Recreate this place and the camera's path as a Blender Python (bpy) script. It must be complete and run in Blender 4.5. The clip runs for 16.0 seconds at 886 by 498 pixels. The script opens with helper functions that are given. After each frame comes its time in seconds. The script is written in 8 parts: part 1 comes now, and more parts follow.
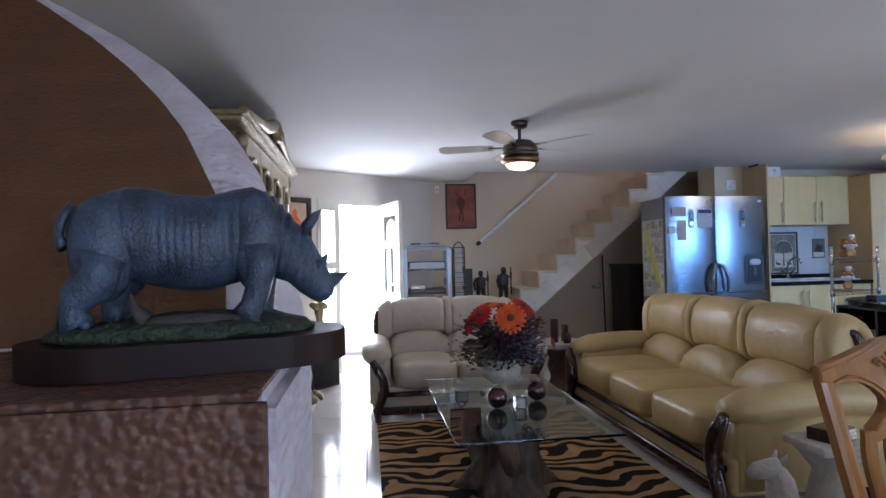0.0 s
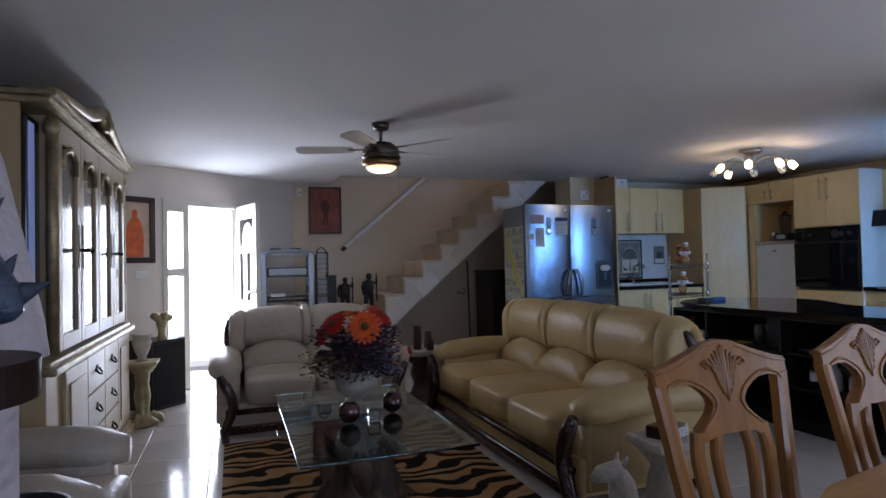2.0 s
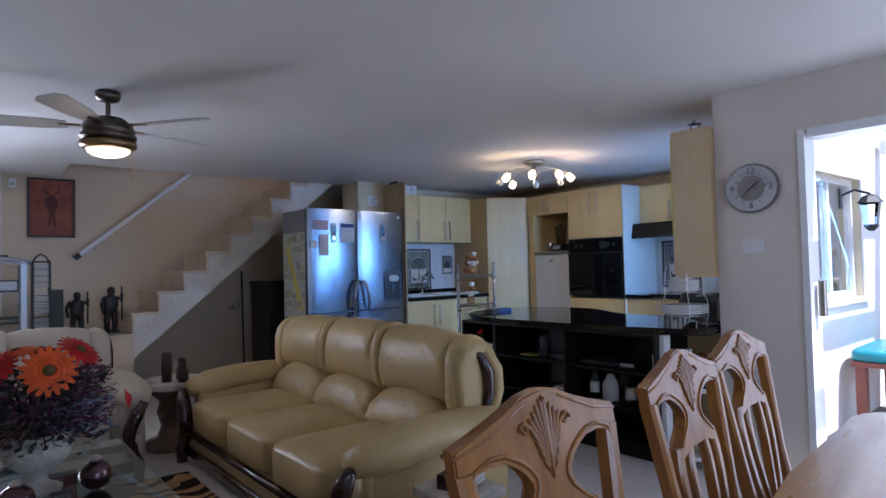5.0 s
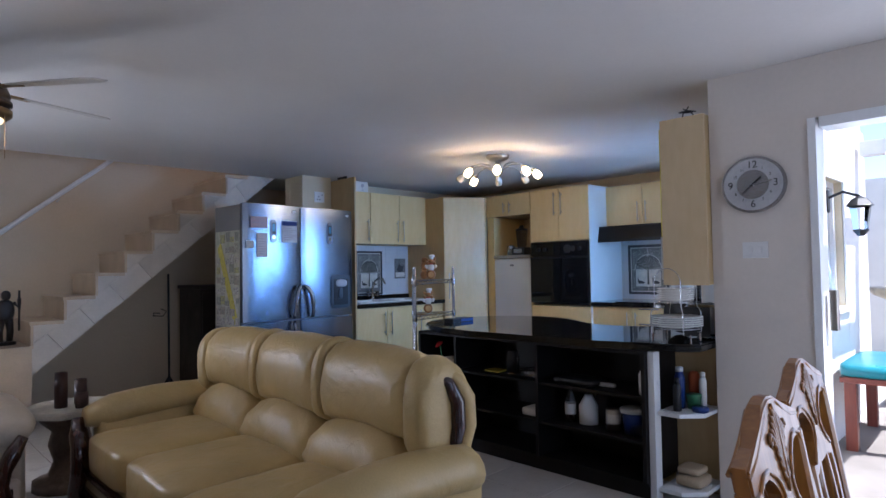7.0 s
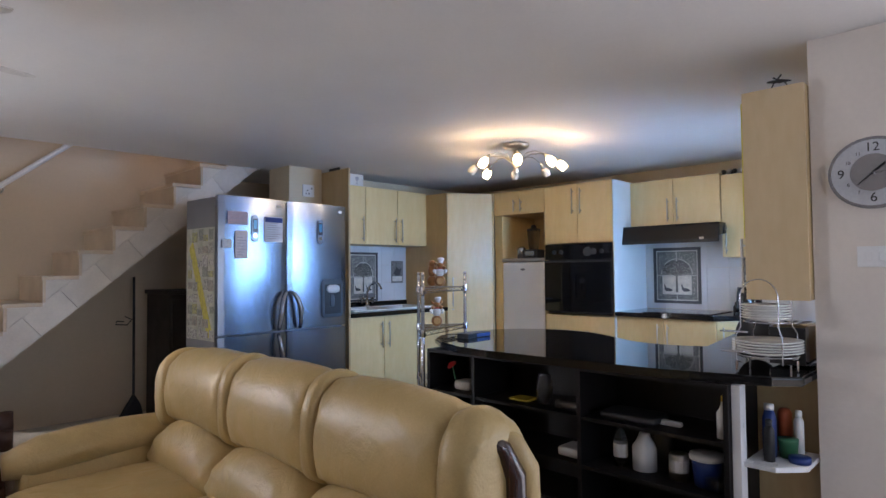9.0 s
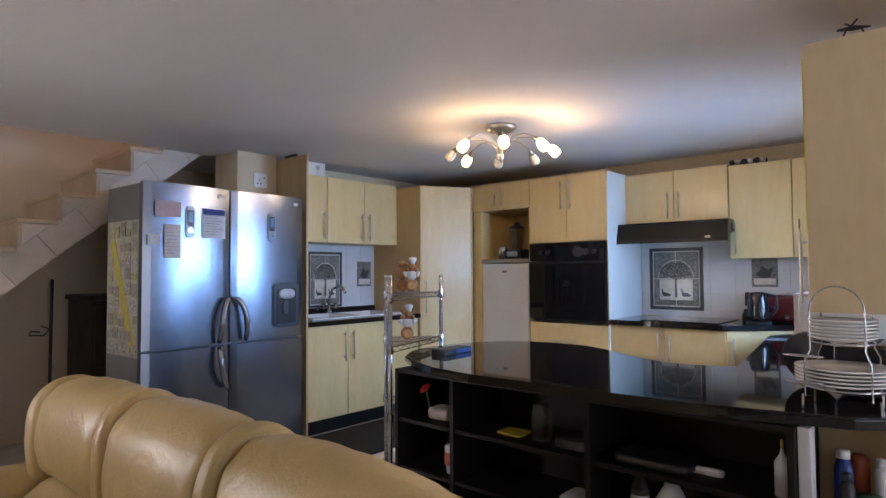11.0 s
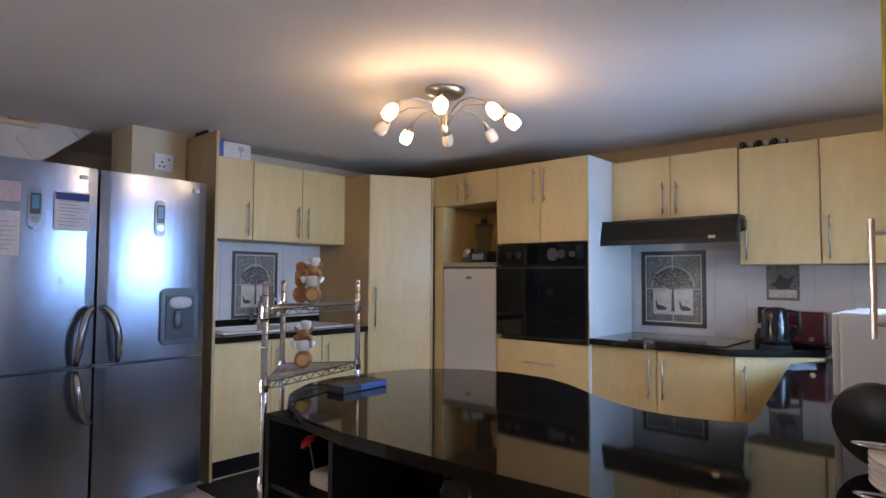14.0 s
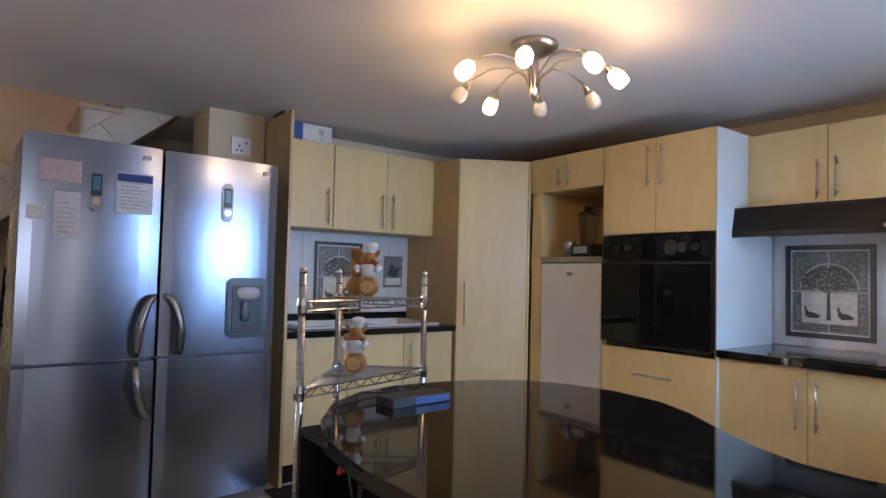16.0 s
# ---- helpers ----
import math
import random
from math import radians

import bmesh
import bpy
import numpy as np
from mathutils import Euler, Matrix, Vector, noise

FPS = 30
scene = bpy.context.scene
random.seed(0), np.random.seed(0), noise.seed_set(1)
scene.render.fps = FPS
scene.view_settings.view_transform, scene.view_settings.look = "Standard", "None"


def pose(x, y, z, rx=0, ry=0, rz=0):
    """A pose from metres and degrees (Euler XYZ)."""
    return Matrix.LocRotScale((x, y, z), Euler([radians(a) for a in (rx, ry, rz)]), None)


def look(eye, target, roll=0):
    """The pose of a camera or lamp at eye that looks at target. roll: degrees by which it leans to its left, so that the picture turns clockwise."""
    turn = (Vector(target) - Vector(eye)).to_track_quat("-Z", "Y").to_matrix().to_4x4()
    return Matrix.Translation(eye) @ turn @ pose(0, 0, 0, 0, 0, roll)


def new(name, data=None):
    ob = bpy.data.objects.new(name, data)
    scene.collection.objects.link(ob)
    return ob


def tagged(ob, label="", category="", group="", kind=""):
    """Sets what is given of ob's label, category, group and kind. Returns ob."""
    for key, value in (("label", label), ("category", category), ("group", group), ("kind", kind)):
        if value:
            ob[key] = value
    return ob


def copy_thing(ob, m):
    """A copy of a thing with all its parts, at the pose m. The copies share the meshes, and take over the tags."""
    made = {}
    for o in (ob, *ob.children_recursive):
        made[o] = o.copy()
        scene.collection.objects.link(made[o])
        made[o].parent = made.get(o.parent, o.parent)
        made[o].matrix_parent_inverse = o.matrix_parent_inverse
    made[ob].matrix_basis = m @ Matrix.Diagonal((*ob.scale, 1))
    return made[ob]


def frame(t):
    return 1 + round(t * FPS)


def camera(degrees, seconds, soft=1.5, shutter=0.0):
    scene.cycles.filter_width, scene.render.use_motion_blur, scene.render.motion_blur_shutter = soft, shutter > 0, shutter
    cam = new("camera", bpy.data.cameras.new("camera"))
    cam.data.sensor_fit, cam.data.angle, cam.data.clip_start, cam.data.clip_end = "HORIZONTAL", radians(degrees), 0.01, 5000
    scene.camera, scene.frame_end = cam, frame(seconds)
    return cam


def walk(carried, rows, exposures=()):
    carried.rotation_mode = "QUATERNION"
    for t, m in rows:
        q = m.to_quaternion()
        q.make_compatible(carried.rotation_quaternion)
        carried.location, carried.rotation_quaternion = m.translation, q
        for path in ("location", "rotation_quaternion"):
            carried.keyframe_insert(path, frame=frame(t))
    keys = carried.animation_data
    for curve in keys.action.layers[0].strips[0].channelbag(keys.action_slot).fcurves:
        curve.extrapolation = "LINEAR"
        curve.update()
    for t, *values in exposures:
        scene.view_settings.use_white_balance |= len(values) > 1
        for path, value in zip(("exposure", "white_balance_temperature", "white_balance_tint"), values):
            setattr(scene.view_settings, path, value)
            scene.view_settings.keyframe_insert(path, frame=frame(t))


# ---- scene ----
cam = camera(73.6, 16.0)
METRES, EYE, TILT, LEAN, TURN = 4.3, 1.3, 0.0, 0.0, -7.8
# stops and white balance along the walk
EXPOSURES = [(0.0, 1.20, 5650, 15), (0.8, 0.94, 5650, 15), (1.5, 0.59, 5650, 16), (2.5, 0.30, 5700, 17), (3.5, 0.33, 5600, 18), (4.0, 0.46, 5550, 18), (5.0, 0.87, 5400, 18), (7.5, 1.08, 5650, 17), (8.0, 1.27, 5800, 17), (9.0, 1.42, 6200, 18), (11.5, 1.40, 6750, 22), (13.0, 1.30, 6900, 24), (16.0, 1.18, 7200, 24)]
PATH = [
    (0, (0.076, 0.105, 1.269), (0.331, 2.088, 1.305), -1.3),
    (0.5, (0.104, 0.149, 1.266), (0.446, 2.119, 1.304), -1.3),
    (1, (0.12, 0.175, 1.26), (0.563, 2.125, 1.299), -1.2),
    (1.5, (0.16, 0.209, 1.257), (0.708, 2.132, 1.301), -1.2),
    (2, (0.206, 0.232, 1.265), (0.875, 2.117, 1.312), -1.3),
    (2.5, (0.252, 0.299, 1.274), (1.038, 2.138, 1.322), -1.3),
    (3, (0.322, 0.384, 1.278), (1.209, 2.176, 1.329), -1.3),
    (3.5, (0.393, 0.455, 1.282), (1.373, 2.198, 1.334), -1.3),
    (4, (0.449, 0.51, 1.278), (1.515, 2.201, 1.332), -1.3),
    (4.5, (0.519, 0.61, 1.273), (1.68, 2.237, 1.331), -1.3),
    (5, (0.588, 0.74, 1.278), (1.857, 2.284, 1.338), -1.4),
    (5.2, (0.617, 0.785, 1.274), (1.921, 2.3, 1.333), -1.4),
    (7.5, (1.001, 1.386, 1.285), (2.402, 2.812, 1.356), -0.9),
    (8, (1.075, 1.575, 1.291), (2.483, 2.993, 1.363), -0.8),
    (8.5, (1.168, 1.706, 1.289), (2.586, 3.114, 1.363), -0.5),
    (9, (1.303, 1.863, 1.315), (2.732, 3.26, 1.388), -0.5),
    (11.5, (1.983, 2.379, 1.324), (3.481, 3.702, 1.406), -0.3),
    (12, (2.194, 2.392, 1.344), (3.693, 3.713, 1.433), -0.3),
    (12.5, (2.344, 2.431, 1.338), (3.847, 3.747, 1.431), -0.2),
    (13, (2.501, 2.488, 1.333), (4.002, 3.806, 1.427), -0.0),
    (13.5, (2.643, 2.575, 1.336), (4.141, 3.896, 1.429), 0.1),
    (14, (2.756, 2.639, 1.323), (4.237, 3.98, 1.418), 0.3),
    (14.5, (2.902, 2.707, 1.336), (4.335, 4.098, 1.427), 0.6),
    (15, (3.042, 2.748, 1.323), (4.397, 4.215, 1.414), 0.8),
    (15.5, (3.125, 2.792, 1.308), (4.396, 4.333, 1.397), 1.0),
    (16, (3.208, 2.89, 1.296), (4.409, 4.487, 1.381), 1.4),
]
walk(cam, [(t, look(eye, target, roll)) for t, eye, target, roll in PATH], EXPOSURES)

# ---- light ----
world = bpy.data.worlds.new("sky")
scene.world = world
world.use_nodes = True
wn = world.node_tree
sky = wn.nodes.new("ShaderNodeTexSky")
sky.sky_type, sky.sun_disc = "NISHITA", False
sky.sun_elevation, sky.sun_rotation = radians(58), radians(166)
wn.nodes["Background"].inputs["Strength"].default_value = 0.15
wn.links.new(sky.outputs["Color"], wn.nodes["Background"].inputs["Color"])
sun = new("sun", bpy.data.lights.new("sun", "SUN"))
sun.data.energy, sun.data.angle, sun.data.color = 5.0, radians(0.5), (1.0, 0.95, 0.86)
sun.matrix_world = look((1.5, -6, 10), (0, 0, 0))


def window_light(name, eye, target, w, h, watts, colour, spread=180):
    lamp = new(name, bpy.data.lights.new(name, "AREA"))
    lamp.data.shape, lamp.data.size, lamp.data.size_y = "RECTANGLE", w, h
    lamp.data.energy, lamp.data.color, lamp.data.spread = watts, colour, radians(spread)
    lamp.matrix_world = look(eye, target)


def bulb_light(name, place, watts, colour, radius=0.03):
    lamp = new(name, bpy.data.lights.new(name, "POINT"))
    lamp.data.energy, lamp.data.color, lamp.data.shadow_soft_size = watts, colour, radius
    lamp.location = place


SOUTH, EAST, WEST, NORTH = -2.6, 4.265, -1.15, 7.95
CEIL = 2.31
window_light("daylight_kitchen", (5.87, 2.34, 1.43), (5.0, 5.6, 0.7), 1.1, 0.92, 14, (0.27, 0.56, 1.0), 112)
window_light("daylight_window", (1.7, SOUTH - 0.02, 1.45), (1.7, 3, 1.2), 2.6, 1.2, 18, (0.60, 0.77, 1.0))
window_light("daylight_patio", (EAST + 0.03, 0.75, 1.0), (0, 1.2, 1.0), 2.3, 1.9, 7.5, (0.78, 0.86, 1.0))
window_light("daylight_entrance", (-0.18, 7.22, 1.0), (0.9, 5.6, 0.9), 0.85, 1.85, 40, (0.86, 0.92, 1.0))

# ---- materials ----
MATS = {}


def surf(name, base, rough=0.5, metal=0.0, var=0.12, scale=3.0, bump=0.05, bscale=80.0, stretch=(1, 1, 1), coat=0.0,
         dark=None, emit=0.0, fine=0.35, spec=0.5, rvar=0.08, random_=0.0, object_space=False, depth=0.01):
    """A painted, wooden, metal or cloth surface: two scales of colour noise, uneven gloss and fine relief."""
    if name in MATS:
        return MATS[name]
    m = bpy.data.materials.new(name)
    m.use_nodes = True
    t = m.node_tree
    b = t.nodes["Principled BSDF"]
    co = t.nodes.new("ShaderNodeTexCoord")
    mp = t.nodes.new("ShaderNodeMapping")
    mp.inputs["Scale"].default_value = stretch
    t.links.new(co.outputs["Object"], mp.inputs["Vector"])
    n1, n2 = t.nodes.new("ShaderNodeTexNoise"), t.nodes.new("ShaderNodeTexNoise")
    n1.inputs["Scale"].default_value, n1.inputs["Detail"].default_value = scale, 4
    n2.inputs["Scale"].default_value, n2.inputs["Detail"].default_value = bscale, 3
    for n in (n1, n2):
        t.links.new(mp.outputs["Vector"], n.inputs["Vector"])
    dark = dark or tuple(c * (1 - var * 2) for c in base)
    mix = t.nodes.new("ShaderNodeMix")
    mix.data_type = "RGBA"
    mix.inputs["A"].default_value, mix.inputs["B"].default_value = (*base, 1), (*dark, 1)
    add = t.nodes.new("ShaderNodeMath")
    add.operation = "MULTIPLY_ADD"
    add.inputs[1].default_value, add.inputs[2].default_value = fine, 0.0
    t.links.new(n2.outputs["Fac"], add.inputs[0])
    mr = t.nodes.new("ShaderNodeMapRange")
    mr.inputs["From Min"].default_value, mr.inputs["From Max"].default_value = 0.35 + fine * 0.3, 0.65 + fine * 0.7
    s = t.nodes.new("ShaderNodeMath")
    t.links.new(n1.outputs["Fac"], s.inputs[0])
    t.links.new(add.outputs[0], s.inputs[1])
    t.links.new(s.outputs[0], mr.inputs["Value"])
    t.links.new(mr.outputs["Result"], mix.inputs["Factor"])
    last = mix.outputs["Result"]
    if random_:
        oi = t.nodes.new("ShaderNodeObjectInfo")
        hv = t.nodes.new("ShaderNodeHueSaturation")
        r2 = t.nodes.new("ShaderNodeMapRange")
        r2.inputs["To Min"].default_value, r2.inputs["To Max"].default_value = 1 - random_, 1 + random_
        t.links.new(oi.outputs["Random"], r2.inputs["Value"])
        t.links.new(r2.outputs["Result"], hv.inputs["Value"])
        t.links.new(last, hv.inputs["Color"])
        last = hv.outputs["Color"]
    t.links.new(last, b.inputs["Base Color"])
    rr = t.nodes.new("ShaderNodeMapRange")
    rr.inputs["To Min"].default_value, rr.inputs["To Max"].default_value = max(0.02, rough - rvar), min(1, rough + rvar)
    t.links.new(n1.outputs["Fac"], rr.inputs["Value"])
    t.links.new(rr.outputs["Result"], b.inputs["Roughness"])
    b.inputs["Metallic"].default_value = metal
    b.inputs["Coat Weight"].default_value = coat
    b.inputs["Coat Roughness"].default_value = 0.08
    b.inputs["Specular IOR Level"].default_value = spec
    if bump:
        bp = t.nodes.new("ShaderNodeBump")
        bp.inputs["Strength"].default_value, bp.inputs["Distance"].default_value = bump, depth
        t.links.new(n2.outputs["Fac"], bp.inputs["Height"])
        t.links.new(bp.outputs["Normal"], b.inputs["Normal"])
    if emit:
        b.inputs["Emission Color"].default_value, b.inputs["Emission Strength"].default_value = (*base, 1), emit
    MATS[name] = m
    return m


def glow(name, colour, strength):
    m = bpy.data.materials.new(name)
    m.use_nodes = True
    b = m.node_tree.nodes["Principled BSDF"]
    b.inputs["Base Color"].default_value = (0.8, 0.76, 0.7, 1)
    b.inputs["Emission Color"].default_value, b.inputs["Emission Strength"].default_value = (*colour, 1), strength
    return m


def clear(name, colour, rough=0.0):
    m = bpy.data.materials.new(name)
    m.use_nodes = True
    b = m.node_tree.nodes["Principled BSDF"]
    b.inputs["Base Color"].default_value = (*colour, 1)
    b.inputs["Transmission Weight"].default_value, b.inputs["Roughness"].default_value = 1.0, rough
    b.inputs["IOR"].default_value = 1.45
    return m


def wooden(name, base, dark, rough=0.35, grain=(14, 14, 1.2), coat=0.2, random_=0.06, bump=0.03):
    return surf(name, base, rough, 0, 0.2, 2.2, bump, 9.0, grain, coat, dark, fine=0.6, random_=random_)


def zebra_stuff(name):
    """Rug pile: tan with black brown wavering stripes."""
    m = surf(name, (0.50, 0.30, 0.14), 0.95, 0, 0.25, 6, 0.5, 260, dark=(0.34, 0.18, 0.07), spec=0.1)
    t = m.node_tree
    b = t.nodes["Principled BSDF"]
    co = t.nodes.new("ShaderNodeTexCoord")
    mp = t.nodes.new("ShaderNodeMapping")
    mp.inputs["Scale"].default_value = (0.8, 1.0, 1.0)
    warp = t.nodes.new("ShaderNodeTexNoise")
    for k, v in (("Scale", 2.6), ("Detail", 1.5), ("Roughness", 0.5)):
        warp.inputs[k].default_value = v
    va = t.nodes.new("ShaderNodeVectorMath")
    va.operation = "MULTIPLY_ADD"
    va.inputs[1].default_value = (0.0, 0.62, 0.0)
    wv = t.nodes.new("ShaderNodeTexWave")
    wv.bands_direction, wv.wave_profile = "Y", "SIN"
    for k, v in (("Scale", 2.25), ("Distortion", 0.9), ("Detail", 1.0), ("Detail Scale", 3.0), ("Detail Roughness", 0.45)):
        wv.inputs[k].default_value = v
    t.links.new(co.outputs["Object"], warp.inputs["Vector"])
    t.links.new(warp.outputs["Color"], va.inputs[0])
    t.links.new(mp.outputs["Vector"], va.inputs[2])
    rp = t.nodes.new("ShaderNodeMapRange")
    rp.inputs["From Min"].default_value, rp.inputs["From Max"].default_value = 0.47, 0.56
    mx = t.nodes.new("ShaderNodeMix")
    mx.data_type = "RGBA"
    mx.inputs["B"].default_value = (0.018, 0.012, 0.010, 1)
    src = b.inputs["Base Color"].links[0].from_socket
    t.links.new(co.outputs["Object"], mp.inputs["Vector"])
    t.links.new(va.outputs["Vector"], wv.inputs["Vector"])
    t.links.new(wv.outputs["Fac"], rp.inputs["Value"])
    t.links.new(rp.outputs["Result"], mx.inputs["Factor"])
    t.links.new(src, mx.inputs["A"])
    t.links.new(mx.outputs["Result"], b.inputs["Base Color"])
    return m


def granite_stone(name):
    m = surf(name, (0.006, 0.006, 0.0065), 0.045, 0, 0.3, 40, 0.0, 300, rvar=0.02, dark=(0.011, 0.010, 0.0095), spec=0.42)
    return m


def coarse(m, scale, strength, distance, distortion=0.0, stretch=(1, 1, 1)):
    """A second, broader relief under the fine one."""
    t = m.node_tree
    b = t.nodes["Principled BSDF"]
    co, mp = t.nodes.new("ShaderNodeTexCoord"), t.nodes.new("ShaderNodeMapping")
    mp.inputs["Scale"].default_value = stretch
    n = t.nodes.new("ShaderNodeTexNoise")
    n.inputs["Scale"].default_value, n.inputs["Detail"].default_value, n.inputs["Distortion"].default_value = scale, 3.0, distortion
    bp = t.nodes.new("ShaderNodeBump")
    bp.inputs["Strength"].default_value, bp.inputs["Distance"].default_value = strength, distance
    t.links.new(co.outputs["Object"], mp.inputs["Vector"])
    t.links.new(mp.outputs["Vector"], n.inputs["Vector"])
    t.links.new(n.outputs["Fac"], bp.inputs["Height"])
    if b.inputs["Normal"].links:
        t.links.new(b.inputs["Normal"].links[0].from_socket, bp.inputs["Normal"])
    t.links.new(bp.outputs["Normal"], b.inputs["Normal"])
    return m


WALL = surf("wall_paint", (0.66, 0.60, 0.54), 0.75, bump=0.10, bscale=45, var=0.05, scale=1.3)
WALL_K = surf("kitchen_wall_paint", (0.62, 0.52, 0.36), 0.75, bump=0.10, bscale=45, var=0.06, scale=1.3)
# stair wall: browner tone than the other walls
WALL_S = surf("stair_wall_tan", (0.60, 0.485, 0.35), 0.75, bump=0.10, bscale=45, var=0.05, scale=1.3)
for paint in (WALL, WALL_K, WALL_S):
    coarse(paint, 2.6, 0.15, 0.03, 0.5)
CEILING = coarse(surf("ceiling_paint", (0.74, 0.72, 0.70), 0.8, bump=0.06, bscale=60, var=0.04, scale=1.0), 1.6, 0.22, 0.06, 0.6, (1.0, 0.5, 1.0))


def plaster(name, base, dark, rough, relief, size=95, stretch=(1, 1, 1)):
    """Thrown plaster: soft knobs of two sizes."""
    m = surf(name, base, rough, bump=0.0, var=0.2, scale=9, dark=dark)
    t = m.node_tree
    co = t.nodes.new("ShaderNodeTexCoord")
    knobs = t.nodes.new("ShaderNodeTexVoronoi")
    knobs.feature = "SMOOTH_F1"
    knobs.inputs["Scale"].default_value, knobs.inputs["Smoothness"].default_value = size, 0.7
    grit = t.nodes.new("ShaderNodeTexNoise")
    grit.inputs["Scale"].default_value, grit.inputs["Detail"].default_value = 40, 2.0
    both = t.nodes.new("ShaderNodeMath")
    both.operation = "SUBTRACT"
    bp = t.nodes.new("ShaderNodeBump")
    bp.inputs["Strength"].default_value, bp.inputs["Distance"].default_value = relief, 0.008
    mp = t.nodes.new("ShaderNodeMapping")
    mp.inputs["Scale"].default_value = stretch
    t.links.new(co.outputs["Object"], mp.inputs["Vector"])
    for node in (knobs, grit):
        t.links.new(mp.outputs["Vector"], node.inputs["Vector"])
    t.links.new(grit.outputs["Fac"], both.inputs[0])
    t.links.new(knobs.outputs["Distance"], both.inputs[1])
    t.links.new(both.outputs["Value"], bp.inputs["Height"])
    t.links.new(bp.outputs["Normal"], t.nodes["Principled BSDF"].inputs["Normal"])
    return m


PLASTER_PALE = plaster("rough_plaster_pale", (0.68, 0.64, 0.68), (0.54, 0.47, 0.49), 0.6, 0.7, 52)
PLASTER_BLOCK = plaster("rough_plaster_block", (0.68, 0.64, 0.68), (0.54, 0.47, 0.49), 0.6, 0.9, 70, (1, 0.32, 1))
PLASTER_BROWN = plaster("rough_plaster_brown", (0.135, 0.058, 0.017), (0.108, 0.045, 0.012), 0.75, 0.30)
# the same brown plaster, tinted pinker for light on the lower front
PLASTER_BROWN_LIT = plaster("rough_plaster_brown_lit", (0.130, 0.057, 0.032), (0.090, 0.038, 0.021), 0.5, 0.9)
TILE = surf("floor_tile_glaze", (0.66, 0.61, 0.55), 0.13, bump=0.01, bscale=20, var=0.07, scale=2.5, random_=0.04, rvar=0.05)
GROUT = surf("grout", (0.30, 0.27, 0.24), 0.9, bump=0.3, bscale=200)
# one tile in two colours, shade painted on the steps, light on the skirt
STAIR_TILE_SHADED = surf("stair_tile_shaded", (0.58, 0.44, 0.30), 0.35, bump=0.02, var=0.1, scale=4, random_=0.05)
STAIR_TILE_LIT = surf("stair_tile_lit", (0.64, 0.56, 0.47), 0.35, bump=0.02, var=0.1, scale=4, random_=0.06)
BIRCH = wooden("birch_veneer", (0.72, 0.555, 0.275), (0.65, 0.475, 0.215), 0.4, (3.2, 3.2, 1.1), 0.15)
BIRCH_DARK = wooden("birch_panel", (0.55, 0.40, 0.20), (0.48, 0.335, 0.155), 0.45, (3.2, 3.2, 1.1), 0.1)
STEEL = surf("brushed_steel", (0.240, 0.285, 0.365), 0.225, 0.92, 0.02, 0.7, 0.004, 200, (1, 1, 0.1), rvar=0.02, fine=0.1)
STEEL_SIDE = surf("grey_side_panel", (0.20, 0.20, 0.21), 0.5, 0.2, 0.05)
CHROME = surf("chrome", (0.52, 0.53, 0.56), 0.16, 1.0, 0.03, 5, 0.0)
NICKEL = surf("satin_nickel", (0.55, 0.52, 0.47), 0.3, 1.0, 0.06, 8, 0.01)
BRASS = surf("antique_brass", (0.36, 0.24, 0.12), 0.35, 1.0, 0.15, 12, 0.02)
GRANITE = granite_stone("black_granite")
BLACK_WOOD = surf("black_stained_wood", (0.007, 0.0062, 0.0062), 0.5, 0, 0.2, 2.2, 0.03, 9.0, (14, 14, 1.2), dark=(0.011, 0.0085, 0.008), fine=0.6, spec=0.22)
BLACK = surf("black_enamel", (0.012, 0.012, 0.013), 0.15, coat=0.5, bump=0.0)
BLACK_MATT = surf("black_plastic", (0.016, 0.016, 0.017), 0.45, bump=0.05)
LEATHER = surf("cream_leather", (0.575, 0.412, 0.180), 0.40, bump=0.10, bscale=150, var=0.10, scale=3.5, dark=(0.44, 0.315, 0.125), rvar=0.07)
coarse(LEATHER, 7.5, 0.35, 0.02, 1.2)
LEATHER_PALE = surf("pale_leather", (0.58, 0.50, 0.40), 0.36, bump=0.16, bscale=120, var=0.10, scale=3.5, rvar=0.07)
coarse(LEATHER_PALE, 7.5, 0.35, 0.02, 1.2)
MAHOGANY = wooden("dark_mahogany", (0.055, 0.018, 0.012), (0.025, 0.009, 0.007), 0.22, coat=0.5)
HONEY = wooden("honey_oak", (0.38, 0.158, 0.028), (0.235, 0.088, 0.015), 0.32, (10, 10, 1.0), 0.3)
TABLE_OAK = wooden("table_oak", (0.54, 0.30, 0.095), (0.42, 0.20, 0.055), 0.30, (1.0, 9, 9), 0.15)
# opaque gloss in place of glass, the panes' creamy look put into its colour
CREAM_PANE = surf("opaque_cream_pane", (0.27, 0.245, 0.20), 0.05, var=0.25, scale=4.0, bump=0.0)
IVORY = surf("ivory_lacquer", (0.54, 0.415, 0.235), 0.42, coat=0.06, bump=0.02, var=0.08)
GILT = surf("aged_gilt", (0.50, 0.40, 0.22), 0.35, 0.55, 0.25, 14, 0.12, 60)
WHITE = surf("white_enamel", (0.72, 0.72, 0.72), 0.3, bump=0.02, var=0.05)
CERAMIC = surf("white_ceramic", (0.78, 0.77, 0.74), 0.15, bump=0.0, var=0.04)
STONEWARE = surf("carved_pale_stone", (0.60, 0.55, 0.46), 0.6, bump=0.5, bscale=70, var=0.2, scale=9)
WALL_TILE = surf("wall_tile_glaze", (0.66, 0.66, 0.65), 0.2, bump=0.01, var=0.05, random_=0.03)
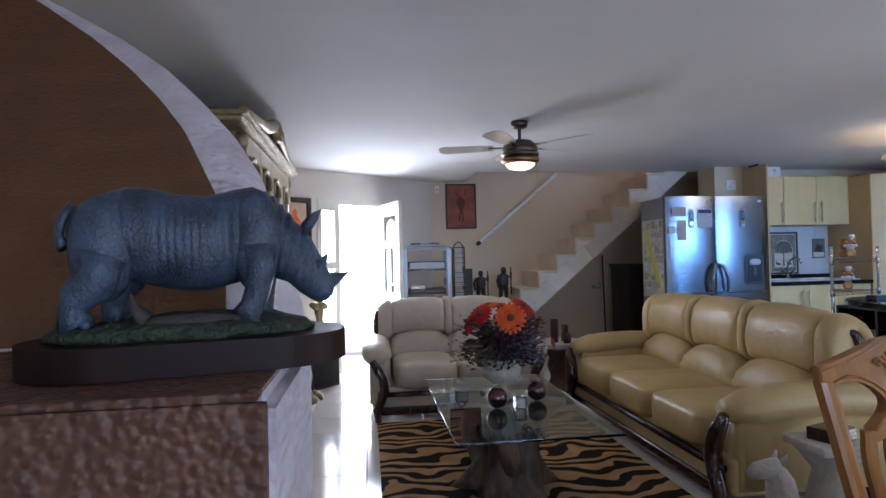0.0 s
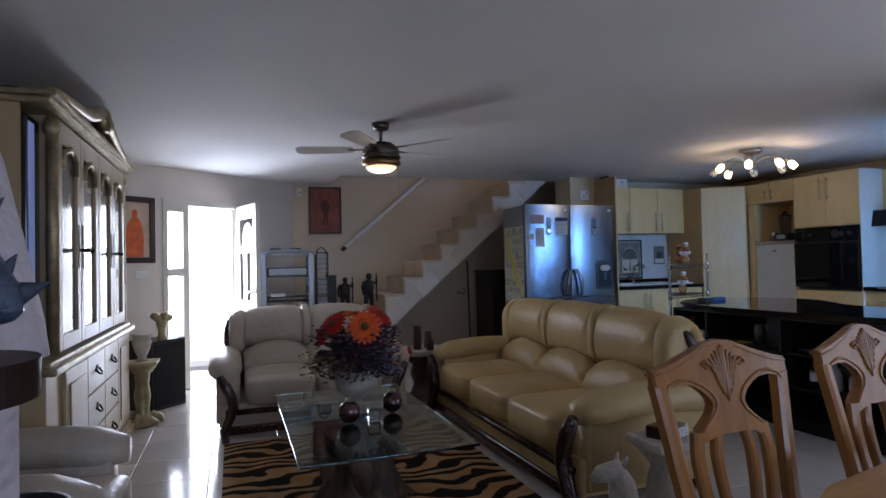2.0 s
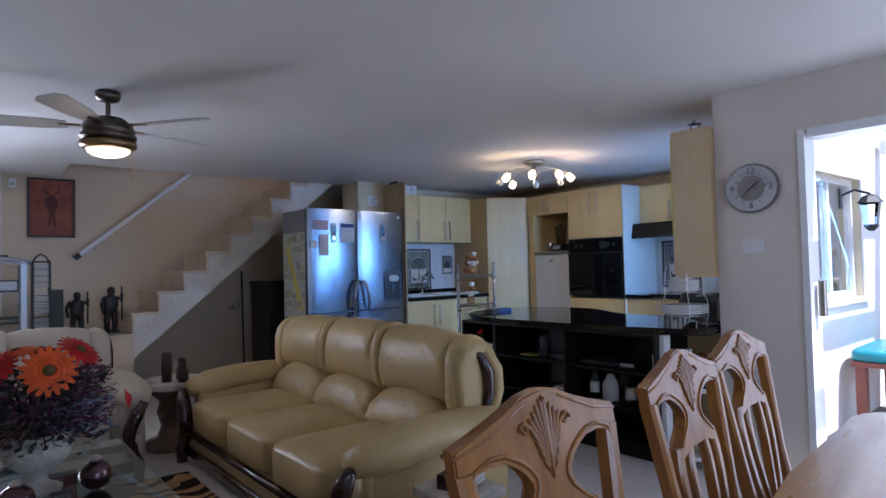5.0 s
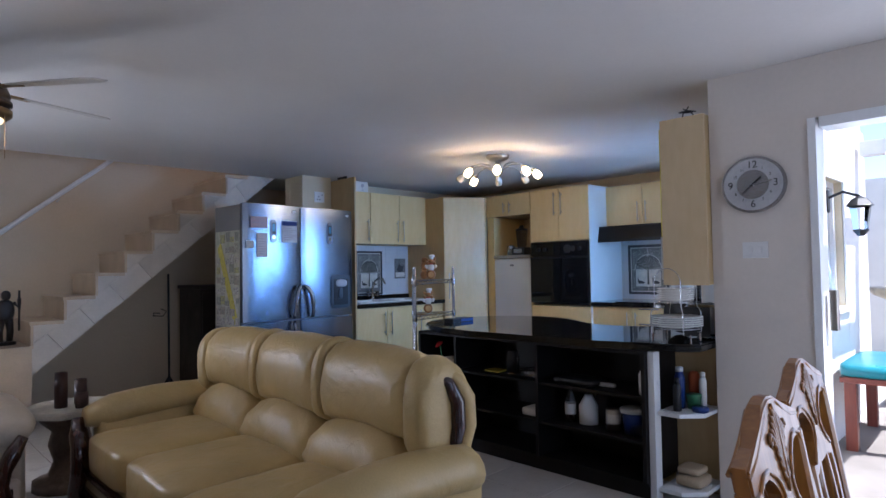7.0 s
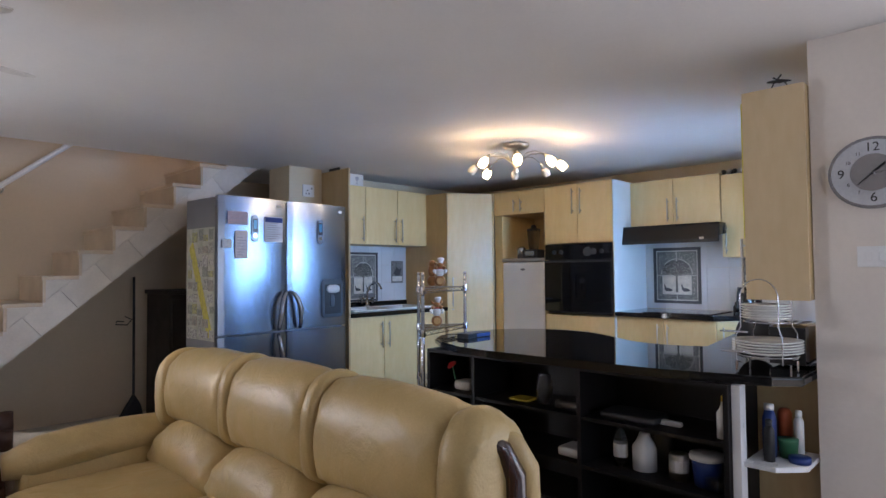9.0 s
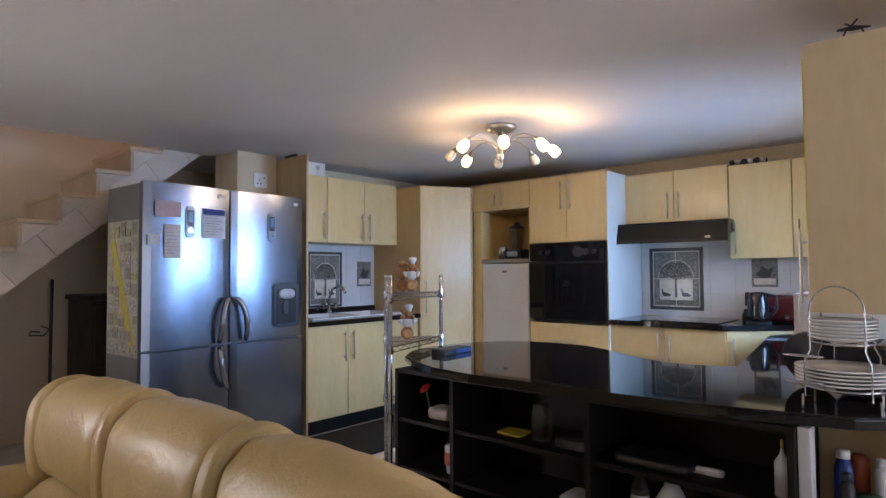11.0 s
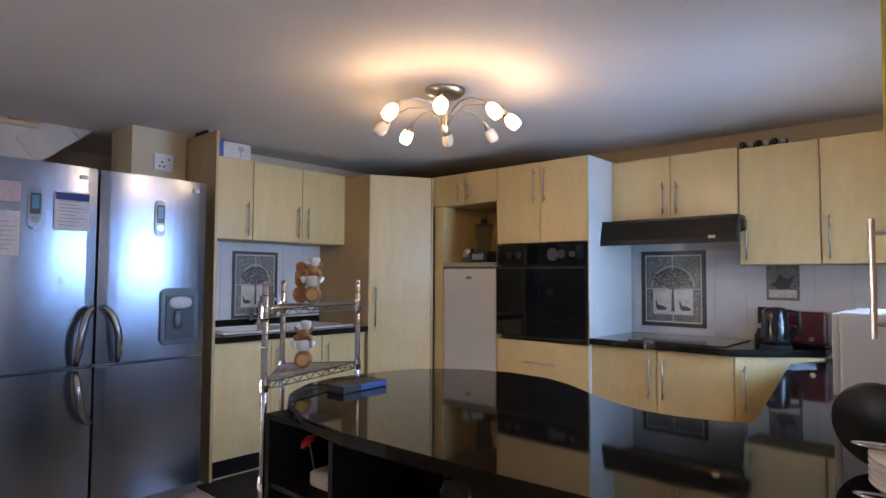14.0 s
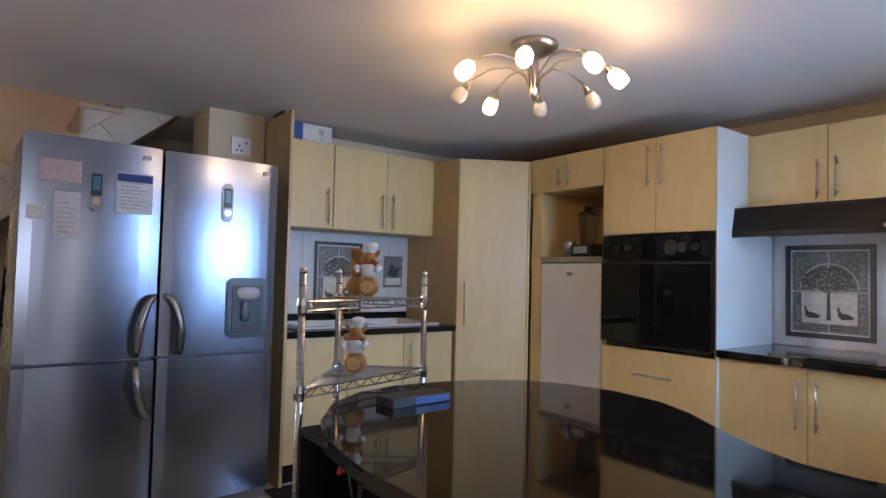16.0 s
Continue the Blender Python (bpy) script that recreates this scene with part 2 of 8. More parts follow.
DRIFTWOOD = surf("driftwood", (0.20, 0.125, 0.075), 0.6, bump=1.0, bscale=26, var=0.3, scale=7, dark=(0.035, 0.021, 0.014), stretch=(1.6, 1.6, 0.6))
RHINO = surf("blue_grey_resin", (0.060, 0.088, 0.140), 0.33, bump=0.5, bscale=230, var=0.5, scale=26, dark=(0.010, 0.013, 0.019), fine=0.6, depth=0.004)
MOSS = surf("painted_moss", (0.035, 0.055, 0.025), 0.7, bump=0.9, bscale=110, var=0.4, scale=20, dark=(0.018, 0.016, 0.010))
RUG = zebra_stuff("zebra_pile")
GLASS = clear("table_glass", (0.64, 0.82, 0.83))
PANE = clear("window_glass", (0.95, 0.97, 0.97))
WARM_ON = glow("lit_opal_glass", (1.0, 0.66, 0.30), 7.0)
WARM_FAN = glow("lit_bowl", (1.0, 0.70, 0.36), 1.1)
OPAL = surf("unlit_opal_glass", (0.72, 0.68, 0.60), 0.25, bump=0.0)

# ---- building blocks ----


def part(name, bm, material, parent=None, label="", smooth=False):
    me = bpy.data.meshes.new(name)
    bm.normal_update()
    if smooth:
        for f in bm.faces:
            f.smooth = True
    bm.to_mesh(me)
    bm.free()
    me.materials.append(material)
    ob = new(name, me)
    if parent is not None:
        ob.parent = parent
    if label:
        ob["label"] = label
    return ob


def thing(name, place, label, category, rz=0.0, group="", kind=""):
    ob = new(name)
    ob.empty_display_size = 0.1
    ob.matrix_basis = pose(*place, 0, 0, rz)
    return tagged(ob, label, category, group, kind)


def mesh(*adds):
    bm = bmesh.new()
    for fn, *args in adds:
        fn(bm, *args)
    return bm


def box(bm, x0, y0, z0, x1, y1, z1, bev=0.0, seg=2):
    vs = [bm.verts.new((x, y, z)) for z in (z0, z1) for y in (y0, y1) for x in (x0, x1)]
    fs = [bm.faces.new([vs[i] for i in q]) for q in ((0, 2, 3, 1), (4, 5, 7, 6), (0, 1, 5, 4), (2, 6, 7, 3), (0, 4, 6, 2), (1, 3, 7, 5))]
    if bev:
        es = list({e for f in fs for e in f.edges})
        bmesh.ops.bevel(bm, geom=es, offset=bev, segments=seg, affect="EDGES", profile=0.6)


def solid(x0, y0, z0, x1, y1, z1, bev=0.0, seg=2):
    return mesh((box, x0, y0, z0, x1, y1, z1, bev, seg))


def ring_skin(bm, rings, closed=True, caps=True):
    """Skins a list of rings of points."""
    vr = [[bm.verts.new(p) for p in r] for r in rings]
    n = len(vr[0])
    for a, b in zip(vr, vr[1:]):
        for i in range(n if closed else n - 1):
            j = (i + 1) % n
            bm.faces.new((a[i], a[j], b[j], b[i]))
    if caps and closed:
        bm.faces.new(vr[0][::-1])
        bm.faces.new(vr[-1])


def lathe(bm, profile, c=(0, 0, 0), seg=24, squash=1.0):
    rings = []
    for r, z in profile:
        rings.append([(c[0] + r * math.cos(2 * math.pi * i / seg), c[1] + squash * r * math.sin(2 * math.pi * i / seg), c[2] + z) for i in range(seg)])
    ring_skin(bm, rings)


def tube(bm, pts, radius, seg=8, flat=1.0):
    """A round bar along a line of points; radius: one value or one for each point."""
    pts = [Vector(p) for p in pts]
    rs = radius if isinstance(radius, (list, tuple)) else [radius] * len(pts)
    rings, side = [], None
    for i, p in enumerate(pts):
        d = (pts[min(i + 1, len(pts) - 1)] - pts[max(i - 1, 0)]).normalized()
        if side is None:
            side = d.cross(Vector((0, 0, 1)) if abs(d.z) < 0.9 else Vector((0, 1, 0))).normalized()
        side = (side - d * side.dot(d)).normalized()
        up = d.cross(side)
        rings.append([p + side * (rs[i] * math.cos(2 * math.pi * k / seg)) + up * (rs[i] * flat * math.sin(2 * math.pi * k / seg)) for k in range(seg)])
    ring_skin(bm, rings)


def rod(bm, p, q, r, seg=10, r2=None):
    tube(bm, [p, q], [r, r if r2 is None else r2], seg)


def prism(bm, poly, lo, hi, axis="z", bev=0.0):
    """A flat outline pulled from lo to hi along an axis. Outline in the other two axes, in order."""
    def at(a, b, h):
        return {"z": (a, b, h), "y": (a, h, b), "x": (h, a, b)}[axis]
    area = sum(a[0] * b[1] - b[0] * a[1] for a, b in zip(poly, poly[1:] + poly[:1]))
    if (area > 0) == (axis == "y"):
        poly = poly[::-1]
    lo_v, hi_v = [bm.verts.new(at(a, b, lo)) for a, b in poly], [bm.verts.new(at(a, b, hi)) for a, b in poly]
    f0, f1 = bm.faces.new(lo_v[::-1]), bm.faces.new(hi_v)
    n = len(poly)
    for i in range(n):
        bm.faces.new((lo_v[i], lo_v[(i + 1) % n], hi_v[(i + 1) % n], hi_v[i]))
    if bev:
        bmesh.ops.bevel(bm, geom=list(set(f0.edges) | set(f1.edges)), offset=bev, segments=2, affect="EDGES")


def puff(bm, c, size, e1=0.45, e2=0.45, nu=20, nv=12, tilt=0.0, sag=0.0):
    """A stuffed block with rounded sides; tilt: lean back about x, in degrees."""
    def pw(v, e):
        return math.copysign(abs(v) ** e, v)
    turn = Euler((radians(tilt), 0, 0)).to_matrix()
    rings = []
    for j in range(1, nv):
        la = -math.pi / 2 + math.pi * j / nv
        ring = []
        for i in range(nu):
            lo = 2 * math.pi * i / nu
            p = Vector((size[0] / 2 * pw(math.cos(la), e1) * pw(math.cos(lo), e2), size[1] / 2 * pw(math.cos(la), e1) * pw(math.sin(lo), e2), size[2] / 2 * pw(math.sin(la), e1)))
            ring.append(turn @ p + Vector(c))
        rings.append(ring)
    ring_skin(bm, rings)


def stuffed(bm, x0, x1, loop, plump=0.03, crest=0.0, scallop=0.0, creases=0.002, nx=22, sub_=5, power=4.0, gather=0):
    """A leather lobe from x0 to x1: a closed y-z loop, plump between its seams.
    crest: how far the top falls at the ends; scallop: how far the front foot rises in the middle; gather: side (-1, 1) with gathers."""
    n = len(loop)
    ys, zs = [p[0] for p in loop], [p[1] for p in loop]
    cy, cz = sum(ys) / n, sum(zs) / n
    zlo, zhi = min(zs), max(zs)
    line = []
    for i in range(n):
        p = [Vector(loop[(i + k) % n]) for k in (-1, 0, 1, 2)]
        for s in range(sub_):
            f = s / sub_
            line.append(p[1] + 0.5 * f * (p[2] - p[0] + f * (2 * p[0] - 5 * p[1] + 4 * p[2] - p[3] + f * (3 * (p[1] - p[2]) + p[3] - p[0]))))
    m = len(line)
    rings = []
    for k in range(nx + 1):
        u = -math.cos(math.pi * k / nx)
        fat = (1 - abs(u) ** power) ** (1 / power) - 1
        ring = []
        for i, p in enumerate(line):
            nrm = line[(i + 1) % m] - line[i - 1]
            nrm = Vector((nrm.y, -nrm.x)).normalized()
            if nrm.dot(p - Vector((cy, cz))) < 0:
                nrm = -nrm
            off = plump * fat + creases * (math.sin(13 * u + 0.9 * i) + math.sin(29 * u - 0.35 * i)) * (0.3 + u * u)
            if gather and u * gather > 0.2:
                off += 0.0035 * math.sin(i * 2.6) * (u * gather - 0.2)
            q = p + nrm * off
            up = (q.y - zlo) / (zhi - zlo)
            z = q.y - crest * u * u * max(0.0, up)
            if scallop and q.x < cy and up < 0.5:
                z += scallop * (1 - u * u) * (1 - up * 2)
            ring.append(((x0 + x1) / 2 + u * (x1 - x0) / 2, q.x, z))
        rings.append(ring)
    ring_skin(bm, rings)


def arc(cx, cy, r, a0, a1, n=10):
    return [(cx + r * math.cos(radians(a0 + (a1 - a0) * i / n)), cy + r * math.sin(radians(a0 + (a1 - a0) * i / n))) for i in range(n + 1)]


# ---- setting ----


def structure(name, bm, material, label, smooth=False):
    return tagged(part(name, bm, material, None, label, smooth), label, name.rsplit("_", 1)[0].replace("_", " "), kind="structure")


WT = 0.16  # wall thickness
floor = structure("floor", solid(WEST - WT, SOUTH - WT, -0.12, 7.07 + WT, 8.6, -0.006), GROUT, "pale grout bed under glossy floor tiles")
# the ceiling stops at the stair well
structure("ceiling", mesh((box, WEST - WT, SOUTH - WT, CEIL, EAST + WT, 7.10, CEIL + 0.22), (box, EAST + WT, 2.35, CEIL, 7.07 + WT, 7.10, CEIL + 0.22), (box, WEST - WT, 7.10, CEIL, 1.40, 8.4, CEIL + 0.22),
                          (box, 4.15, 7.10, CEIL, 7.07 + WT, 8.4, CEIL + 0.22)), CEILING, "white plastered ceiling with a stair opening")
# unseen stairwell; the gap in its roof is added to light the steps
structure("stairwell_wall", mesh((box, 1.24, 7.10, CEIL + 0.22, 1.40, 8.1, 4.6), (box, 1.40, 6.94, CEIL + 0.22, 4.6, 7.098, 4.6), (box, 4.6, 6.94, CEIL + 0.22, 4.76, 8.1, 4.6),
                                (box, 1.24, 6.94, 4.6, 2.7, 8.1, 4.75)), WALL, "cream stairwell walls, roof partly open to let light in")
structure("wall_west", solid(WEST - WT, SOUTH, 0, WEST, 6.6, CEIL), WALL, "plain cream plastered side wall")
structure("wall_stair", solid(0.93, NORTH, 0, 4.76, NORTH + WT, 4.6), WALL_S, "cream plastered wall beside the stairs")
# south wall with a wide window
structure("wall_south", mesh((box, WEST - WT, SOUTH - WT, 0, EAST + WT, SOUTH, 0.85), (box, WEST - WT, SOUTH - WT, 2.05, EAST + WT, SOUTH, CEIL),
                             (box, WEST - WT, SOUTH - WT, 0.85, 0.4, SOUTH, 2.05), (box, 3.0, SOUTH - WT, 0.85, EAST + WT, SOUTH, 2.05)), WALL, "cream plastered wall with a wide window")
# east wall with the clock and the sliding door
structure("wall_clock", mesh((box, EAST, 2.03, 0, EAST + WT, 2.51, CEIL), (box, EAST, -0.55, 2.0, EAST + WT, 2.03, CEIL), (box, EAST, SOUTH, 0, EAST + WT, -0.55, CEIL)),
          WALL, "lilac cream plastered wall beside the sliding door")
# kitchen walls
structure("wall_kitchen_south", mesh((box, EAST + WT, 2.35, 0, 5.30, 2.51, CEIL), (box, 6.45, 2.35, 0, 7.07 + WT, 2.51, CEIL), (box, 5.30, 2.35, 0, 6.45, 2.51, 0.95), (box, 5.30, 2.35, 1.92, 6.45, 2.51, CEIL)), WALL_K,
          "cream plastered kitchen wall with a window to the patio")
WHITEWASH = surf("white_render_outside", (0.80, 0.79, 0.77), 0.85, bump=0.2, bscale=40, var=0.05, scale=1.5)
structure("wall_patio_render", mesh((box, EAST + WT + 0.002, 2.330, -0.01, 5.30, 2.346, 2.42), (box, 6.45, 2.330, -0.01, 7.07 + WT, 2.346, 2.42), (box, 5.302, 2.330, -0.01, 6.448, 2.346, 0.95), (box, 5.302, 2.330, 1.92, 6.448, 2.346, 2.42)), WHITEWASH, "white rendered outside wall facing the patio")
kw = thing("window_kitchen", (5.30, 2.43, 0.95), "white framed kitchen window to the patio", "window", kind="structure")
part("window_frame", mesh((box, 0, -0.03, 0, 1.15, 0.03, 0.05), (box, 0, -0.03, 0.92, 1.15, 0.03, 0.97), *[(box, x, -0.03, 0.05, x + 0.05, 0.03, 0.92) for x in (0, 0.55, 1.10)]), bpy.data.materials["white_enamel"], kw)
part("window_sill", solid(-0.04, -0.14, -0.04, 1.19, -0.08, -0.002, 0.006), bpy.data.materials["white_enamel"], kw)
for x0 in (0.05, 0.60):
    pn = part("pane", solid(x0, -0.004, 0.05, x0 + 0.50, 0.004, 0.92), PANE, kw)
    pn.visible_shadow = False
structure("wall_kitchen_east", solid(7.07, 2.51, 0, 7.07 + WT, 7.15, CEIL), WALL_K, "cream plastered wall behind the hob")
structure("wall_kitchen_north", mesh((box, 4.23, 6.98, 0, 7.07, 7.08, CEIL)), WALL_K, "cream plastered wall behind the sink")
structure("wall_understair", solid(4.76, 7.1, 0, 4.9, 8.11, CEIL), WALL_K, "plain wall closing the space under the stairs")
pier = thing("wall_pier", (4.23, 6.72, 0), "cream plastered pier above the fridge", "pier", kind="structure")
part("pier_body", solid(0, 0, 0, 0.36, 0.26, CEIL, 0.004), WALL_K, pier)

# entrance wall, at an angle, with sidelight and door
DW = (Vector((0.93, 7.95)) - Vector((WEST, 6.3)))
DLEN, DANG = DW.length, math.degrees(math.atan2(DW.y, DW.x))
entry = thing("wall_entrance", (WEST, 6.3, 0), "cream plastered wall round the front door", "wall", DANG, kind="structure")
part("wall_body", mesh((box, -0.3, 0, 0, 0.87, WT, CEIL), (box, 0.87, 0, 1.99, 1.86, WT, CEIL), (box, 1.86, 0, 0, DLEN + 0.14, WT, CEIL)), WALL, entry)
frame_t = surf("cream_frame_paint", (0.66, 0.63, 0.55), 0.4, bump=0.02)
door = thing("door_front", (WEST, 6.3, 0), "open white panelled front door with fan window and sidelight", "door", DANG, kind="structure")
part("frame", mesh((box, 0.87, -0.012, 0, 0.925, 0.10, 1.99), (box, 1.10, -0.012, 0, 1.165, 0.10, 1.99), (box, 1.80, -0.012, 0, 1.86, 0.10, 1.99),
                   (box, 0.925, -0.012, 1.93, 1.10, 0.10, 1.99), (box, 1.165, -0.012, 1.93, 1.80, 0.10, 1.99), (box, 0.925, -0.012, 1.19, 1.10, 0.10, 1.27),
                   (box, 0.925, -0.012, 0, 1.10, 0.10, 0.57), (box, 0.925, -0.012, 1.86, 1.10, 0.10, 1.93)), frame_t, door, "cream painted frame with sidelight")
for z0, z1 in ((0.57, 1.19), (1.27, 1.86)):
    pn = part("pane", solid(0.925, 0.045, z0, 1.10, 0.051, z1), PANE, door)
    pn.visible_shadow = False
# leaf, opened into the room
leaf = part("leaf", mesh((box, -0.62, -0.022, 0.01, -0.52, 0.022, 1.95), (box, -0.10, -0.022, 0.01, 0, 0.022, 1.95), (box, -0.52, -0.022, 0.01, -0.10, 0.022, 0.14),
                         (box, -0.52, -0.022, 1.80, -0.10, 0.022, 1.95), (box, -0.52, -0.022, 0.78, -0.10, 0.022, 0.90), (box, -0.52, -0.022, 1.42, -0.10, 0.022, 1.50),
                         (box, -0.33, -0.022, 0.14, -0.29, 0.022, 1.42), (box, -0.52, -0.008, 0.14, -0.10, 0.008, 0.78)), frame_t, door, "cream panelled leaf")
leaf.matrix_basis = pose(1.79, -0.03, 0, 0, 0, 69)
for x0, x1 in ((-0.52, -0.33), (-0.29, -0.10)):
    pn = part("pane", solid(x0, -0.004, 0.90, x1, 0.004, 1.42), PANE, leaf)
fan = part("fanlight", mesh((prism, [(-0.5, 1.505)] + [(-0.31 + 0.17 * math.cos(a * math.pi / 8), 1.56 + 0.2 * math.sin(a * math.pi / 8)) for a in range(8, -1, -1)] + [(-0.12, 1.505)], -0.005, 0.005, "y")), PANE, leaf, "fan shaped glass")
part("door_handle", mesh((rod, (-0.57, -0.07, 1.0), (-0.57, 0.07, 1.0), 0.010), (rod, (-0.57, -0.065, 1.0), (-0.47, -0.065, 1.0), 0.010), (rod, (-0.57, 0.065, 1.0), (-0.47, 0.065, 1.0), 0.010),
                          (box, -0.595, -0.028, 0.90, -0.545, 0.028, 1.06, 0.004)), NICKEL, leaf, "lever handle")

# south window, mullioned, behind the walker
win = thing("window_south", (0.4, SOUTH - 0.1, 0.85), "wide white framed window with glazing bars", "window", kind="structure")
part("window_frame", mesh((box, 0, -0.03, 0, 2.6, 0.03, 0.05), (box, 0, -0.03, 1.15, 2.6, 0.03, 1.2), *[(box, x, -0.03, 0.05, x + 0.05, 0.03, 1.15) for x in (0, 0.64, 1.275, 1.91, 2.55)],
                          *[(box, x, -0.015, 0.58, x + 0.59, 0.015, 0.61) for x in (0.05, 0.69, 1.325, 1.96)]), WHITE, win)

# sliding door frame to the patio
sl = thing("door_sliding", (EAST, 2.03, 0), "open aluminium sliding door to the patio", "door", kind="structure")
ALU = surf("white_aluminium", (0.80, 0.81, 0.82), 0.35, 0.0, 0.05)
part("frame", mesh((box, -0.012, -0.035, 0, 0.14, 0, 2.0), (box, -0.012, -2.58, 0, 0.14, -2.53, 2.0), (box, -0.012, -2.53, 1.95, 0.14, -0.05, 2.0), (box, 0.0, -2.53, 0, 0.14, -0.05, 0.03)), ALU, sl)
part("latch", solid(0.05, -0.085, 0.95, 0.10, -0.05, 1.15, 0.006), NICKEL, sl, "grey latch plate")

# ---- stairs ----
stairs = thing("staircase", (0, 0, 0), "pale tiled concrete staircase rising along the wall", "stairs", kind="structure")
RISE, GOING, X0, Z0 = 0.20, 0.238, 1.91, 0.70
steps = [(X0 + i * GOING, Z0 + i * RISE) for i in range(11)]
for i, (sx, sz) in enumerate(steps):
    part("tread", solid(sx - 0.012, 7.12, sz + 0.17, sx + GOING, NORTH, sz + 0.20, 0.004), STAIR_TILE_SHADED, stairs)
    part("riser", solid(sx, 7.13, sz - 0.0, sx + 0.02, NORTH, sz + 0.17), STAIR_TILE_SHADED, stairs)
# side skirt: a triangle under each tread, and a sloping band of tiles below
for sx, sz in steps:
    part("side_tile", mesh((prism, [(sx + 0.0225, sz + 0.022), (sx + GOING * 0.83, sz + 0.168), (sx + 0.0225, sz + 0.168)], 7.134, 7.20, "y")), STAIR_TILE_LIT, stairs)
SL = Vector((0.238, 0.20)).normalized()
for k in range(12):
    a0, a1 = k * 0.31 - 0.16, k * 0.31 + 0.147
    p0, p1 = Vector((X0, Z0)) + SL * a0, Vector((X0, Z0)) + SL * a1
    dn = Vector((SL.y, -SL.x)) * 0.192
    part("skirt_tile", mesh((prism, [(p0.x, p0.y), (p0.x + dn.x, p0.y + dn.y), (p1.x + dn.x, p1.y + dn.y), (p1.x, p1.y)], 7.133, 7.20, "y")), STAIR_TILE_LIT, stairs)
part("step_core", mesh((prism, [(X0 + 0.02, 0.50), (X0 + 0.02, Z0 + 0.168)] + [p for sx, sz in steps for p in ((sx + 0.021, sz + 0.168), (sx + GOING + 0.02, sz + 0.168))] + [(X0 + 11 * GOING + 0.02, 2.70)], 7.202, NORTH - 0.001, "y")), WALL, stairs)
part("soffit", mesh((prism, [(1.70, 0.27), (4.35, 2.51), (4.35, 2.62), (1.70, 0.38)], 7.20, NORTH, "y")), WALL, stairs)
part("landing", mesh((box, 1.10, 7.13, 0, 1.92, NORTH, 0.68), (box, 1.09, 7.12, 0.68, 1.93, NORTH, 0.70)), STAIR_TILE_SHADED, stairs, "tiled landing at the foot")
rail = thing("handrail", (0, 0, 0), "white painted handrail on the stair wall", "handrail", kind="structure")
part("bar", mesh((rod, (1.57, 7.86, 1.49), (3.3, 7.86, 2.95), 0.022, 12)), WHITE, rail)
part("end_cap", mesh((rod, (1.53, 7.86, 1.457), (1.575, 7.86, 1.494), 0.027, 12)), BLACK_MATT, rail, "black end cap")
for bx in (1.72, 2.25, 2.9):
    bz = 1.49 + (bx - 1.57) * 0.844
    part("bracket", mesh((tube, [(bx, 7.86, bz - 0.01), (bx, 7.87, bz - 0.05), (bx, NORTH, bz - 0.06)], 0.008)), NICKEL, rail)

# ---- kitchen ----
CAB = "fitted kitchen units"


def bar_handle(parent, x, y, z0, z1, axis="z"):
    if axis == "z":
        bm = mesh((rod, (x, y - 0.03, z0), (x, y - 0.03, z1), 0.006, 8), (rod, (x, y, z0 + 0.03), (x, y - 0.03, z0 + 0.03), 0.005, 6), (rod, (x, y, z1 - 0.03), (x, y - 0.03, z1 - 0.03), 0.005, 6))
    else:
        bm = mesh((rod, (z0, y - 0.03, x), (z1, y - 0.03, x), 0.006, 8), (rod, (z0 + 0.03, y, x), (z0 + 0.03, y - 0.03, x), 0.005, 6), (rod, (z1 - 0.03, y, x), (z1 - 0.03, y - 0.03, x), 0.005, 6))
    return part("handle", bm, NICKEL, parent, "satin nickel bar handle", True)


def unit(name, place, rz, w, d, z0, z1, doors, label, kick=0.0):
    """A cabinet unit: local x along its front, front at y = 0, body towards +y. doors: x0, x1, z0, z1, handle ('l', 'r', 'd' drawer or '')."""
    u = thing(name, place, label, "cabinet", rz, CAB)
    t = 0.018
    bm = mesh((box, 0, 0.02, z0, t, d, z1), (box, w - t, 0.02, z0, w, d, z1), (box, t, 0.02, z0, w - t, d, z0 + t), (box, t, 0.02, z1 - t, w - t, d, z1), (box, t, d - 0.012, z0 + t, w - t, d, z1 - t))
    part("body", bm, BIRCH_DARK, u)
    for x0, x1, a, b, hd in doors:
        dr = part("drawer_front" if hd == "d" else "door", solid(x0 + 0.002, 0, a + 0.002, x1 - 0.002, 0.018, b - 0.002, 0.003), BIRCH, u)
        if hd in ("l", "r"):
            hx = x0 + 0.045 if hd == "l" else x1 - 0.045
            up = z0 > 1.2
            h0 = a + 0.03 if up else b - 0.30
            bar_handle(dr, hx, 0, h0, h0 + min(0.25, (b - a) * 0.5))
        elif hd == "d":
            bar_handle(dr, (a + b) / 2 + 0.03, 0, (x0 + x1) / 2 - 0.13, (x0 + x1) / 2 + 0.13, "x")
    if kick:
        part("kickboard", solid(0, 0.05, 0, w, 0.066, kick), BLACK_WOOD, u, "black kickboard")
    return u


# sink wall
first = unit("wall_cabinet", (4.617, 6.63, 0), 0, 0.44, 0.345, 1.59, 2.18, [(0, 0.44, 1.59, 2.18, "r")], "birch wall cabinet with one door above the sink")
part("end_panel", solid(-0.022, -0.334, 0, -0.002, 0.345, 2.275, 0.002), BIRCH_DARK, first, "tall tan end panel beside the fridge")
unit("wall_cabinet", (5.06, 6.63, 0), 0, 0.86, 0.345, 1.59, 2.18, [(0, 0.43, 1.59, 2.18, "r"), (0.43, 0.86, 1.59, 2.18, "l")], "birch wall cabinet with two doors above the sink")
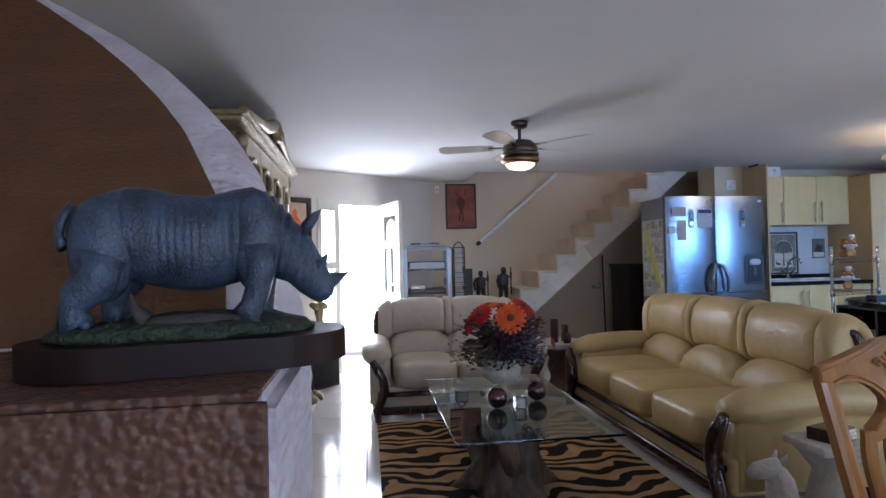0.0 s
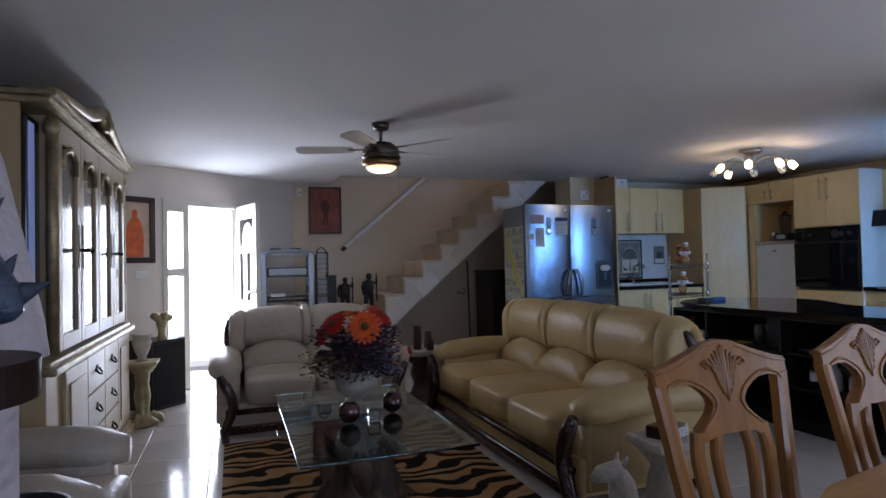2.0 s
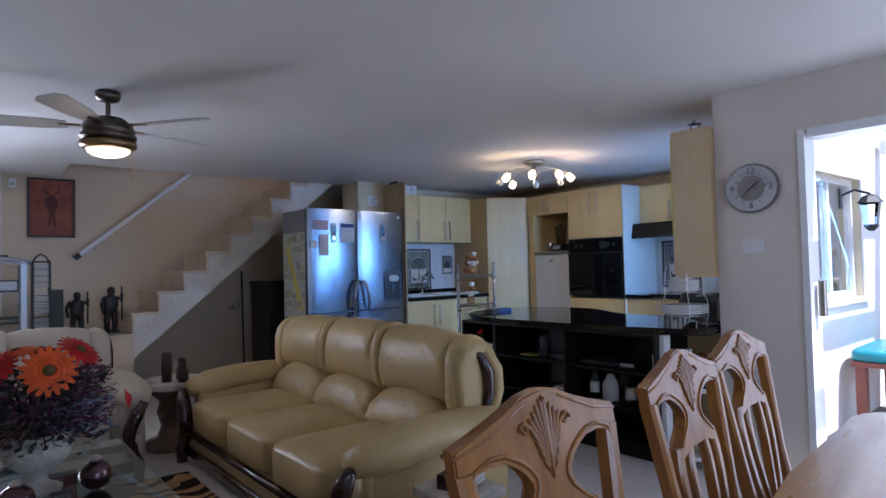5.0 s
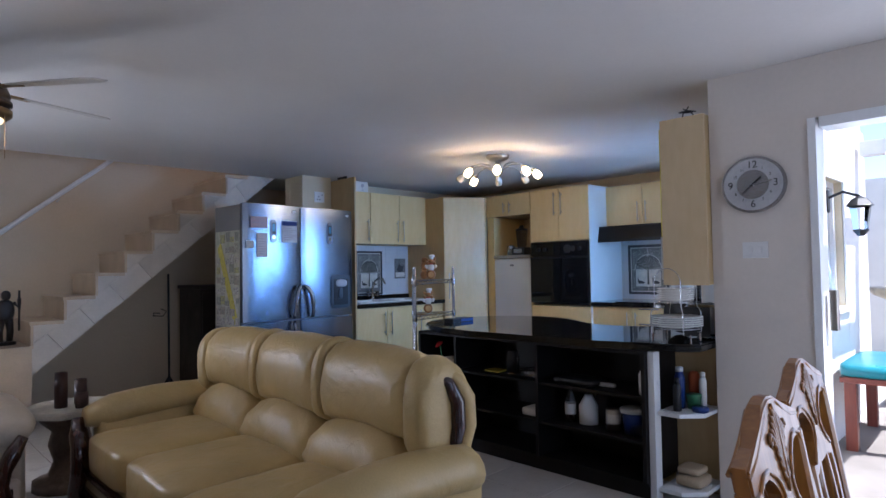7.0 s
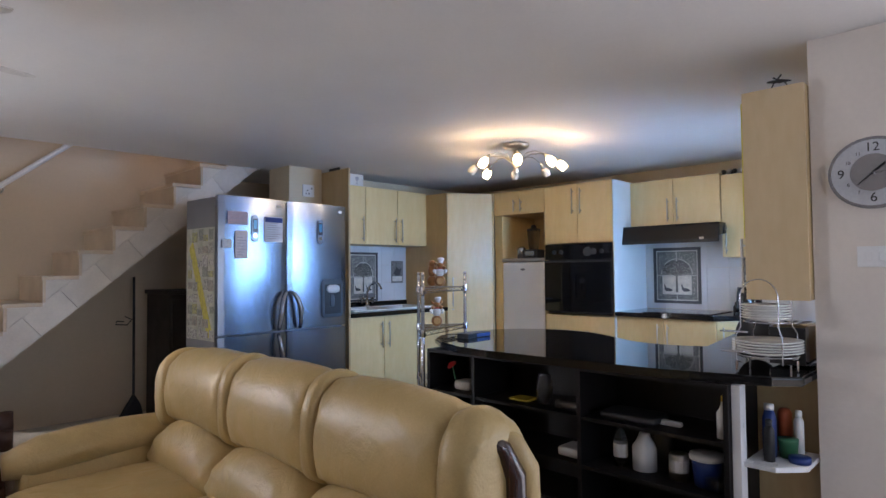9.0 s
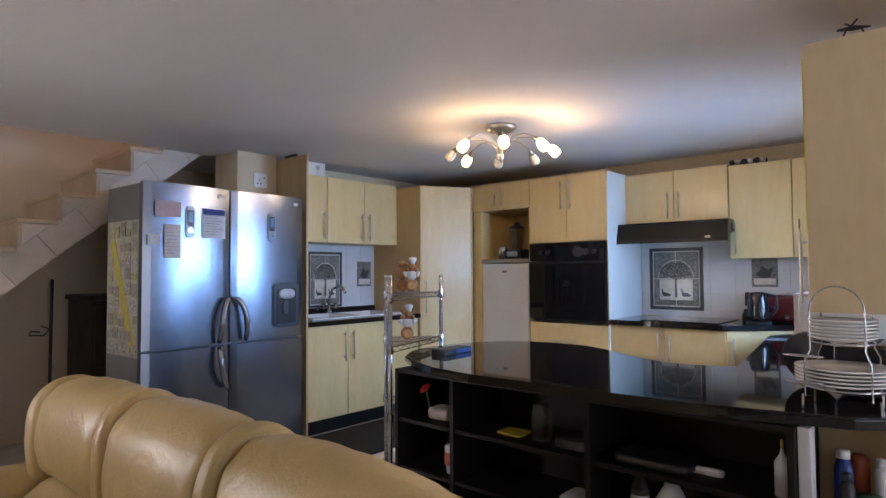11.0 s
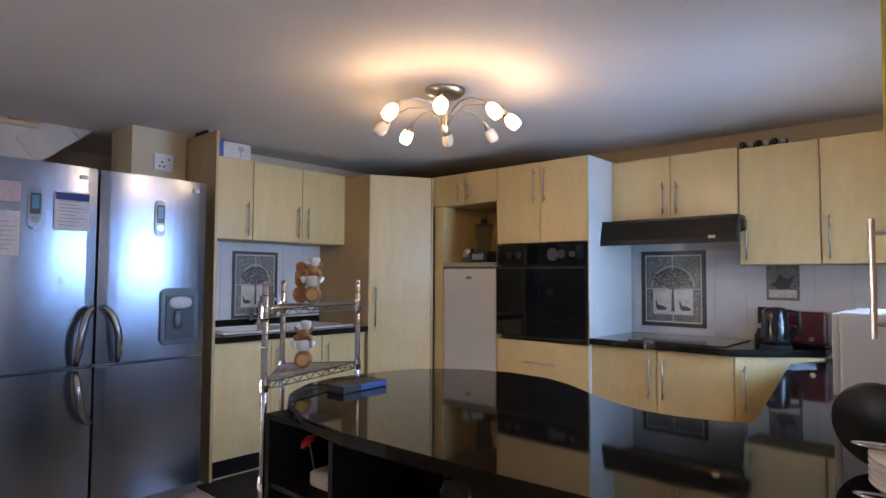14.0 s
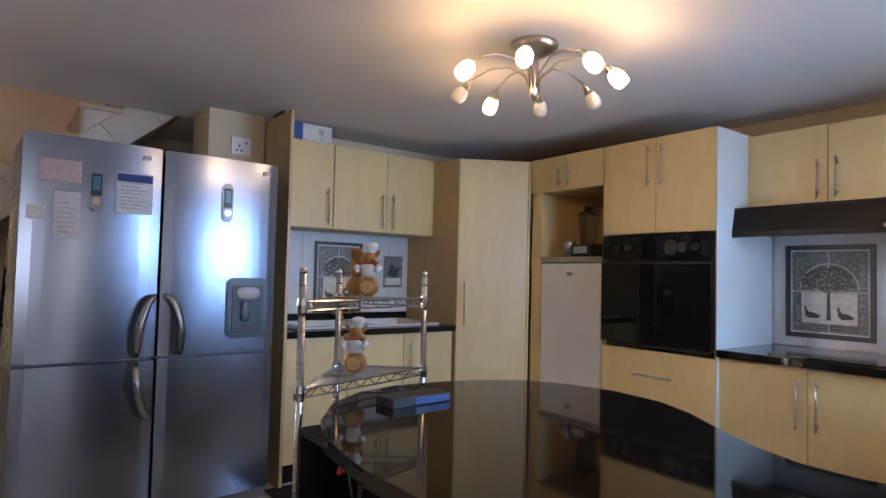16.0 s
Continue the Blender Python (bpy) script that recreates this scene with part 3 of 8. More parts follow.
unit("base_cabinet", (4.617, 6.33, 0), 0, 0.86, 0.64, 0.12, 0.88, [(0, 0.43, 0.12, 0.88, "r"), (0.43, 0.86, 0.12, 0.88, "l")], "birch base cabinet with two doors under the sink", 0.115)
unit("base_cabinet", (5.479, 6.33, 0), 0, 0.42, 0.64, 0.12, 0.88, [(0, 0.42, 0.12, 0.88, "l")], "birch base cabinet with one door beside the pantry", 0.115)
sinktop = thing("sink_worktop", (4.617, 6.30, 0), "black worktop holding the white double sink", "worktop")
part("worktop", mesh((box, 0, 0, 0.885, 1.29, 0.10, 0.925), (box, 0, 0.58, 0.885, 1.29, 0.675, 0.925), (box, 0, 0.10, 0.885, 0.12, 0.58, 0.925), (box, 1.18, 0.10, 0.885, 1.29, 0.58, 0.925)), GRANITE, sinktop)
part("upstand", solid(0, 0.655, 0.927, 1.29, 0.675, 0.985, 0.003), GRANITE, sinktop, "black upstand")
sk = thing("sink", (4.737, 6.40, 0.925), "white enamel double bowl kitchen sink", "sink")
part("rim", mesh((box, -0.02, -0.02, 0.002, 1.08, 0.03, 0.016, 0.006), (box, -0.02, 0.45, 0.002, 1.08, 0.50, 0.016, 0.006), (box, -0.02, 0.03, 0.002, 0.05, 0.45, 0.016), (box, 0.50, 0.03, 0.002, 0.56, 0.45, 0.016), (box, 1.01, 0.03, 0.002, 1.08, 0.45, 0.016)), CERAMIC, sk)
for x0, x1 in ((0.05, 0.50), (0.56, 1.01)):
    part("bowl", mesh((box, x0 - 0.01, 0.02, -0.16, x1 + 0.01, 0.46, -0.145), (box, x0 - 0.01, 0.02, -0.145, x0, 0.46, 0.002), (box, x1, 0.02, -0.145, x1 + 0.01, 0.46, 0.002), (box, x0, 0.02, -0.145, x1, 0.03, 0.002), (box, x0, 0.45, -0.145, x1, 0.46, 0.002)), CERAMIC, sk)
tap = thing("tap", (5.27, 6.885, 0.94), "chrome swan neck kitchen mixer tap", "tap")
part("spout", mesh((tube, [(0, 0, 0), (0, 0, 0.14), (0.005, -0.04, 0.22), (0.01, -0.11, 0.255), (0.015, -0.18, 0.24), (0.02, -0.215, 0.19)], 0.012, 10)), CHROME, tap, "", True)
part("body", mesh((lathe, [(0.028, 0), (0.028, 0.02), (0.018, 0.04), (0.016, 0.08)])), CHROME, tap, "", True)
for dx in (-0.07, 0.07):
    part("tap_head", mesh((rod, (0, 0, 0.05), (dx, 0, 0.055), 0.010), (rod, (dx, 0, 0.04), (dx, -0.005, 0.085), 0.016), (rod, (dx - 0.03, 0, 0.09), (dx + 0.03, 0, 0.09), 0.007)), CHROME, tap)

# pantry, corner unit
pan = thing("pantry_cupboard", (0, 0, 0), "tall birch corner pantry with one door and key", "cupboard")
pa, pb = Vector((5.922, 6.31)), Vector((6.385, 6.045))
part("side_panel", solid(5.915, 6.31, 0, 5.933, 6.975, 2.16, 0.002), BIRCH_DARK, pan)
pang = math.degrees(math.atan2(pb.y - pa.y, pb.x - pa.x))
plen = (pb - pa).length
pdoor = part("door", solid(0.004, 0, 0.12, plen - 0.004, 0.02, 2.155, 0.004), BIRCH, pan)
pdoor.matrix_basis = pose(pa.x, pa.y, 0, 0, 0, pang)
bar_handle(pdoor, 0.05, 0, 0.93, 1.24)
part("key", mesh((rod, (0.05, 0, 0.90), (0.05, -0.03, 0.90), 0.004)), NICKEL, pdoor, "small key")
part("key_ring", mesh((lathe, [(0.012, -0.002), (0.012, 0.002)], (0.05, -0.030, 0.894), 10)), NICKEL, pdoor)
part("top", mesh((prism, [(5.933, 6.33), (6.385, 6.07), (7.06, 6.07), (7.06, 6.97), (5.933, 6.97)], 2.145, 2.163)), BIRCH_DARK, pan)
part("filler_strip", solid(6.372, 6.042, 0.12, 6.392, 6.062, 2.158, 0.002), BIRCH, pan)
pk = part("kickboard", solid(0.0, 0.06, 0, plen, 0.076, 0.115), BLACK_WOOD, pan, "black kickboard")
pk.matrix_basis = pose(pa.x, pa.y, 0, 0, 0, pang)

# tall units along the hob wall: local x runs towards -y, so rz = -90 turns the front to -x
unit("top_cabinet", (6.39, 6.04, 0), -90, 0.67, 0.66, 1.91, 2.165, [(0, 0.335, 1.91, 2.165, "r"), (0.335, 0.67, 1.91, 2.165, "l")], "small birch top cabinet with two doors over the niche")
niche = thing("niche_unit", (6.39, 6.04, 0), "open birch niche holding the white freezer", "cabinet", -90, CAB)
part("side_panel", solid(0, 0.02, 0, 0.10, 0.66, 1.908), BIRCH, niche)
part("side_panel", solid(0.652, 0.02, 0, 0.668, 0.66, 1.908), BIRCH_DARK, niche)
part("back_panel", solid(0.10, 0.62, 0, 0.652, 0.635, 1.908), BIRCH_DARK, niche)
fz = thing("freezer", (6.40, 5.93, 0), "white upright freezer in the birch niche", "freezer", -90)
part("body", solid(0, 0.05, 0.02, 0.54, 0.56, 1.40, 0.008), WHITE, fz)
part("door", solid(0, 0, 0.06, 0.54, 0.045, 1.395, 0.012), WHITE, fz)
part("top", solid(-0.004, -0.01, 1.402, 0.544, 0.565, 1.44, 0.008), surf("grey_worn_laminate", (0.34, 0.31, 0.27), 0.5), fz, "worn grey top")
part("badge", mesh((prism, [(0.03 * math.cos(a) + 0.27, 0.012 * math.sin(a) + 1.32) for a in [k * math.pi / 8 for k in range(16)]], -0.004, 0.0, "y")), surf("grey_badge", (0.2, 0.2, 0.22), 0.3), fz, "small oval badge")
tall = unit("oven_cabinet", (6.39, 5.368, 0), -90, 0.765, 0.66, 0.12, 2.165, [(0, 0.385, 1.575, 2.165, "r"), (0.385, 0.765, 1.575, 2.165, "l"), (0, 0.765, 0.50, 0.865, "d"), (0, 0.765, 0.125, 0.495, "d")],
            "tall birch cabinet housing the built-in oven", 0.115)
# side panel painted pale to stand for window light falling on it
part("white_side", solid(0.766, 0.002, 0.12, 0.772, 0.66, 2.163, 0.001), surf("window_lit_veneer", (0.70, 0.68, 0.63), 0.5, var=0.05), tall, "side painted pale for the window light")
OVEN_BLACK = surf("oven_glass", (0.006, 0.006, 0.007), 0.05, bump=0.0, rvar=0.01)
oven = thing("oven", (6.375, 5.36, 0.868), "black built-in eye level oven with glass door", "oven", -90)
part("body", solid(0.02, 0.03, 0.01, 0.72, 0.55, 0.69), BLACK_MATT, oven)
part("control_panel", solid(0, 0, 0.545, 0.745, 0.03, 0.70, 0.004), OVEN_BLACK, oven, "black control panel")
od = part("door", solid(0, -0.012, 0.03, 0.745, 0.03, 0.540, 0.006), OVEN_BLACK, oven, "black glass door")
part("window", solid(0.12, -0.016, 0.10, 0.62, -0.012, 0.44, 0.001), surf("black_glass", (0.006, 0.006, 0.007), 0.03, rvar=0.01, bump=0), od, "dark glass window")
part("handle", solid(0.0, -0.018, 0.520, 0.745, -0.013, 0.532, 0.002), BLACK_MATT, od)
part("dial", mesh((rod, (0.49, -0.006, 0.62), (0.49, 0.002, 0.62), 0.045, 24), (rod, (0.56, -0.006, 0.62), (0.56, 0.002, 0.62), 0.030, 20)), surf("printed_dial", (0.035, 0.035, 0.036), 0.3), oven, "grey clock dial")
for kx in (0.12, 0.2, 0.65):
    part("knob", mesh((rod, (kx, -0.022, 0.62), (kx, 0, 0.62), 0.020, 16)), BLACK_MATT, oven)

# hob wall
unit("wall_cabinet", (6.74, 4.60, 0), -90, 0.85, 0.325, 1.725, 2.155, [(0, 0.425, 1.725, 2.155, "r"), (0.425, 0.85, 1.725, 2.155, "l")], "birch wall cabinet with two doors over the hood")
unit("wall_cabinet", (6.74, 3.745, 0), -90, 0.435, 0.325, 1.41, 2.14, [(0, 0.435, 1.41, 2.14, "l")], "deep birch wall cabinet with one door")
unit("wall_cabinet", (6.74, 3.308, 0), -90, 0.43, 0.325, 1.41, 2.14, [(0, 0.43, 1.41, 2.14, "l")], "birch wall cabinet with one door in the corner")
hood = thing("cooker_hood", (6.58, 4.63, 0), "black slim cooker hood under the wall cabinet", "hood", -90)
part("body", mesh((prism, [(0, 1.60), (0, 1.715), (0.48, 1.715), (0.48, 1.66)], 0, 0.92, "x")), OVEN_BLACK, hood)
part("visor", mesh((prism, [(-0.03, 1.545), (-0.03, 1.575), (0.0, 1.70), (0.012, 1.70), (-0.01, 1.545)], 0.0, 0.92, "x")), surf("hood_enamel", (0.008, 0.008, 0.008), 0.3, spec=0.25, bump=0.0), hood, "black glass visor")
part("switch", solid(0.76, -0.036, 1.572, 0.80, -0.028, 1.59, 0.002), NICKEL, hood, "small switches")
unit("base_cabinet", (6.42, 4.60, 0), -90, 0.90, 0.64, 0.12, 0.875, [(0, 0.45, 0.12, 0.875, "r"), (0.45, 0.90, 0.12, 0.875, "l")], "birch base cabinet with two doors under the hob", 0.115)
cor = unit("corner_cabinet", (6.42, 3.695, 0), -52, 0.50, 0.30, 0.12, 0.875, [(0, 0.50, 0.12, 0.875, "l")], "birch corner base cabinet with one door", 0.115)
unit("base_cabinet", (6.73, 3.15, 0), 180, 0.95, 0.60, 0.12, 0.85, [(0, 0.475, 0.12, 0.85, "r"), (0.475, 0.95, 0.12, 0.85, "l")], "birch base cabinet along the short wall", 0.115)
unit("base_cabinet", (5.775, 3.15, 0), 180, 0.90, 0.60, 0.12, 0.85, [(0, 0.45, 0.12, 0.85, "r"), (0.45, 0.90, 0.12, 0.85, "l")], "birch base cabinet along the short wall", 0.115)
hobtop = thing("hob_worktop", (0, 0, 0), "black granite worktop under the cooker hood", "worktop")
part("worktop", mesh((prism, [(6.39, 4.60), (6.39, 3.71), (6.60, 3.45), (6.73, 3.30), (7.065, 3.30), (7.065, 4.60)], 0.878, 0.918, "z", 0.004)), GRANITE, hobtop)
part("hob_glass", solid(6.46, 3.76, 0.919, 6.98, 4.36, 0.925, 0.002), BLACK, hobtop, "black ceramic hob plate")

# wall tiles behind sink and hob
backs = thing("wall_tiles", (0, 0, 0), "white glazed wall tiles behind the sink", "tiles", kind="structure")
for i in range(7):
    for j in range(3):
        part("tile", solid(4.62 + i * 0.185, 6.972, 0.987 + j * 0.2, 4.62 + i * 0.185 + 0.1837, 6.98, 0.987 + j * 0.2 + 0.1987, 0.001), WALL_TILE, backs)
backs2 = thing("wall_tiles", (0, 0, 0), "white glazed wall tiles behind the hob", "tiles", kind="structure")
for i in range(8):
    for j in range(3 if i > 4 else 4):
        part("tile", solid(7.062, 4.60 - i * 0.2 - 0.1987, 0.922 + j * 0.2, 7.07, 4.60 - i * 0.2, 0.922 + j * 0.2 + 0.1987, 0.001), WALL_TILE, backs2)

DECO_BG = surf("deco_tile_cream", (0.72, 0.68, 0.58), 0.3, var=0.15, scale=20)
DECO_INK = surf("deco_tile_ink", (0.05, 0.05, 0.05), 0.35)
DECO_TREE = surf("deco_tile_tree", (0.105, 0.100, 0.082), 0.35, var=0.4, scale=70)
DECO_FLECK = surf("deco_tile_fleck", (0.40, 0.385, 0.33), 0.35, var=0.2, scale=60)
DECO_LEAF = surf("deco_tile_grey", (0.24, 0.235, 0.21), 0.35, var=0.3, scale=60)


def deco(place, rz, w, h, label):
    """A framed picture of tiles: a broad tree with two birds below."""
    d = thing("tile_picture", place, label, "tile picture", rz)
    b = 0.060 * w
    part("border", mesh((box, 0, -0.007, 0, w, 0, b), (box, 0, -0.007, h - b, w, 0, h), (box, 0, -0.007, b, b, 0, h - b), (box, w - b, -0.007, b, w, 0, h - b)), DECO_INK, d, "dark border tiles")
    part("grout_line", solid(b, -0.0015, b, w - b, 0, h - b), DECO_BG, d)
    lo, g = b + 0.010, 0.0035
    tw, th = (w - 2 * lo) / 2, (h - 2 * lo) / 2
    for i in range(2):
        for j in range(2):
            part("tile", solid(lo + i * tw + g * i, -0.004, lo + j * th + g * j, lo + (i + 1) * tw - g * (1 - i), 0, lo + (j + 1) * th - g * (1 - j)), DECO_LEAF, d)
    m0, m1 = w / 2 - g, w / 2 + g
    rnd = random.Random(5)
    # pale field: a low landscape below, a slim arch above, each half on its own tiles
    bm = bmesh.new()
    for x0, x1 in ((w * 0.19, m0), (m1, w * 0.81)):
        box(bm, x0, -0.0052, h * 0.16, x1, -0.0040, h * 0.49)
    for k in range(30):
        a0, a1 = math.pi * k / 30, math.pi * (k + 1) / 30
        prism(bm, [(w / 2 + r * w * math.cos(a), h * 0.52 + r * 0.86 * h * math.sin(a)) for r, a in ((0.318, a0), (0.332, a0), (0.332, a1), (0.318, a1))], -0.0052, -0.0040, "y")
    part("pale_field", bm, DECO_BG, d, "pale painted field and arch")
    bm = bmesh.new()
    for k in range(90):
        a, r = rnd.uniform(0, 2 * math.pi), math.sqrt(rnd.random())
        cx, cz = w / 2 + r * math.cos(a) * w * 0.27, h * 0.60 + r * math.sin(a) * h * (0.145 if math.sin(a) > 0 else 0.085)
        s = rnd.uniform(0.020, 0.032)
        prism(bm, [(cx + s * math.cos(q * 0.9 + k) * rnd.uniform(0.8, 1.1), cz + 0.7 * s * math.sin(q * 0.9 + k) * rnd.uniform(0.8, 1.1)) for q in range(7)], -0.0062 - 0.00001 * k, -0.0050, "y")
    tagged(part("tree_crown", bm, DECO_TREE, d, "dark painted tree"), kind="stuff")
    bm = bmesh.new()
    for k in range(330):
        a, r = rnd.uniform(0, 2 * math.pi), math.sqrt(rnd.random())
        cx, cz = w / 2 + r * math.cos(a) * w * 0.30, h * 0.60 + r * math.sin(a) * h * 0.13
        if rnd.random() < 0.6:
            cx, cz = w * rnd.uniform(0.11, 0.89), h * rnd.uniform(0.52, 0.90)
            if ((cx - w / 2) / w) ** 2 + ((cz - h * 0.52) / (0.86 * h)) ** 2 < 0.115:
                cx = w * rnd.choice((0.135, 0.155, 0.845, 0.865))
                cz = h * rnd.uniform(0.12, 0.88)
        s = rnd.uniform(0.003, 0.0065)
        prism(bm, [(cx + s * math.cos(q * 1.57 + k), cz + s * math.sin(q * 1.57 + k)) for q in range(4)], -0.0078, -0.0062, "y")
    tagged(part("leaf_fleck", bm, DECO_FLECK, d, "pale leaf flecks"), kind="stuff")
    bm = bmesh.new()
    prism(bm, [(w * 0.475, h * 0.20), (w * 0.525, h * 0.20), (w * 0.515, h * 0.5), (w * 0.485, h * 0.5)], -0.0062, -0.0053, "y")
    part("tree_trunk", bm, DECO_TREE, d)
    for cx, sg in ((0.31, -1), (0.68, -1)):
        px, pz, s = w * cx, h * 0.245, w * 0.075
        part("bird", mesh((prism, [(px + sg * s * x, pz + s * z) for x, z in ((-1.4, -0.1), (-0.9, -0.45), (0.5, -0.5), (1.0, 0.0), (1.05, 0.9), (1.2, 1.2), (0.9, 1.6), (0.75, 1.0), (0.5, 0.55), (-0.4, 0.45))], -0.0064, -0.0053, "y")), DECO_INK, d, "dark guinea fowl")
    for z in (0.10, 0.13):
        part("painted_band", mesh((box, w * 0.36, -0.0052, h * z, m0, -0.0040, h * z + 0.006), (box, m1, -0.0052, h * z, w * 0.64, -0.0040, h * z + 0.006)), DECO_INK, d)
    return d


deco((5.085, 6.970, 0.99), 0, 0.40, 0.53, "framed grey tile picture of a tree with two birds")
deco((7.060, 4.52, 0.975), -90, 0.465, 0.545, "framed grey tile picture of a tree above the hob")


def small_deco(place, rz, w, h):
    d = thing("picture_tile", place, "small grey picture tile of a bird", "picture tile", rz)
    part("tile", solid(0, -0.005, 0, w, 0, h), DECO_LEAF, d)
    part("bird", mesh((prism, [(w * x, h * z) for x, z in ((0.15, 0.45), (0.4, 0.3), (0.7, 0.35), (0.85, 0.7), (0.65, 0.6), (0.4, 0.75), (0.3, 0.55))], -0.008, -0.0052, "y")), DECO_INK, d)
    part("ground", solid(w * 0.08, -0.007, h * 0.08, w * 0.92, -0.0052, h * 0.3), DECO_BG, d)


small_deco((5.685, 6.970, 1.18), 0, 0.175, 0.25)
small_deco((7.060, 3.675, 1.185), -90, 0.19, 0.225)

# fridges
PAPER = surf("paper", (0.66, 0.64, 0.62), 0.8, var=0.06)


HANDLE_STEEL = surf("handle_steel", (0.30, 0.32, 0.35), 0.25, 1.0, 0.05, 6, 0.0)


def fridge(place, hinge, label, w, dispenser=False):
    f = thing("fridge_freezer", place, label, "fridge", 3, "tall steel fridges")
    h = 1.897
    part("body", solid(0.004, 0.065, 0.03, w - 0.004, 0.53, h - 0.008, 0.006), STEEL_SIDE, f, "grey side panels")

    def bowed(z0, z1):
        pts = [(0.0, 0.06)] + [(w * k / 12, 0.018 - 0.018 * math.sin(math.pi * k / 12) ** 0.6) for k in range(13)] + [(w, 0.06)]
        return mesh((prism, pts, z0, z1, "z", 0.004))
    up = part("door", bowed(0.845, h), STEEL, f, "brushed steel upper door")
    lo = part("door", bowed(0.075, 0.83), STEEL, f, "brushed steel freezer door")
    part("plinth", solid(0.01, 0.03, 0.012, w - 0.01, 0.06, 0.070), STEEL_SIDE, f)
    hx = w - 0.024 if hinge == "l" else 0.024
    sg = -1 if hinge == "l" else 1
    for d, z0, z1, flip in ((up, 0.855, 1.15, 1),) + (((lo, 0.55, 0.825, -1),) if hinge == "l" else ()):
        pts = []
        for k in range(11):
            q = math.sin(math.pi / 2 * k / 10) if flip > 0 else 1 - math.cos(math.pi / 2 * k / 10)
            z = z0 + (z1 - z0) * q
            away = (1 - q) if flip > 0 else q
            pts.append((hx + sg * (0.084 * (1 - (1 - away) ** 2.2) ** 0.5 - 0.014), -0.055 * math.sin(math.pi * (0.06 + 0.88 * q)) ** 0.6 - 0.004, z))
        part("handle", mesh((tube, pts, [0.013, 0.017] + [0.020] * 7 + [0.017, 0.013], 10)), HANDLE_STEEL, d, "curved steel handle", True)
    # display pad
    cx = w * 0.5 if hinge == "l" else w * 0.52
    zc = 1.655
    waist = [(cx + 0.034 * (1 - 0.16 * math.cos(a) ** 8) * math.copysign(abs(math.cos(a)) ** 0.55, math.cos(a)), zc + 0.104 * math.copysign(abs(math.sin(a)) ** 0.7, math.sin(a))) for a in [k * math.pi / 16 for k in range(32)]]
    pad = part("control_pad", mesh((prism, waist, -0.010, 0.004, "y", 0.003)), surf("pad_grey", (0.20, 0.22, 0.25), 0.3, 0.6), up, "silver grey control pad")
    part("bezel", solid(cx - 0.023, -0.0115, zc - 0.028, cx + 0.023, -0.0095, zc + 0.078, 0.001), surf("pad_bezel", (0.015, 0.018, 0.022), 0.3), pad, "black bezel")
    part("display", solid(cx - 0.015, -0.0135, zc + 0.0, cx + 0.015, -0.0115, zc + 0.066, 0.0005), surf("blue_display", (0.02, 0.16, 0.26), 0.3), pad, "dark blue display")
    part("button", mesh((rod, (cx, -0.013, zc - 0.055), (cx, -0.009, zc - 0.055), 0.018, 14)), CHROME, pad)
    part("badge", solid(w - 0.09, -0.003, 1.83, w - 0.055, 0.012, 1.852, 0.002), surf("badge_white", (0.6, 0.6, 0.6), 0.3), up, "small plain badge")
    if dispenser:
        dp = part("dispenser_frame", mesh((prism, [(0.33 + x * 0.23, 0.92 + z * 0.33) for x, z in ((0.12, 0), (0.88, 0), (1, 0.08), (1, 0.92), (0.88, 1), (0.12, 1), (0, 0.92), (0, 0.08))], -0.012, 0.012, "y", 0.004)), surf("dark_grey_plastic", (0.040, 0.050, 0.066), 0.35), up, "grey water dispenser surround")
        part("recess", solid(0.360, -0.018, 0.950, 0.530, -0.0125, 1.205, 0.001), surf("dispenser_recess", (0.004, 0.0045, 0.006), 0.4), dp, "black dispenser recess")
        part("dome", mesh((puff, (0.445, -0.020, 1.165), (0.140, 0.030, 0.075), 0.8, 0.8, 20, 10)), surf("pale_grey_dome", (0.45, 0.47, 0.50), 0.3), dp, "pale grey dome", True)
        part("lever", mesh((puff, (0.430, -0.022, 1.065), (0.050, 0.018, 0.110), 0.6, 0.6, 12, 8)), surf("dark_grey_plastic", (0.040, 0.050, 0.066), 0.35), dp, "dark grey lever", True)
    return f


fr1 = fridge((3.278, 6.113, 0), "l", "tall brushed steel fridge covered with papers and notes", 0.585)
fr2 = fridge((3.880, 6.154, 0), "r", "tall brushed steel fridge with water dispenser", 0.61, True)


def note(name, x, z, w, h, colour, label, lines=0, head=None, rz=3, place=(3.278, 6.113, 0), y=-0.005):
    n = thing(name, place, label, "note", rz)
    part("sheet", solid(x, y - 0.0015, z, x + w, y, z + h), surf(label, colour, 0.8, var=0.08, scale=40), n)
    if head:
        part("header", solid(x + 0.004, y - 0.003, z + h * 0.78, x + w - 0.004, y - 0.0017, z + h * 0.97), surf(label + " head", head, 0.7), n)
    for k in range(lines):
        lz = z + h * (0.12 + 0.62 * k / max(1, lines - 1))
        part("text_line", solid(x + w * 0.12, y - 0.003, lz, x + w * (0.62 + 0.25 * ((k * 7) % 3) / 2), y - 0.0017, lz + h * 0.025), surf("grey_print", (0.40, 0.40, 0.43), 0.8), n)


note("card", 0.065, 1.68, 0.165, 0.10, (0.52, 0.40, 0.42), "pink patterned card on the fridge door", 3)
note("list", 0.125, 1.42, 0.105, 0.215, (0.62, 0.58, 0.60), "patterned list on the fridge door", 7)
note("sticker", 0.022, 1.50, 0.075, 0.065, (0.66, 0.66, 0.66), "small white sticker on the fridge door", 2)
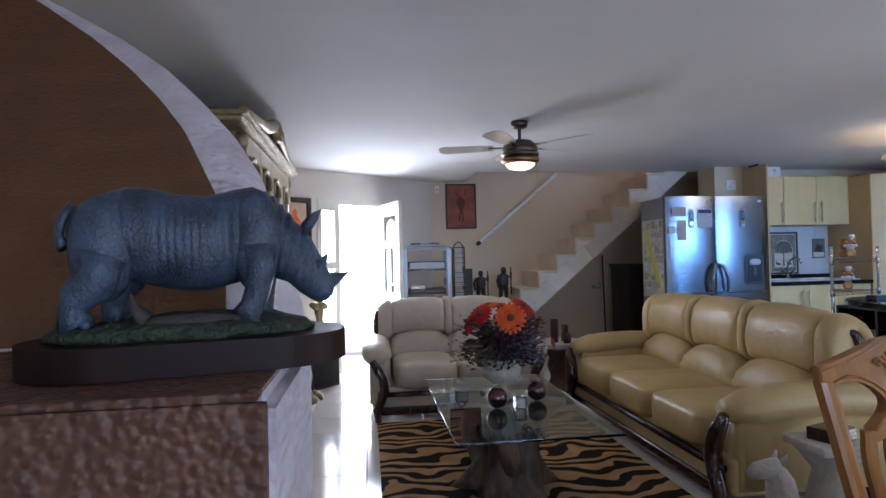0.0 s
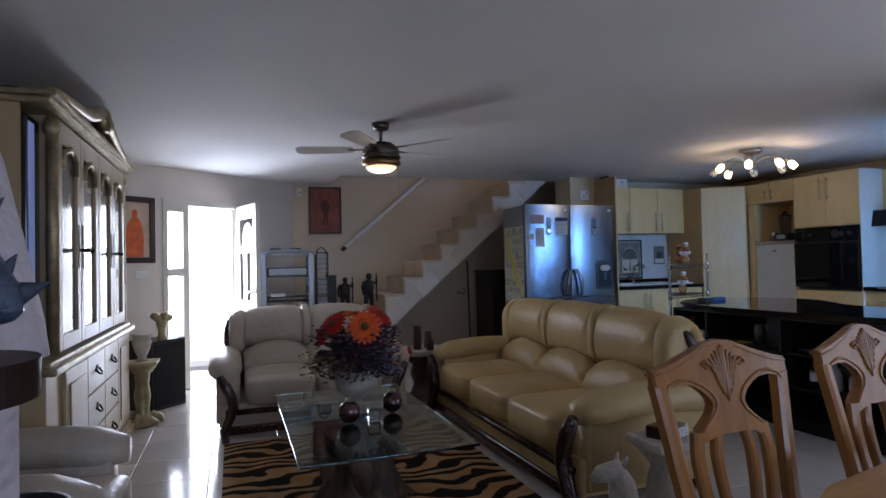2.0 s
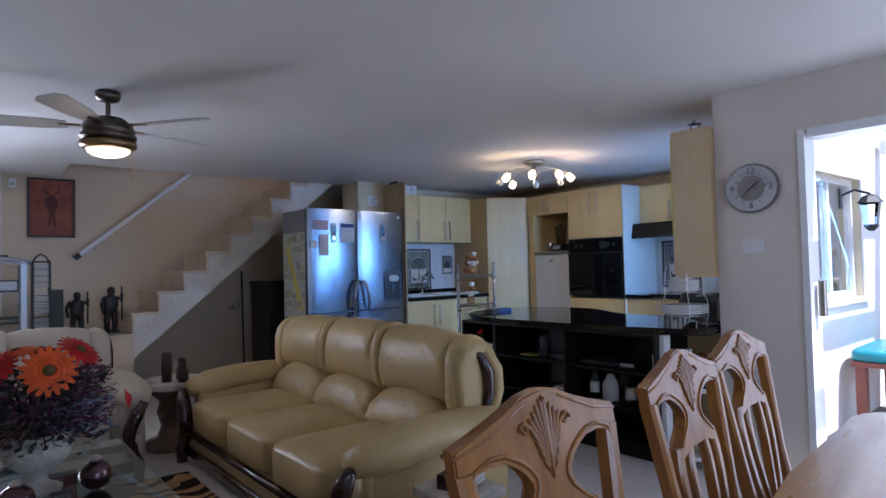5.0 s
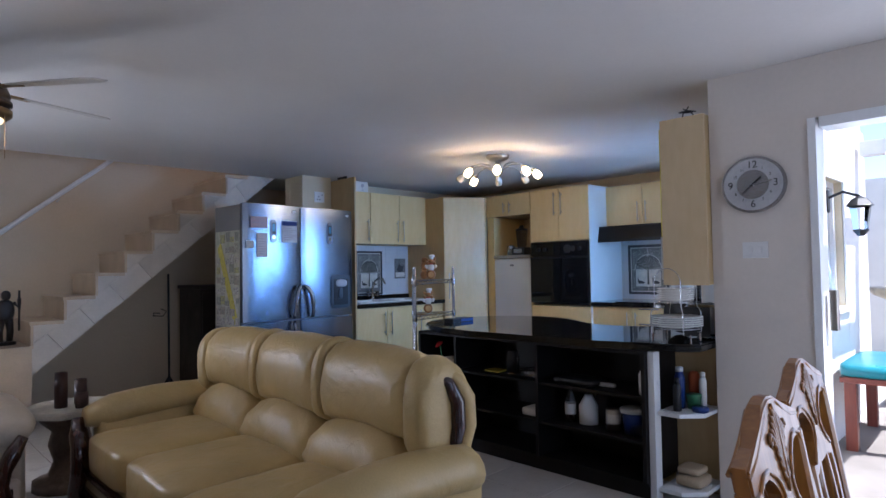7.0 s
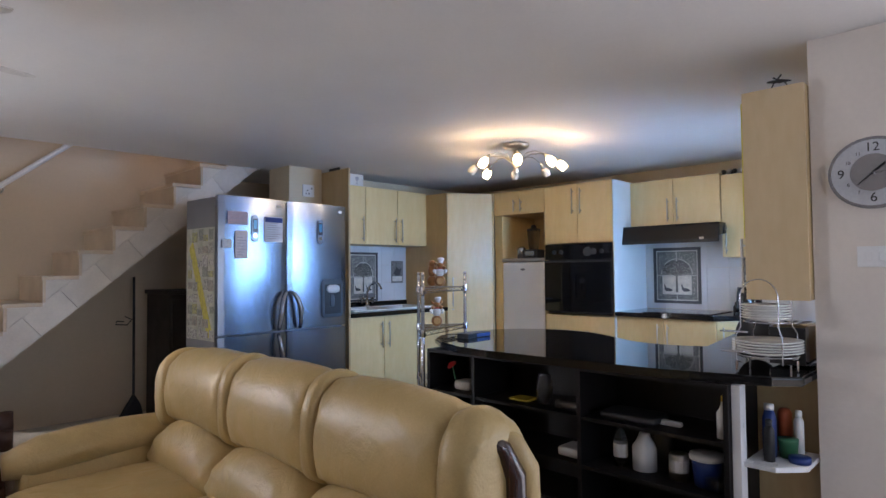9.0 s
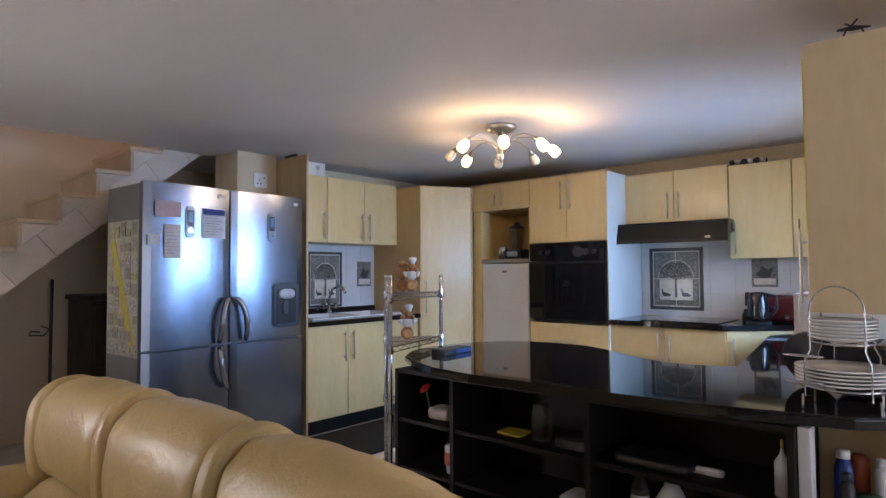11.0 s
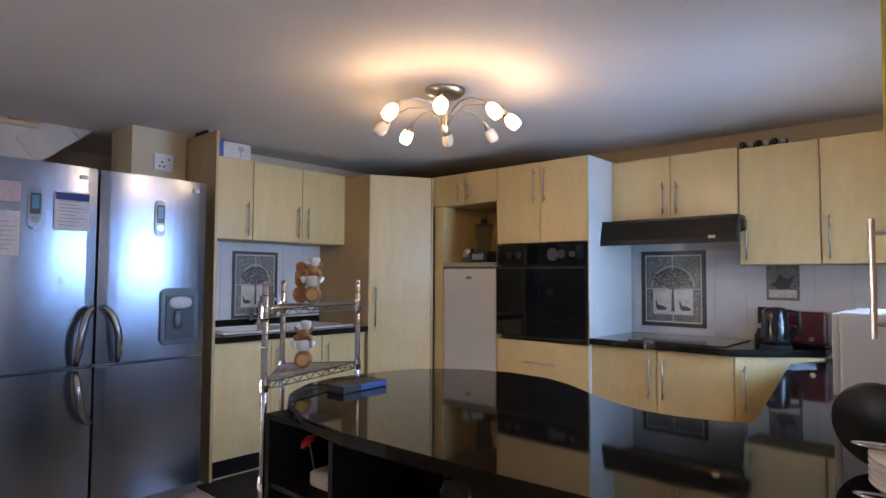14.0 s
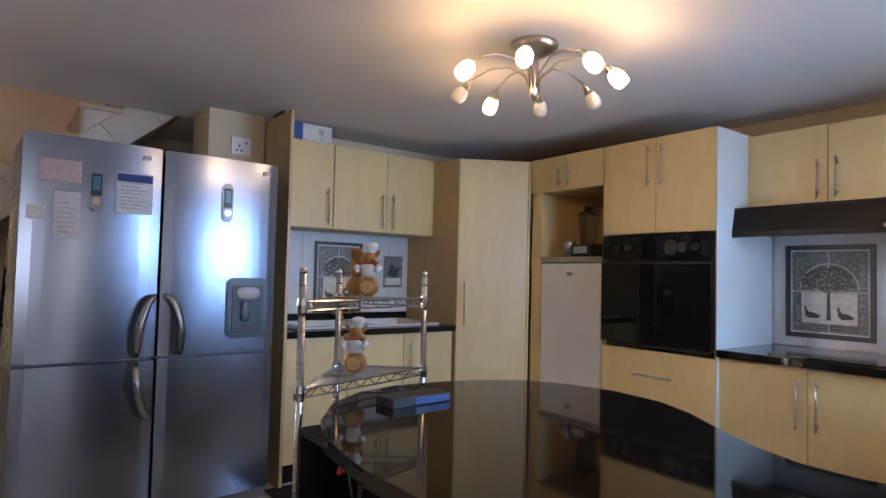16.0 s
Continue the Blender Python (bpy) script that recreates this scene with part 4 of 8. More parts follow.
note("calendar", 0.376, 1.555, 0.165, 0.20, (0.60, 0.64, 0.70), "white calendar with blue heading on the fridge", 8, (0.03, 0.06, 0.25))
rnd = random.Random(3)
cols = [(0.62, 0.60, 0.55), (0.52, 0.50, 0.42), (0.36, 0.38, 0.30), (0.64, 0.62, 0.60), (0.46, 0.40, 0.32), (0.55, 0.52, 0.20)]
clutter = thing("note_collage", (3.274, 6.181, 0), "side of the fridge covered with pinned notes", "notes", 3)
part("backing_sheet", solid(-0.001, 0.0, 0.80, 0.002, 0.44, 1.66), surf("collage_sheet", (0.56, 0.54, 0.46), 0.75, var=0.25, scale=14, dark=(0.34, 0.36, 0.28)), clutter)
part("yellow_strip", mesh((prism, [(0.02, 0.84), (0.10, 0.82), (0.40, 1.50), (0.34, 1.56)], -0.0025, -0.001, "x")), surf("yellow_paper", (0.62, 0.54, 0.10), 0.7, var=0.15, scale=30), clutter, "yellow paper strip")
n = 0
for i in range(5):
    for j in range(9):
        yy, zz = 0.004 + i * 0.084 + rnd.uniform(-0.004, 0.012), 0.81 + j * 0.093 + rnd.uniform(-0.01, 0.012)
        if abs((zz - 0.85) - 1.9 * yy) < 0.13 and n % 5:
            n += 1
            continue
        part("note", solid(-0.0055 - 0.00004 * n, yy, zz, -0.003, yy + rnd.uniform(0.05, 0.09), zz + rnd.uniform(0.045, 0.088)), surf("side_note_%s" % "abcdef"[n % 6], cols[n % 6], 0.75, var=0.35, scale=60, dark=(0.2, 0.2, 0.2)), clutter)
        n += 1

# peninsula
isl = thing("peninsula_unit", (0, 0, 0), "black open shelf unit under the granite top", "shelf unit")
FX, BX = 3.97, 4.36
part("top_board", solid(FX, 2.78, 0.795, BX, 4.62, 0.815), BLACK_WOOD, isl)
part("bottom_board", solid(FX + 0.02, 2.78, 0.08, BX, 4.62, 0.10), BLACK_WOOD, isl)
part("plinth", solid(FX + 0.05, 2.78, 0.0, FX + 0.07, 4.60, 0.08), BLACK_WOOD, isl)
part("back_board", solid(BX - 0.012, 2.78, 0.10, BX, 4.62, 0.795), BLACK_WOOD, isl)
for y in (2.78, 3.50, 4.22, 4.60):
    part("divider", solid(FX, y, 0.10, BX - 0.012, y + 0.022, 0.795), BLACK_WOOD, isl)
for y0, y1 in ((2.802, 3.50), (3.522, 4.22), (4.242, 4.60)):
    for z in (0.30, 0.545):
        part("shelf", solid(FX + 0.01, y0, z, BX - 0.012, y1, z + 0.018), BLACK_WOOD, isl)
inner = thing("peninsula_cupboard", (0, 0, 0), "birch cupboards facing the kitchen under the granite", "cupboard")
part("carcass", mesh((prism, [(BX + 0.002, 2.80), (4.72, 3.16), (4.70, 3.55), (4.90, 3.95), (5.0, 4.2), (4.86, 4.50), (4.60, 4.60), (BX + 0.002, 4.60)], 0.0, 0.815)), BIRCH, inner)
endsh = thing("end_shelf", (4.02, 2.515, 0), "white corner shelf with bottles at the counter end", "shelf")
part("post", solid(-0.02, 0.225, 0, 0.05, 0.262, 0.813, 0.003), WHITE, endsh)
for z in (0.06, 0.47):
    part("shelf", mesh((prism, [(0.0, 0.224), (0.0, 0.10), (0.10, 0.004), (0.33, 0.004), (0.33, 0.224)], z, z + 0.022, "z", 0.002)), WHITE, endsh)
part("back", solid(0.33, 0.004, 0, 0.34, 0.262, 0.813), BIRCH_DARK, endsh)
gran = thing("granite_top", (0, 0, 0), "glossy black granite counter with a wavy edge", "counter")
outline = [(4.10, 2.52), (4.02, 2.62), (3.92, 3.05), (3.89, 3.5), (3.875, 4.05), (3.90, 4.30), (4.0, 4.53), (4.12, 4.70), (4.28, 4.81), (4.46, 4.85), (4.66, 4.83), (4.85, 4.77), (5.0, 4.67), (5.10, 4.52), (5.145, 4.33),
           (5.125, 4.12), (5.05, 3.96), (4.93, 3.81), (4.82, 3.66), (4.765, 3.52), (4.77, 3.40), (4.79, 3.28), (4.835, 3.19), (4.86, 3.19), (6.42, 3.42), (6.72, 3.29), (7.06, 3.29), (7.06, 2.52)]
part("slab", mesh((prism, outline, 0.822, 0.862, "z", 0.010)), GRANITE, gran)
part("underlay", mesh((prism, [(x + (0.03 if x < 4.4 else -0.03), y + (0.02 if y < 3 else -0.03)) for x, y in outline[:20]] + [(4.73, 2.55)], 0.8165, 0.8212, "z")), BLACK_WOOD, gran, "black board under the slab")

# wall cupboard at the counter end
wc = thing("wall_cupboard", (4.205, 2.514, 0), "tall birch wall cupboard with a yellow edged side", "cupboard")
part("side_panel", solid(0, 0, 1.172, 0.018, 0.252, 2.118, 0.001), wooden("pale_tan_panel", (0.62, 0.48, 0.29), (0.56, 0.42, 0.24), 0.45, (3.2, 3.2, 1.1), 0.1), wc, "plain tan side panel")
part("body", solid(0.02, 0.0, 1.175, 0.62, 0.24, 2.115), BIRCH_DARK, wc)
part("edge_strip", solid(-0.001, 0.2525, 1.45, 0.010, 0.2565, 2.07), surf("yellow_edge_tape", (0.65, 0.52, 0.05), 0.5), wc, "peeling yellow edging")
for x in (0.02, 0.32):
    d = part("door", solid(x + 0.002, 0.242, 1.175, x + 0.298, 0.26, 2.115, 0.003), BIRCH, wc)
    part("handle", mesh((rod, (x + 0.05, 0.29, 1.2), (x + 0.05, 0.29, 1.45), 0.006, 8), (rod, (x + 0.05, 0.26, 1.23), (x + 0.05, 0.29, 1.23), 0.005, 6), (rod, (x + 0.05, 0.26, 1.42), (x + 0.05, 0.29, 1.42), 0.005, 6)), NICKEL, d, "satin nickel bar handle")

# ---- living room ----
rug = thing("zebra_rug", (0.93, 3.55, 0), "brown and black zebra striped rug under the table", "rug")
part("mat_body", solid(-0.80, -1.35, 0.001, 0.80, 1.20, 0.016, 0.006), RUG, rug)


def sofa(name, place, rz, n, width, skin, label, back_z=0.95, carved=True):
    """A leather sofa with a lobed back, rolled arms and carved dark wood: front towards -y, n seats."""
    s = thing(name, place, label, "sofa", rz)
    arm = 0.24
    inner = width - 2 * arm
    cw = inner / n
    x0 = -width / 2 + arm
    part("base", solid(-width / 2 + 0.06, 0.07, 0.07, width / 2 - 0.06, 0.88, 0.26, 0.03, 3), skin, s, "", True)
    if carved:
        part("front_rail", mesh((tube, [(-width / 2 + 0.10, 0.05, 0.205), (width / 2 - 0.10, 0.05, 0.205)], 0.022, 10), (box, -width / 2 + 0.1, 0.045, 0.04, width / 2 - 0.1, 0.075, 0.105, 0.01)), MAHOGANY, s, "polished dark wood front rail", True)
    for k in range(n):
        c = x0 + cw * (k + 0.5)
        bm = mesh((puff, (c, 0.36, 0.335), (cw + 0.004, 0.68, 0.21), 0.35, 0.30, 28, 14))
        for v in bm.verts:  # soft crown and drooping front edge
            q = (v.co.x - c) / cw
            if v.co.z > 0.36:
                v.co.z += 0.018 * (1 - 4 * q * q)
            if v.co.y < 0.06:
                v.co.z -= 0.006 * math.cos(q * 40)
        part("seat_cushion", bm, skin, s, "", True)
        # lumbar pad, arched above
        part("back_pad", mesh((stuffed, c - cw / 2 - 0.004, c + cw / 2 + 0.004, [(0.63, 0.38), (0.590, 0.44), (0.592, 0.51), (0.625, 0.59), (0.69, 0.645), (0.77, 0.655), (0.86, 0.61), (0.86, 0.40)], 0.045, 0.085, 0.0, 0.0034)), skin, s, "", True)
    # upper back: wide lobes, narrow welts between them, and puffed ends
    top = back_z

    def bow_of(x):
        return 0.045 * abs(x / (width / 2)) ** 2.6
    roll = [(0.715, 0.595), (0.668, 0.65), (0.662, top - 0.17), (0.685, top - 0.075), (0.735, top - 0.018), (0.81, top), (0.89, top - 0.03), (0.945, top - 0.12), (0.955, 0.57), (0.84, 0.55)]
    spans = []
    for k in range(n):
        a, b = x0 + cw * k, x0 + cw * (k + 1)
        spans.append((a + (0.035 if k else 0.0), b - (0.035 if k < n - 1 else 0.0), 0.042, 0.035, 0))
        if k < n - 1:
            spans.append((b - 0.036, b + 0.036, 0.030, 0.0, 0))
    spans += [(-inner / 2 - 0.115, -inner / 2 + 0.012, 0.050, 0.0, -1), (inner / 2 - 0.012, inner / 2 + 0.115, 0.050, 0.0, 1)]
    for a, b, plump, scallop, gather in spans:
        bm = mesh((stuffed, a, b, [(y, z - (0.04 if gather and z < 0.66 else 0.0)) for y, z in roll], plump, 0.012 if scallop else 0.004, scallop, 0.0024, 22 if scallop else 14, 5, 4.0 if scallop else 2.6, gather))
        for v in bm.verts:
            f = max(0.0, min(1.0, (v.co.z - 0.60) / (top - 0.60)))
            v.co.z -= bow_of(v.co.x) * f
            if gather:
                v.co.z -= 0.035 * f * max(0.0, (abs(v.co.x) - inner / 2) / 0.115) ** 2
        part("back_lobe", bm, skin, s, "", True)
    part("back_panel", mesh((prism, [(-inner / 2 - 0.06, 0.10), (inner / 2 + 0.06, 0.10), (inner / 2 + 0.06, 0.62), (inner / 2 + 0.03, 0.74), (inner / 2 - 0.08, top - 0.14), (-inner / 2 + 0.08, top - 0.14), (-inner / 2 - 0.03, 0.74), (-inner / 2 - 0.06, 0.62)], 0.86, 0.965, "y", 0.02)), skin, s, "", True)
    for sg in (-1, 1):
        cx = sg * (width / 2 - arm / 2)
        bm = bmesh.new()
        rings = []
        for k in range(13):
            q = k / 12
            y = 0.06 + 0.80 * q
            zz = 0.488 + 0.03 * math.sin(q * math.pi) + 0.02 * q
            r = 0.105 * (0.45 + 0.55 * min(1, q * 5 + 0.25)) if q < 0.2 else 0.105
            rings.append([(cx + sg * 0.02 + r * 1.15 * math.cos(a), y, zz + r * math.sin(a) * 0.85) for a in [2 * math.pi * i / 16 for i in range(16)]])
        ring_skin(bm, rings)
        part("arm_roll", bm, skin, s, "", True)
        part("arm_side", mesh((prism, [(0.10, 0.10), (0.90, 0.10), (0.92, 0.53), (0.12, 0.47)], cx - 0.085, cx + 0.085, "x", 0.02)), skin, s, "", True)
        # carved scroll on the arm's front
        pts = [(cx, 0.085, 0.58), (cx + sg * 0.055, 0.05, 0.55), (cx + sg * 0.06, 0.035, 0.48), (cx + sg * 0.015, 0.03, 0.40), (cx - sg * 0.02, 0.03, 0.33), (cx - sg * 0.035, 0.03, 0.25), (cx - sg * 0.01, 0.028, 0.17), (cx + sg * 0.03, 0.02, 0.09), (cx + sg * 0.02, 0.02, 0.0)]
        if carved:
            part("carved_scroll", mesh((tube, pts[2:], [0.03, 0.048, 0.046, 0.048, 0.045, 0.04, 0.035], 12, 0.8)), MAHOGANY, s, "carved dark wood scroll", True)
        # dark bow along the wing of the back
        ex = inner / 2 + 0.088
        bow = [(sg * (ex - 0.012), 0.765, top - 0.095), (sg * (ex + 0.022), 0.815, top - 0.135), (sg * (ex + 0.036), 0.85, top - 0.21), (sg * (ex + 0.036), 0.855, top - 0.31), (sg * (ex + 0.024), 0.832, top - 0.41), (sg * (ex + 0.0), 0.79, top - 0.50)]
        part("wing_trim", mesh((tube, bow, [0.014, 0.026, 0.031, 0.031, 0.027, 0.020], 10)), MAHOGANY, s, "dark bowed wood trim", True)
        part("wing_pad", mesh((tube, [(x - sg * 0.006, y + 0.052, z + 0.004) for x, y, z in bow], [0.018, 0.034, 0.042, 0.042, 0.038, 0.030], 12)), skin, s, "", True)
        part("foot", mesh((lathe, [(0.025, 0), (0.04, 0.03), (0.035, 0.07)], (cx, 0.86, 0), 12)), MAHOGANY, s)
    return s


sofa("three_seat_sofa", (1.75, 3.93, 0), -90, 3, 2.36, LEATHER, "cream leather three seat sofa with dark carved wood", 0.97)
sofa("loveseat", (0.80, 4.80, 0), 0, 2, 1.52, LEATHER_PALE, "cream leather two seat sofa with dark carved wood", 0.93)
ac = sofa("armchair", (-0.17, 2.83, 0), 90, 1, 0.84, LEATHER_PALE, "cream leather armchair in front of the wall unit", 0.86, False)

# coffee table
tb = thing("coffee_table", (0.82, 3.32, 0), "glass top coffee table on a driftwood trunk", "table")
gl = part("glass_top", solid(-0.385, -0.70, 0.468, 0.385, 0.70, 0.480, 0.004), GLASS, tb, "clear bevelled glass top")
bm = bmesh.new()
rings = []
for k in range(11):
    q = k / 10
    r = 0.25 - 0.09 * math.sin(q * math.pi) ** 0.8 - 0.02 * q
    rings.append([(r * (1 + 0.22 * math.sin(3 * a + 2.2 * q) + 0.12 * math.sin(7 * a - 3 * q) + 0.05 * math.sin(13 * a + 5 * q)) * math.cos(a), r * (1 + 0.22 * math.sin(3 * a + 2.2 * q) + 0.12 * math.sin(7 * a - 3 * q) + 0.05 * math.sin(13 * a + 5 * q)) * math.sin(a), 0.016 + 0.446 * q) for a in [2 * math.pi * i / 80 for i in range(80)]])
ring_skin(bm, rings)
part("trunk", bm, DRIFTWOOD, tb, "gnarled dark driftwood trunk", True)
for a0 in (0.4, 2.3, 4.4):
    part("root", mesh((tube, [(0.05 * math.cos(a0), 0.05 * math.sin(a0), 0.20), (0.17 * math.cos(a0 + 0.3), 0.17 * math.sin(a0 + 0.3), 0.17), (0.26 * math.cos(a0 + 0.1), 0.26 * math.sin(a0 + 0.1), 0.30), (0.22 * math.cos(a0), 0.22 * math.sin(a0), 0.45)], [0.07, 0.06, 0.05, 0.04], 10)), DRIFTWOOD, tb, "", True)

# vase of flowers
vase = thing("flower_urn", (0.82, 3.42, 0.48), "pale stoneware urn full of silk flowers", "vase")
part("urn", mesh((lathe, [(0.075, 0), (0.08, 0.015), (0.035, 0.04), (0.03, 0.06), (0.06, 0.085), (0.10, 0.12), (0.115, 0.165), (0.105, 0.19), (0.12, 0.205), (0.12, 0.22), (0.095, 0.222), (0.08, 0.17)])), STONEWARE, vase, "", True)
rnd = random.Random(11)


def petals(bm, c, n, r, up, lean, w, layers=2):
    """A daisy head: rings of petals about the direction up."""
    up = Vector(up).normalized()
    a = up.orthogonal().normalized()
    b = up.cross(a)
    for ly in range(layers):
        for k in range(n):
            t = 2 * math.pi * (k + 0.5 * ly) / n
            d = a * math.cos(t) + b * math.sin(t)
            s = up.cross(d)
            rr = r * (1 - 0.28 * ly)
            p0, p1, p2 = Vector(c) + d * r * 0.12 + up * 0.006 * ly, Vector(c) + d * rr * 0.6 + up * (lean * rr * 0.5 + 0.008 * ly), Vector(c) + d * rr + up * (lean * rr * 0.3 + 0.006 * ly)
            v = [bm.verts.new(p) for p in (p0 - s * w * 0.4, p0 + s * w * 0.4, p1 + s * w + up * 0.002, p2 + s * w * 0.35, p2 - s * w * 0.35, p1 - s * w + up * 0.002)]
            bm.faces.new(v[:3] + v[5:])
            bm.faces.new((v[5], v[2], v[3], v[4]))


ORANGE = surf("orange_petal", (0.75, 0.11, 0.02), 0.6, var=0.2, scale=30, spec=0.2)
RED = surf("red_petal", (0.50, 0.020, 0.018), 0.6, var=0.25, scale=30, spec=0.2)
PURPLE = surf("purple_petal", (0.21, 0.055, 0.11), 0.7, var=0.3, scale=40)
SILVER = surf("silver_blue_leaf", (0.30, 0.36, 0.50), 0.7, var=0.3, scale=40)
LEAFY = surf("dark_silk_leaf", (0.060, 0.062, 0.058), 0.6, var=0.35, scale=30)
STRAW = surf("dry_fern", (0.30, 0.22, 0.10), 0.8, var=0.3)
heads = [((0.02, -0.15, 0.46), 0.092, ORANGE, (0.0, -1, 0.35)), ((-0.12, -0.06, 0.47), 0.075, RED, (-0.6, -0.6, 0.7)), ((0.13, 0.0, 0.50), 0.085, RED, (0.5, -0.5, 0.8)),
         ((-0.17, -0.02, 0.42), 0.06, RED, (-0.9, -0.4, 0.3)), ((0.02, 0.08, 0.50), 0.08, RED, (0, 0.2, 1)), ((0.29, -0.02, 0.30), 0.045, RED, (1, -0.3, 0.2)), ((-0.06, 0.02, 0.51), 0.07, ORANGE, (-0.2, -0.2, 1))]
for c, r, mt, up in heads:
    bm = bmesh.new()
    petals(bm, c, 18, r, up, 0.35, r * 0.17, 3)
    h = part("flower_head", bm, mt, vase)
    part("flower_eye", mesh((puff, (Vector(c) + Vector(up).normalized() * 0.012), (r * 0.5, r * 0.5, r * 0.5), 1, 1, 10, 8)), surf("flower_eye", (0.10, 0.06, 0.01), 0.8), h)
for nm, mt, cnt, zr, rr, sz in (("dark_foliage", LEAFY, 700, (0.18, 0.44), 0.20, 0.034), ("purple_spray", PURPLE, 700, (0.22, 0.46), 0.25, 0.019), ("silver_spray", SILVER, 260, (0.20, 0.36), 0.25, 0.016), ("dry_fern", STRAW, 170, (0.20, 0.32), 0.29, 0.016)):
    bm = bmesh.new()
    for k in range(cnt):
        a = rnd.uniform(0, 2 * math.pi)
        if nm == "silver_spray":
            a = rnd.gauss(-0.5, 0.5)
        if nm == "dry_fern":
            a = rnd.gauss(3.6, 0.5)
        if nm == "purple_spray":
            a = rnd.gauss(-0.2, 1.3)
        r = rr * rnd.uniform(0.35, 1.0)
        c = Vector((r * math.cos(a), r * math.sin(a), rnd.uniform(*zr)))
        d = Vector((math.cos(a), math.sin(a), rnd.uniform(-0.3, 0.8))).normalized()
        s = d.cross(Vector((rnd.uniform(-1, 1), rnd.uniform(-1, 1), 1))).normalized() * sz * 0.4
        vs = [bm.verts.new(p) for p in (c, c + d * sz * 0.6 + s, c + d * sz * 1.3, c + d * sz * 0.6 - s)]
        bm.faces.new(vs)
        if k % 4 == 0:
            tube(bm, [(0.02 * math.cos(a), 0.02 * math.sin(a), 0.18), c * 0.6 + Vector((0, 0, 0.12)), c], 0.0022, 4)
    tagged(part(nm, bm, mt, vase), kind="stuff")

BALL = surf("mottled_red_glass", (0.16, 0.07, 0.07), 0.10, 0.75, var=0.5, scale=30, bump=0.0, dark=(0.035, 0.02, 0.022), coat=0.6)
for bx, by in ((0.74, 3.18), (0.99, 3.30)):
    bl = thing("glass_ball", (bx, by, 0.48), "dark red mottled glass ball on the table", "ornament", 0, "glass balls")
    part("ball", mesh((puff, (0, 0, 0.057), (0.11, 0.11, 0.11), 1, 1, 24, 16)), BALL, bl, "", True)
    part("collar", mesh((lathe, [(0.018, 0), (0.022, 0.008), (0.012, 0.018)], (0, 0, 0.108), 12)), NICKEL, bl)
cup = thing("candle_glass", (0.86, 3.16, 0.48), "small square clear glass candle holder", "candle holder")
part("glass", mesh((box, -0.03, -0.03, 0, 0.03, 0.03, 0.06, 0.006)), clear("small_glass", (0.9, 0.95, 1.0)), cup)

# wall unit with glazed doors
wu = thing("wall_unit", (WEST + 0.01, 0, 0), "ivory and gilt wall unit with tall glazed doors", "cabinet")
D = 0.56
part("lower_carcass", solid(0, 3.30, 0.10, D, 5.42, 0.80, 0.004), IVORY, wu)
part("base_moulding", mesh((box, 0, 3.27, 0.0, D + 0.04, 5.46, 0.07, 0.012), (box, 0, 3.285, 0.07, D + 0.02, 5.44, 0.10, 0.01)), IVORY, wu)
part("waist_moulding", mesh((box, 0, 3.27, 0.80, D + 0.05, 5.47, 0.835, 0.014), (box, 0, 3.29, 0.835, D + 0.02, 5.44, 0.86, 0.008)), GILT, wu, "gilded waist moulding")
part("upper_carcass", mesh((box, 0, 3.55, 0.86, D - 0.04, 5.40, 2.02), (box, 0, 3.31, 0.86, 0.10, 3.55, 2.02), (box, 0.10, 3.31, 0.86, D - 0.10, 3.34, 2.02)), IVORY, wu)
part("cornice", mesh((box, 0, 3.28, 2.02, D + 0.03, 5.45, 2.05, 0.01), (box, 0, 3.26, 2.05, D + 0.06, 5.48, 2.075, 0.01)), GILT, wu, "gilded cornice")
crest = [(3.32, 2.076), (3.5, 2.10), (3.75, 2.12), (4.05, 2.15), (4.37, 2.235), (4.65, 2.20), (4.9, 2.13), (5.15, 2.10), (5.46, 2.085)]
part("crest", mesh((tube, [(D + 0.02, y, z) for y, z in crest], [0.03, 0.03, 0.035, 0.04, 0.05, 0.04, 0.035, 0.03, 0.03], 10), (prism, [(3.32, 2.076)] + [(y, z - 0.01) for y, z in crest] + [(5.46, 2.076)], D - 0.06, D - 0.02, "x")), GILT, wu, "scrolled gilt crest", True)
part("crest_shell", mesh((puff, (D + 0.04, 4.40, 2.20), (0.08, 0.16, 0.16), 0.9, 0.9, 14, 10), *[(tube, [(D + 0.07, 4.40, 2.14), (D + 0.075, 4.40 + 0.05 * s, 2.19), (D + 0.05, 4.40 + 0.10 * s, 2.24)], 0.012, 6) for s in (-1, -0.5, 0, 0.5, 1)]), GILT, wu, "carved shell", True)
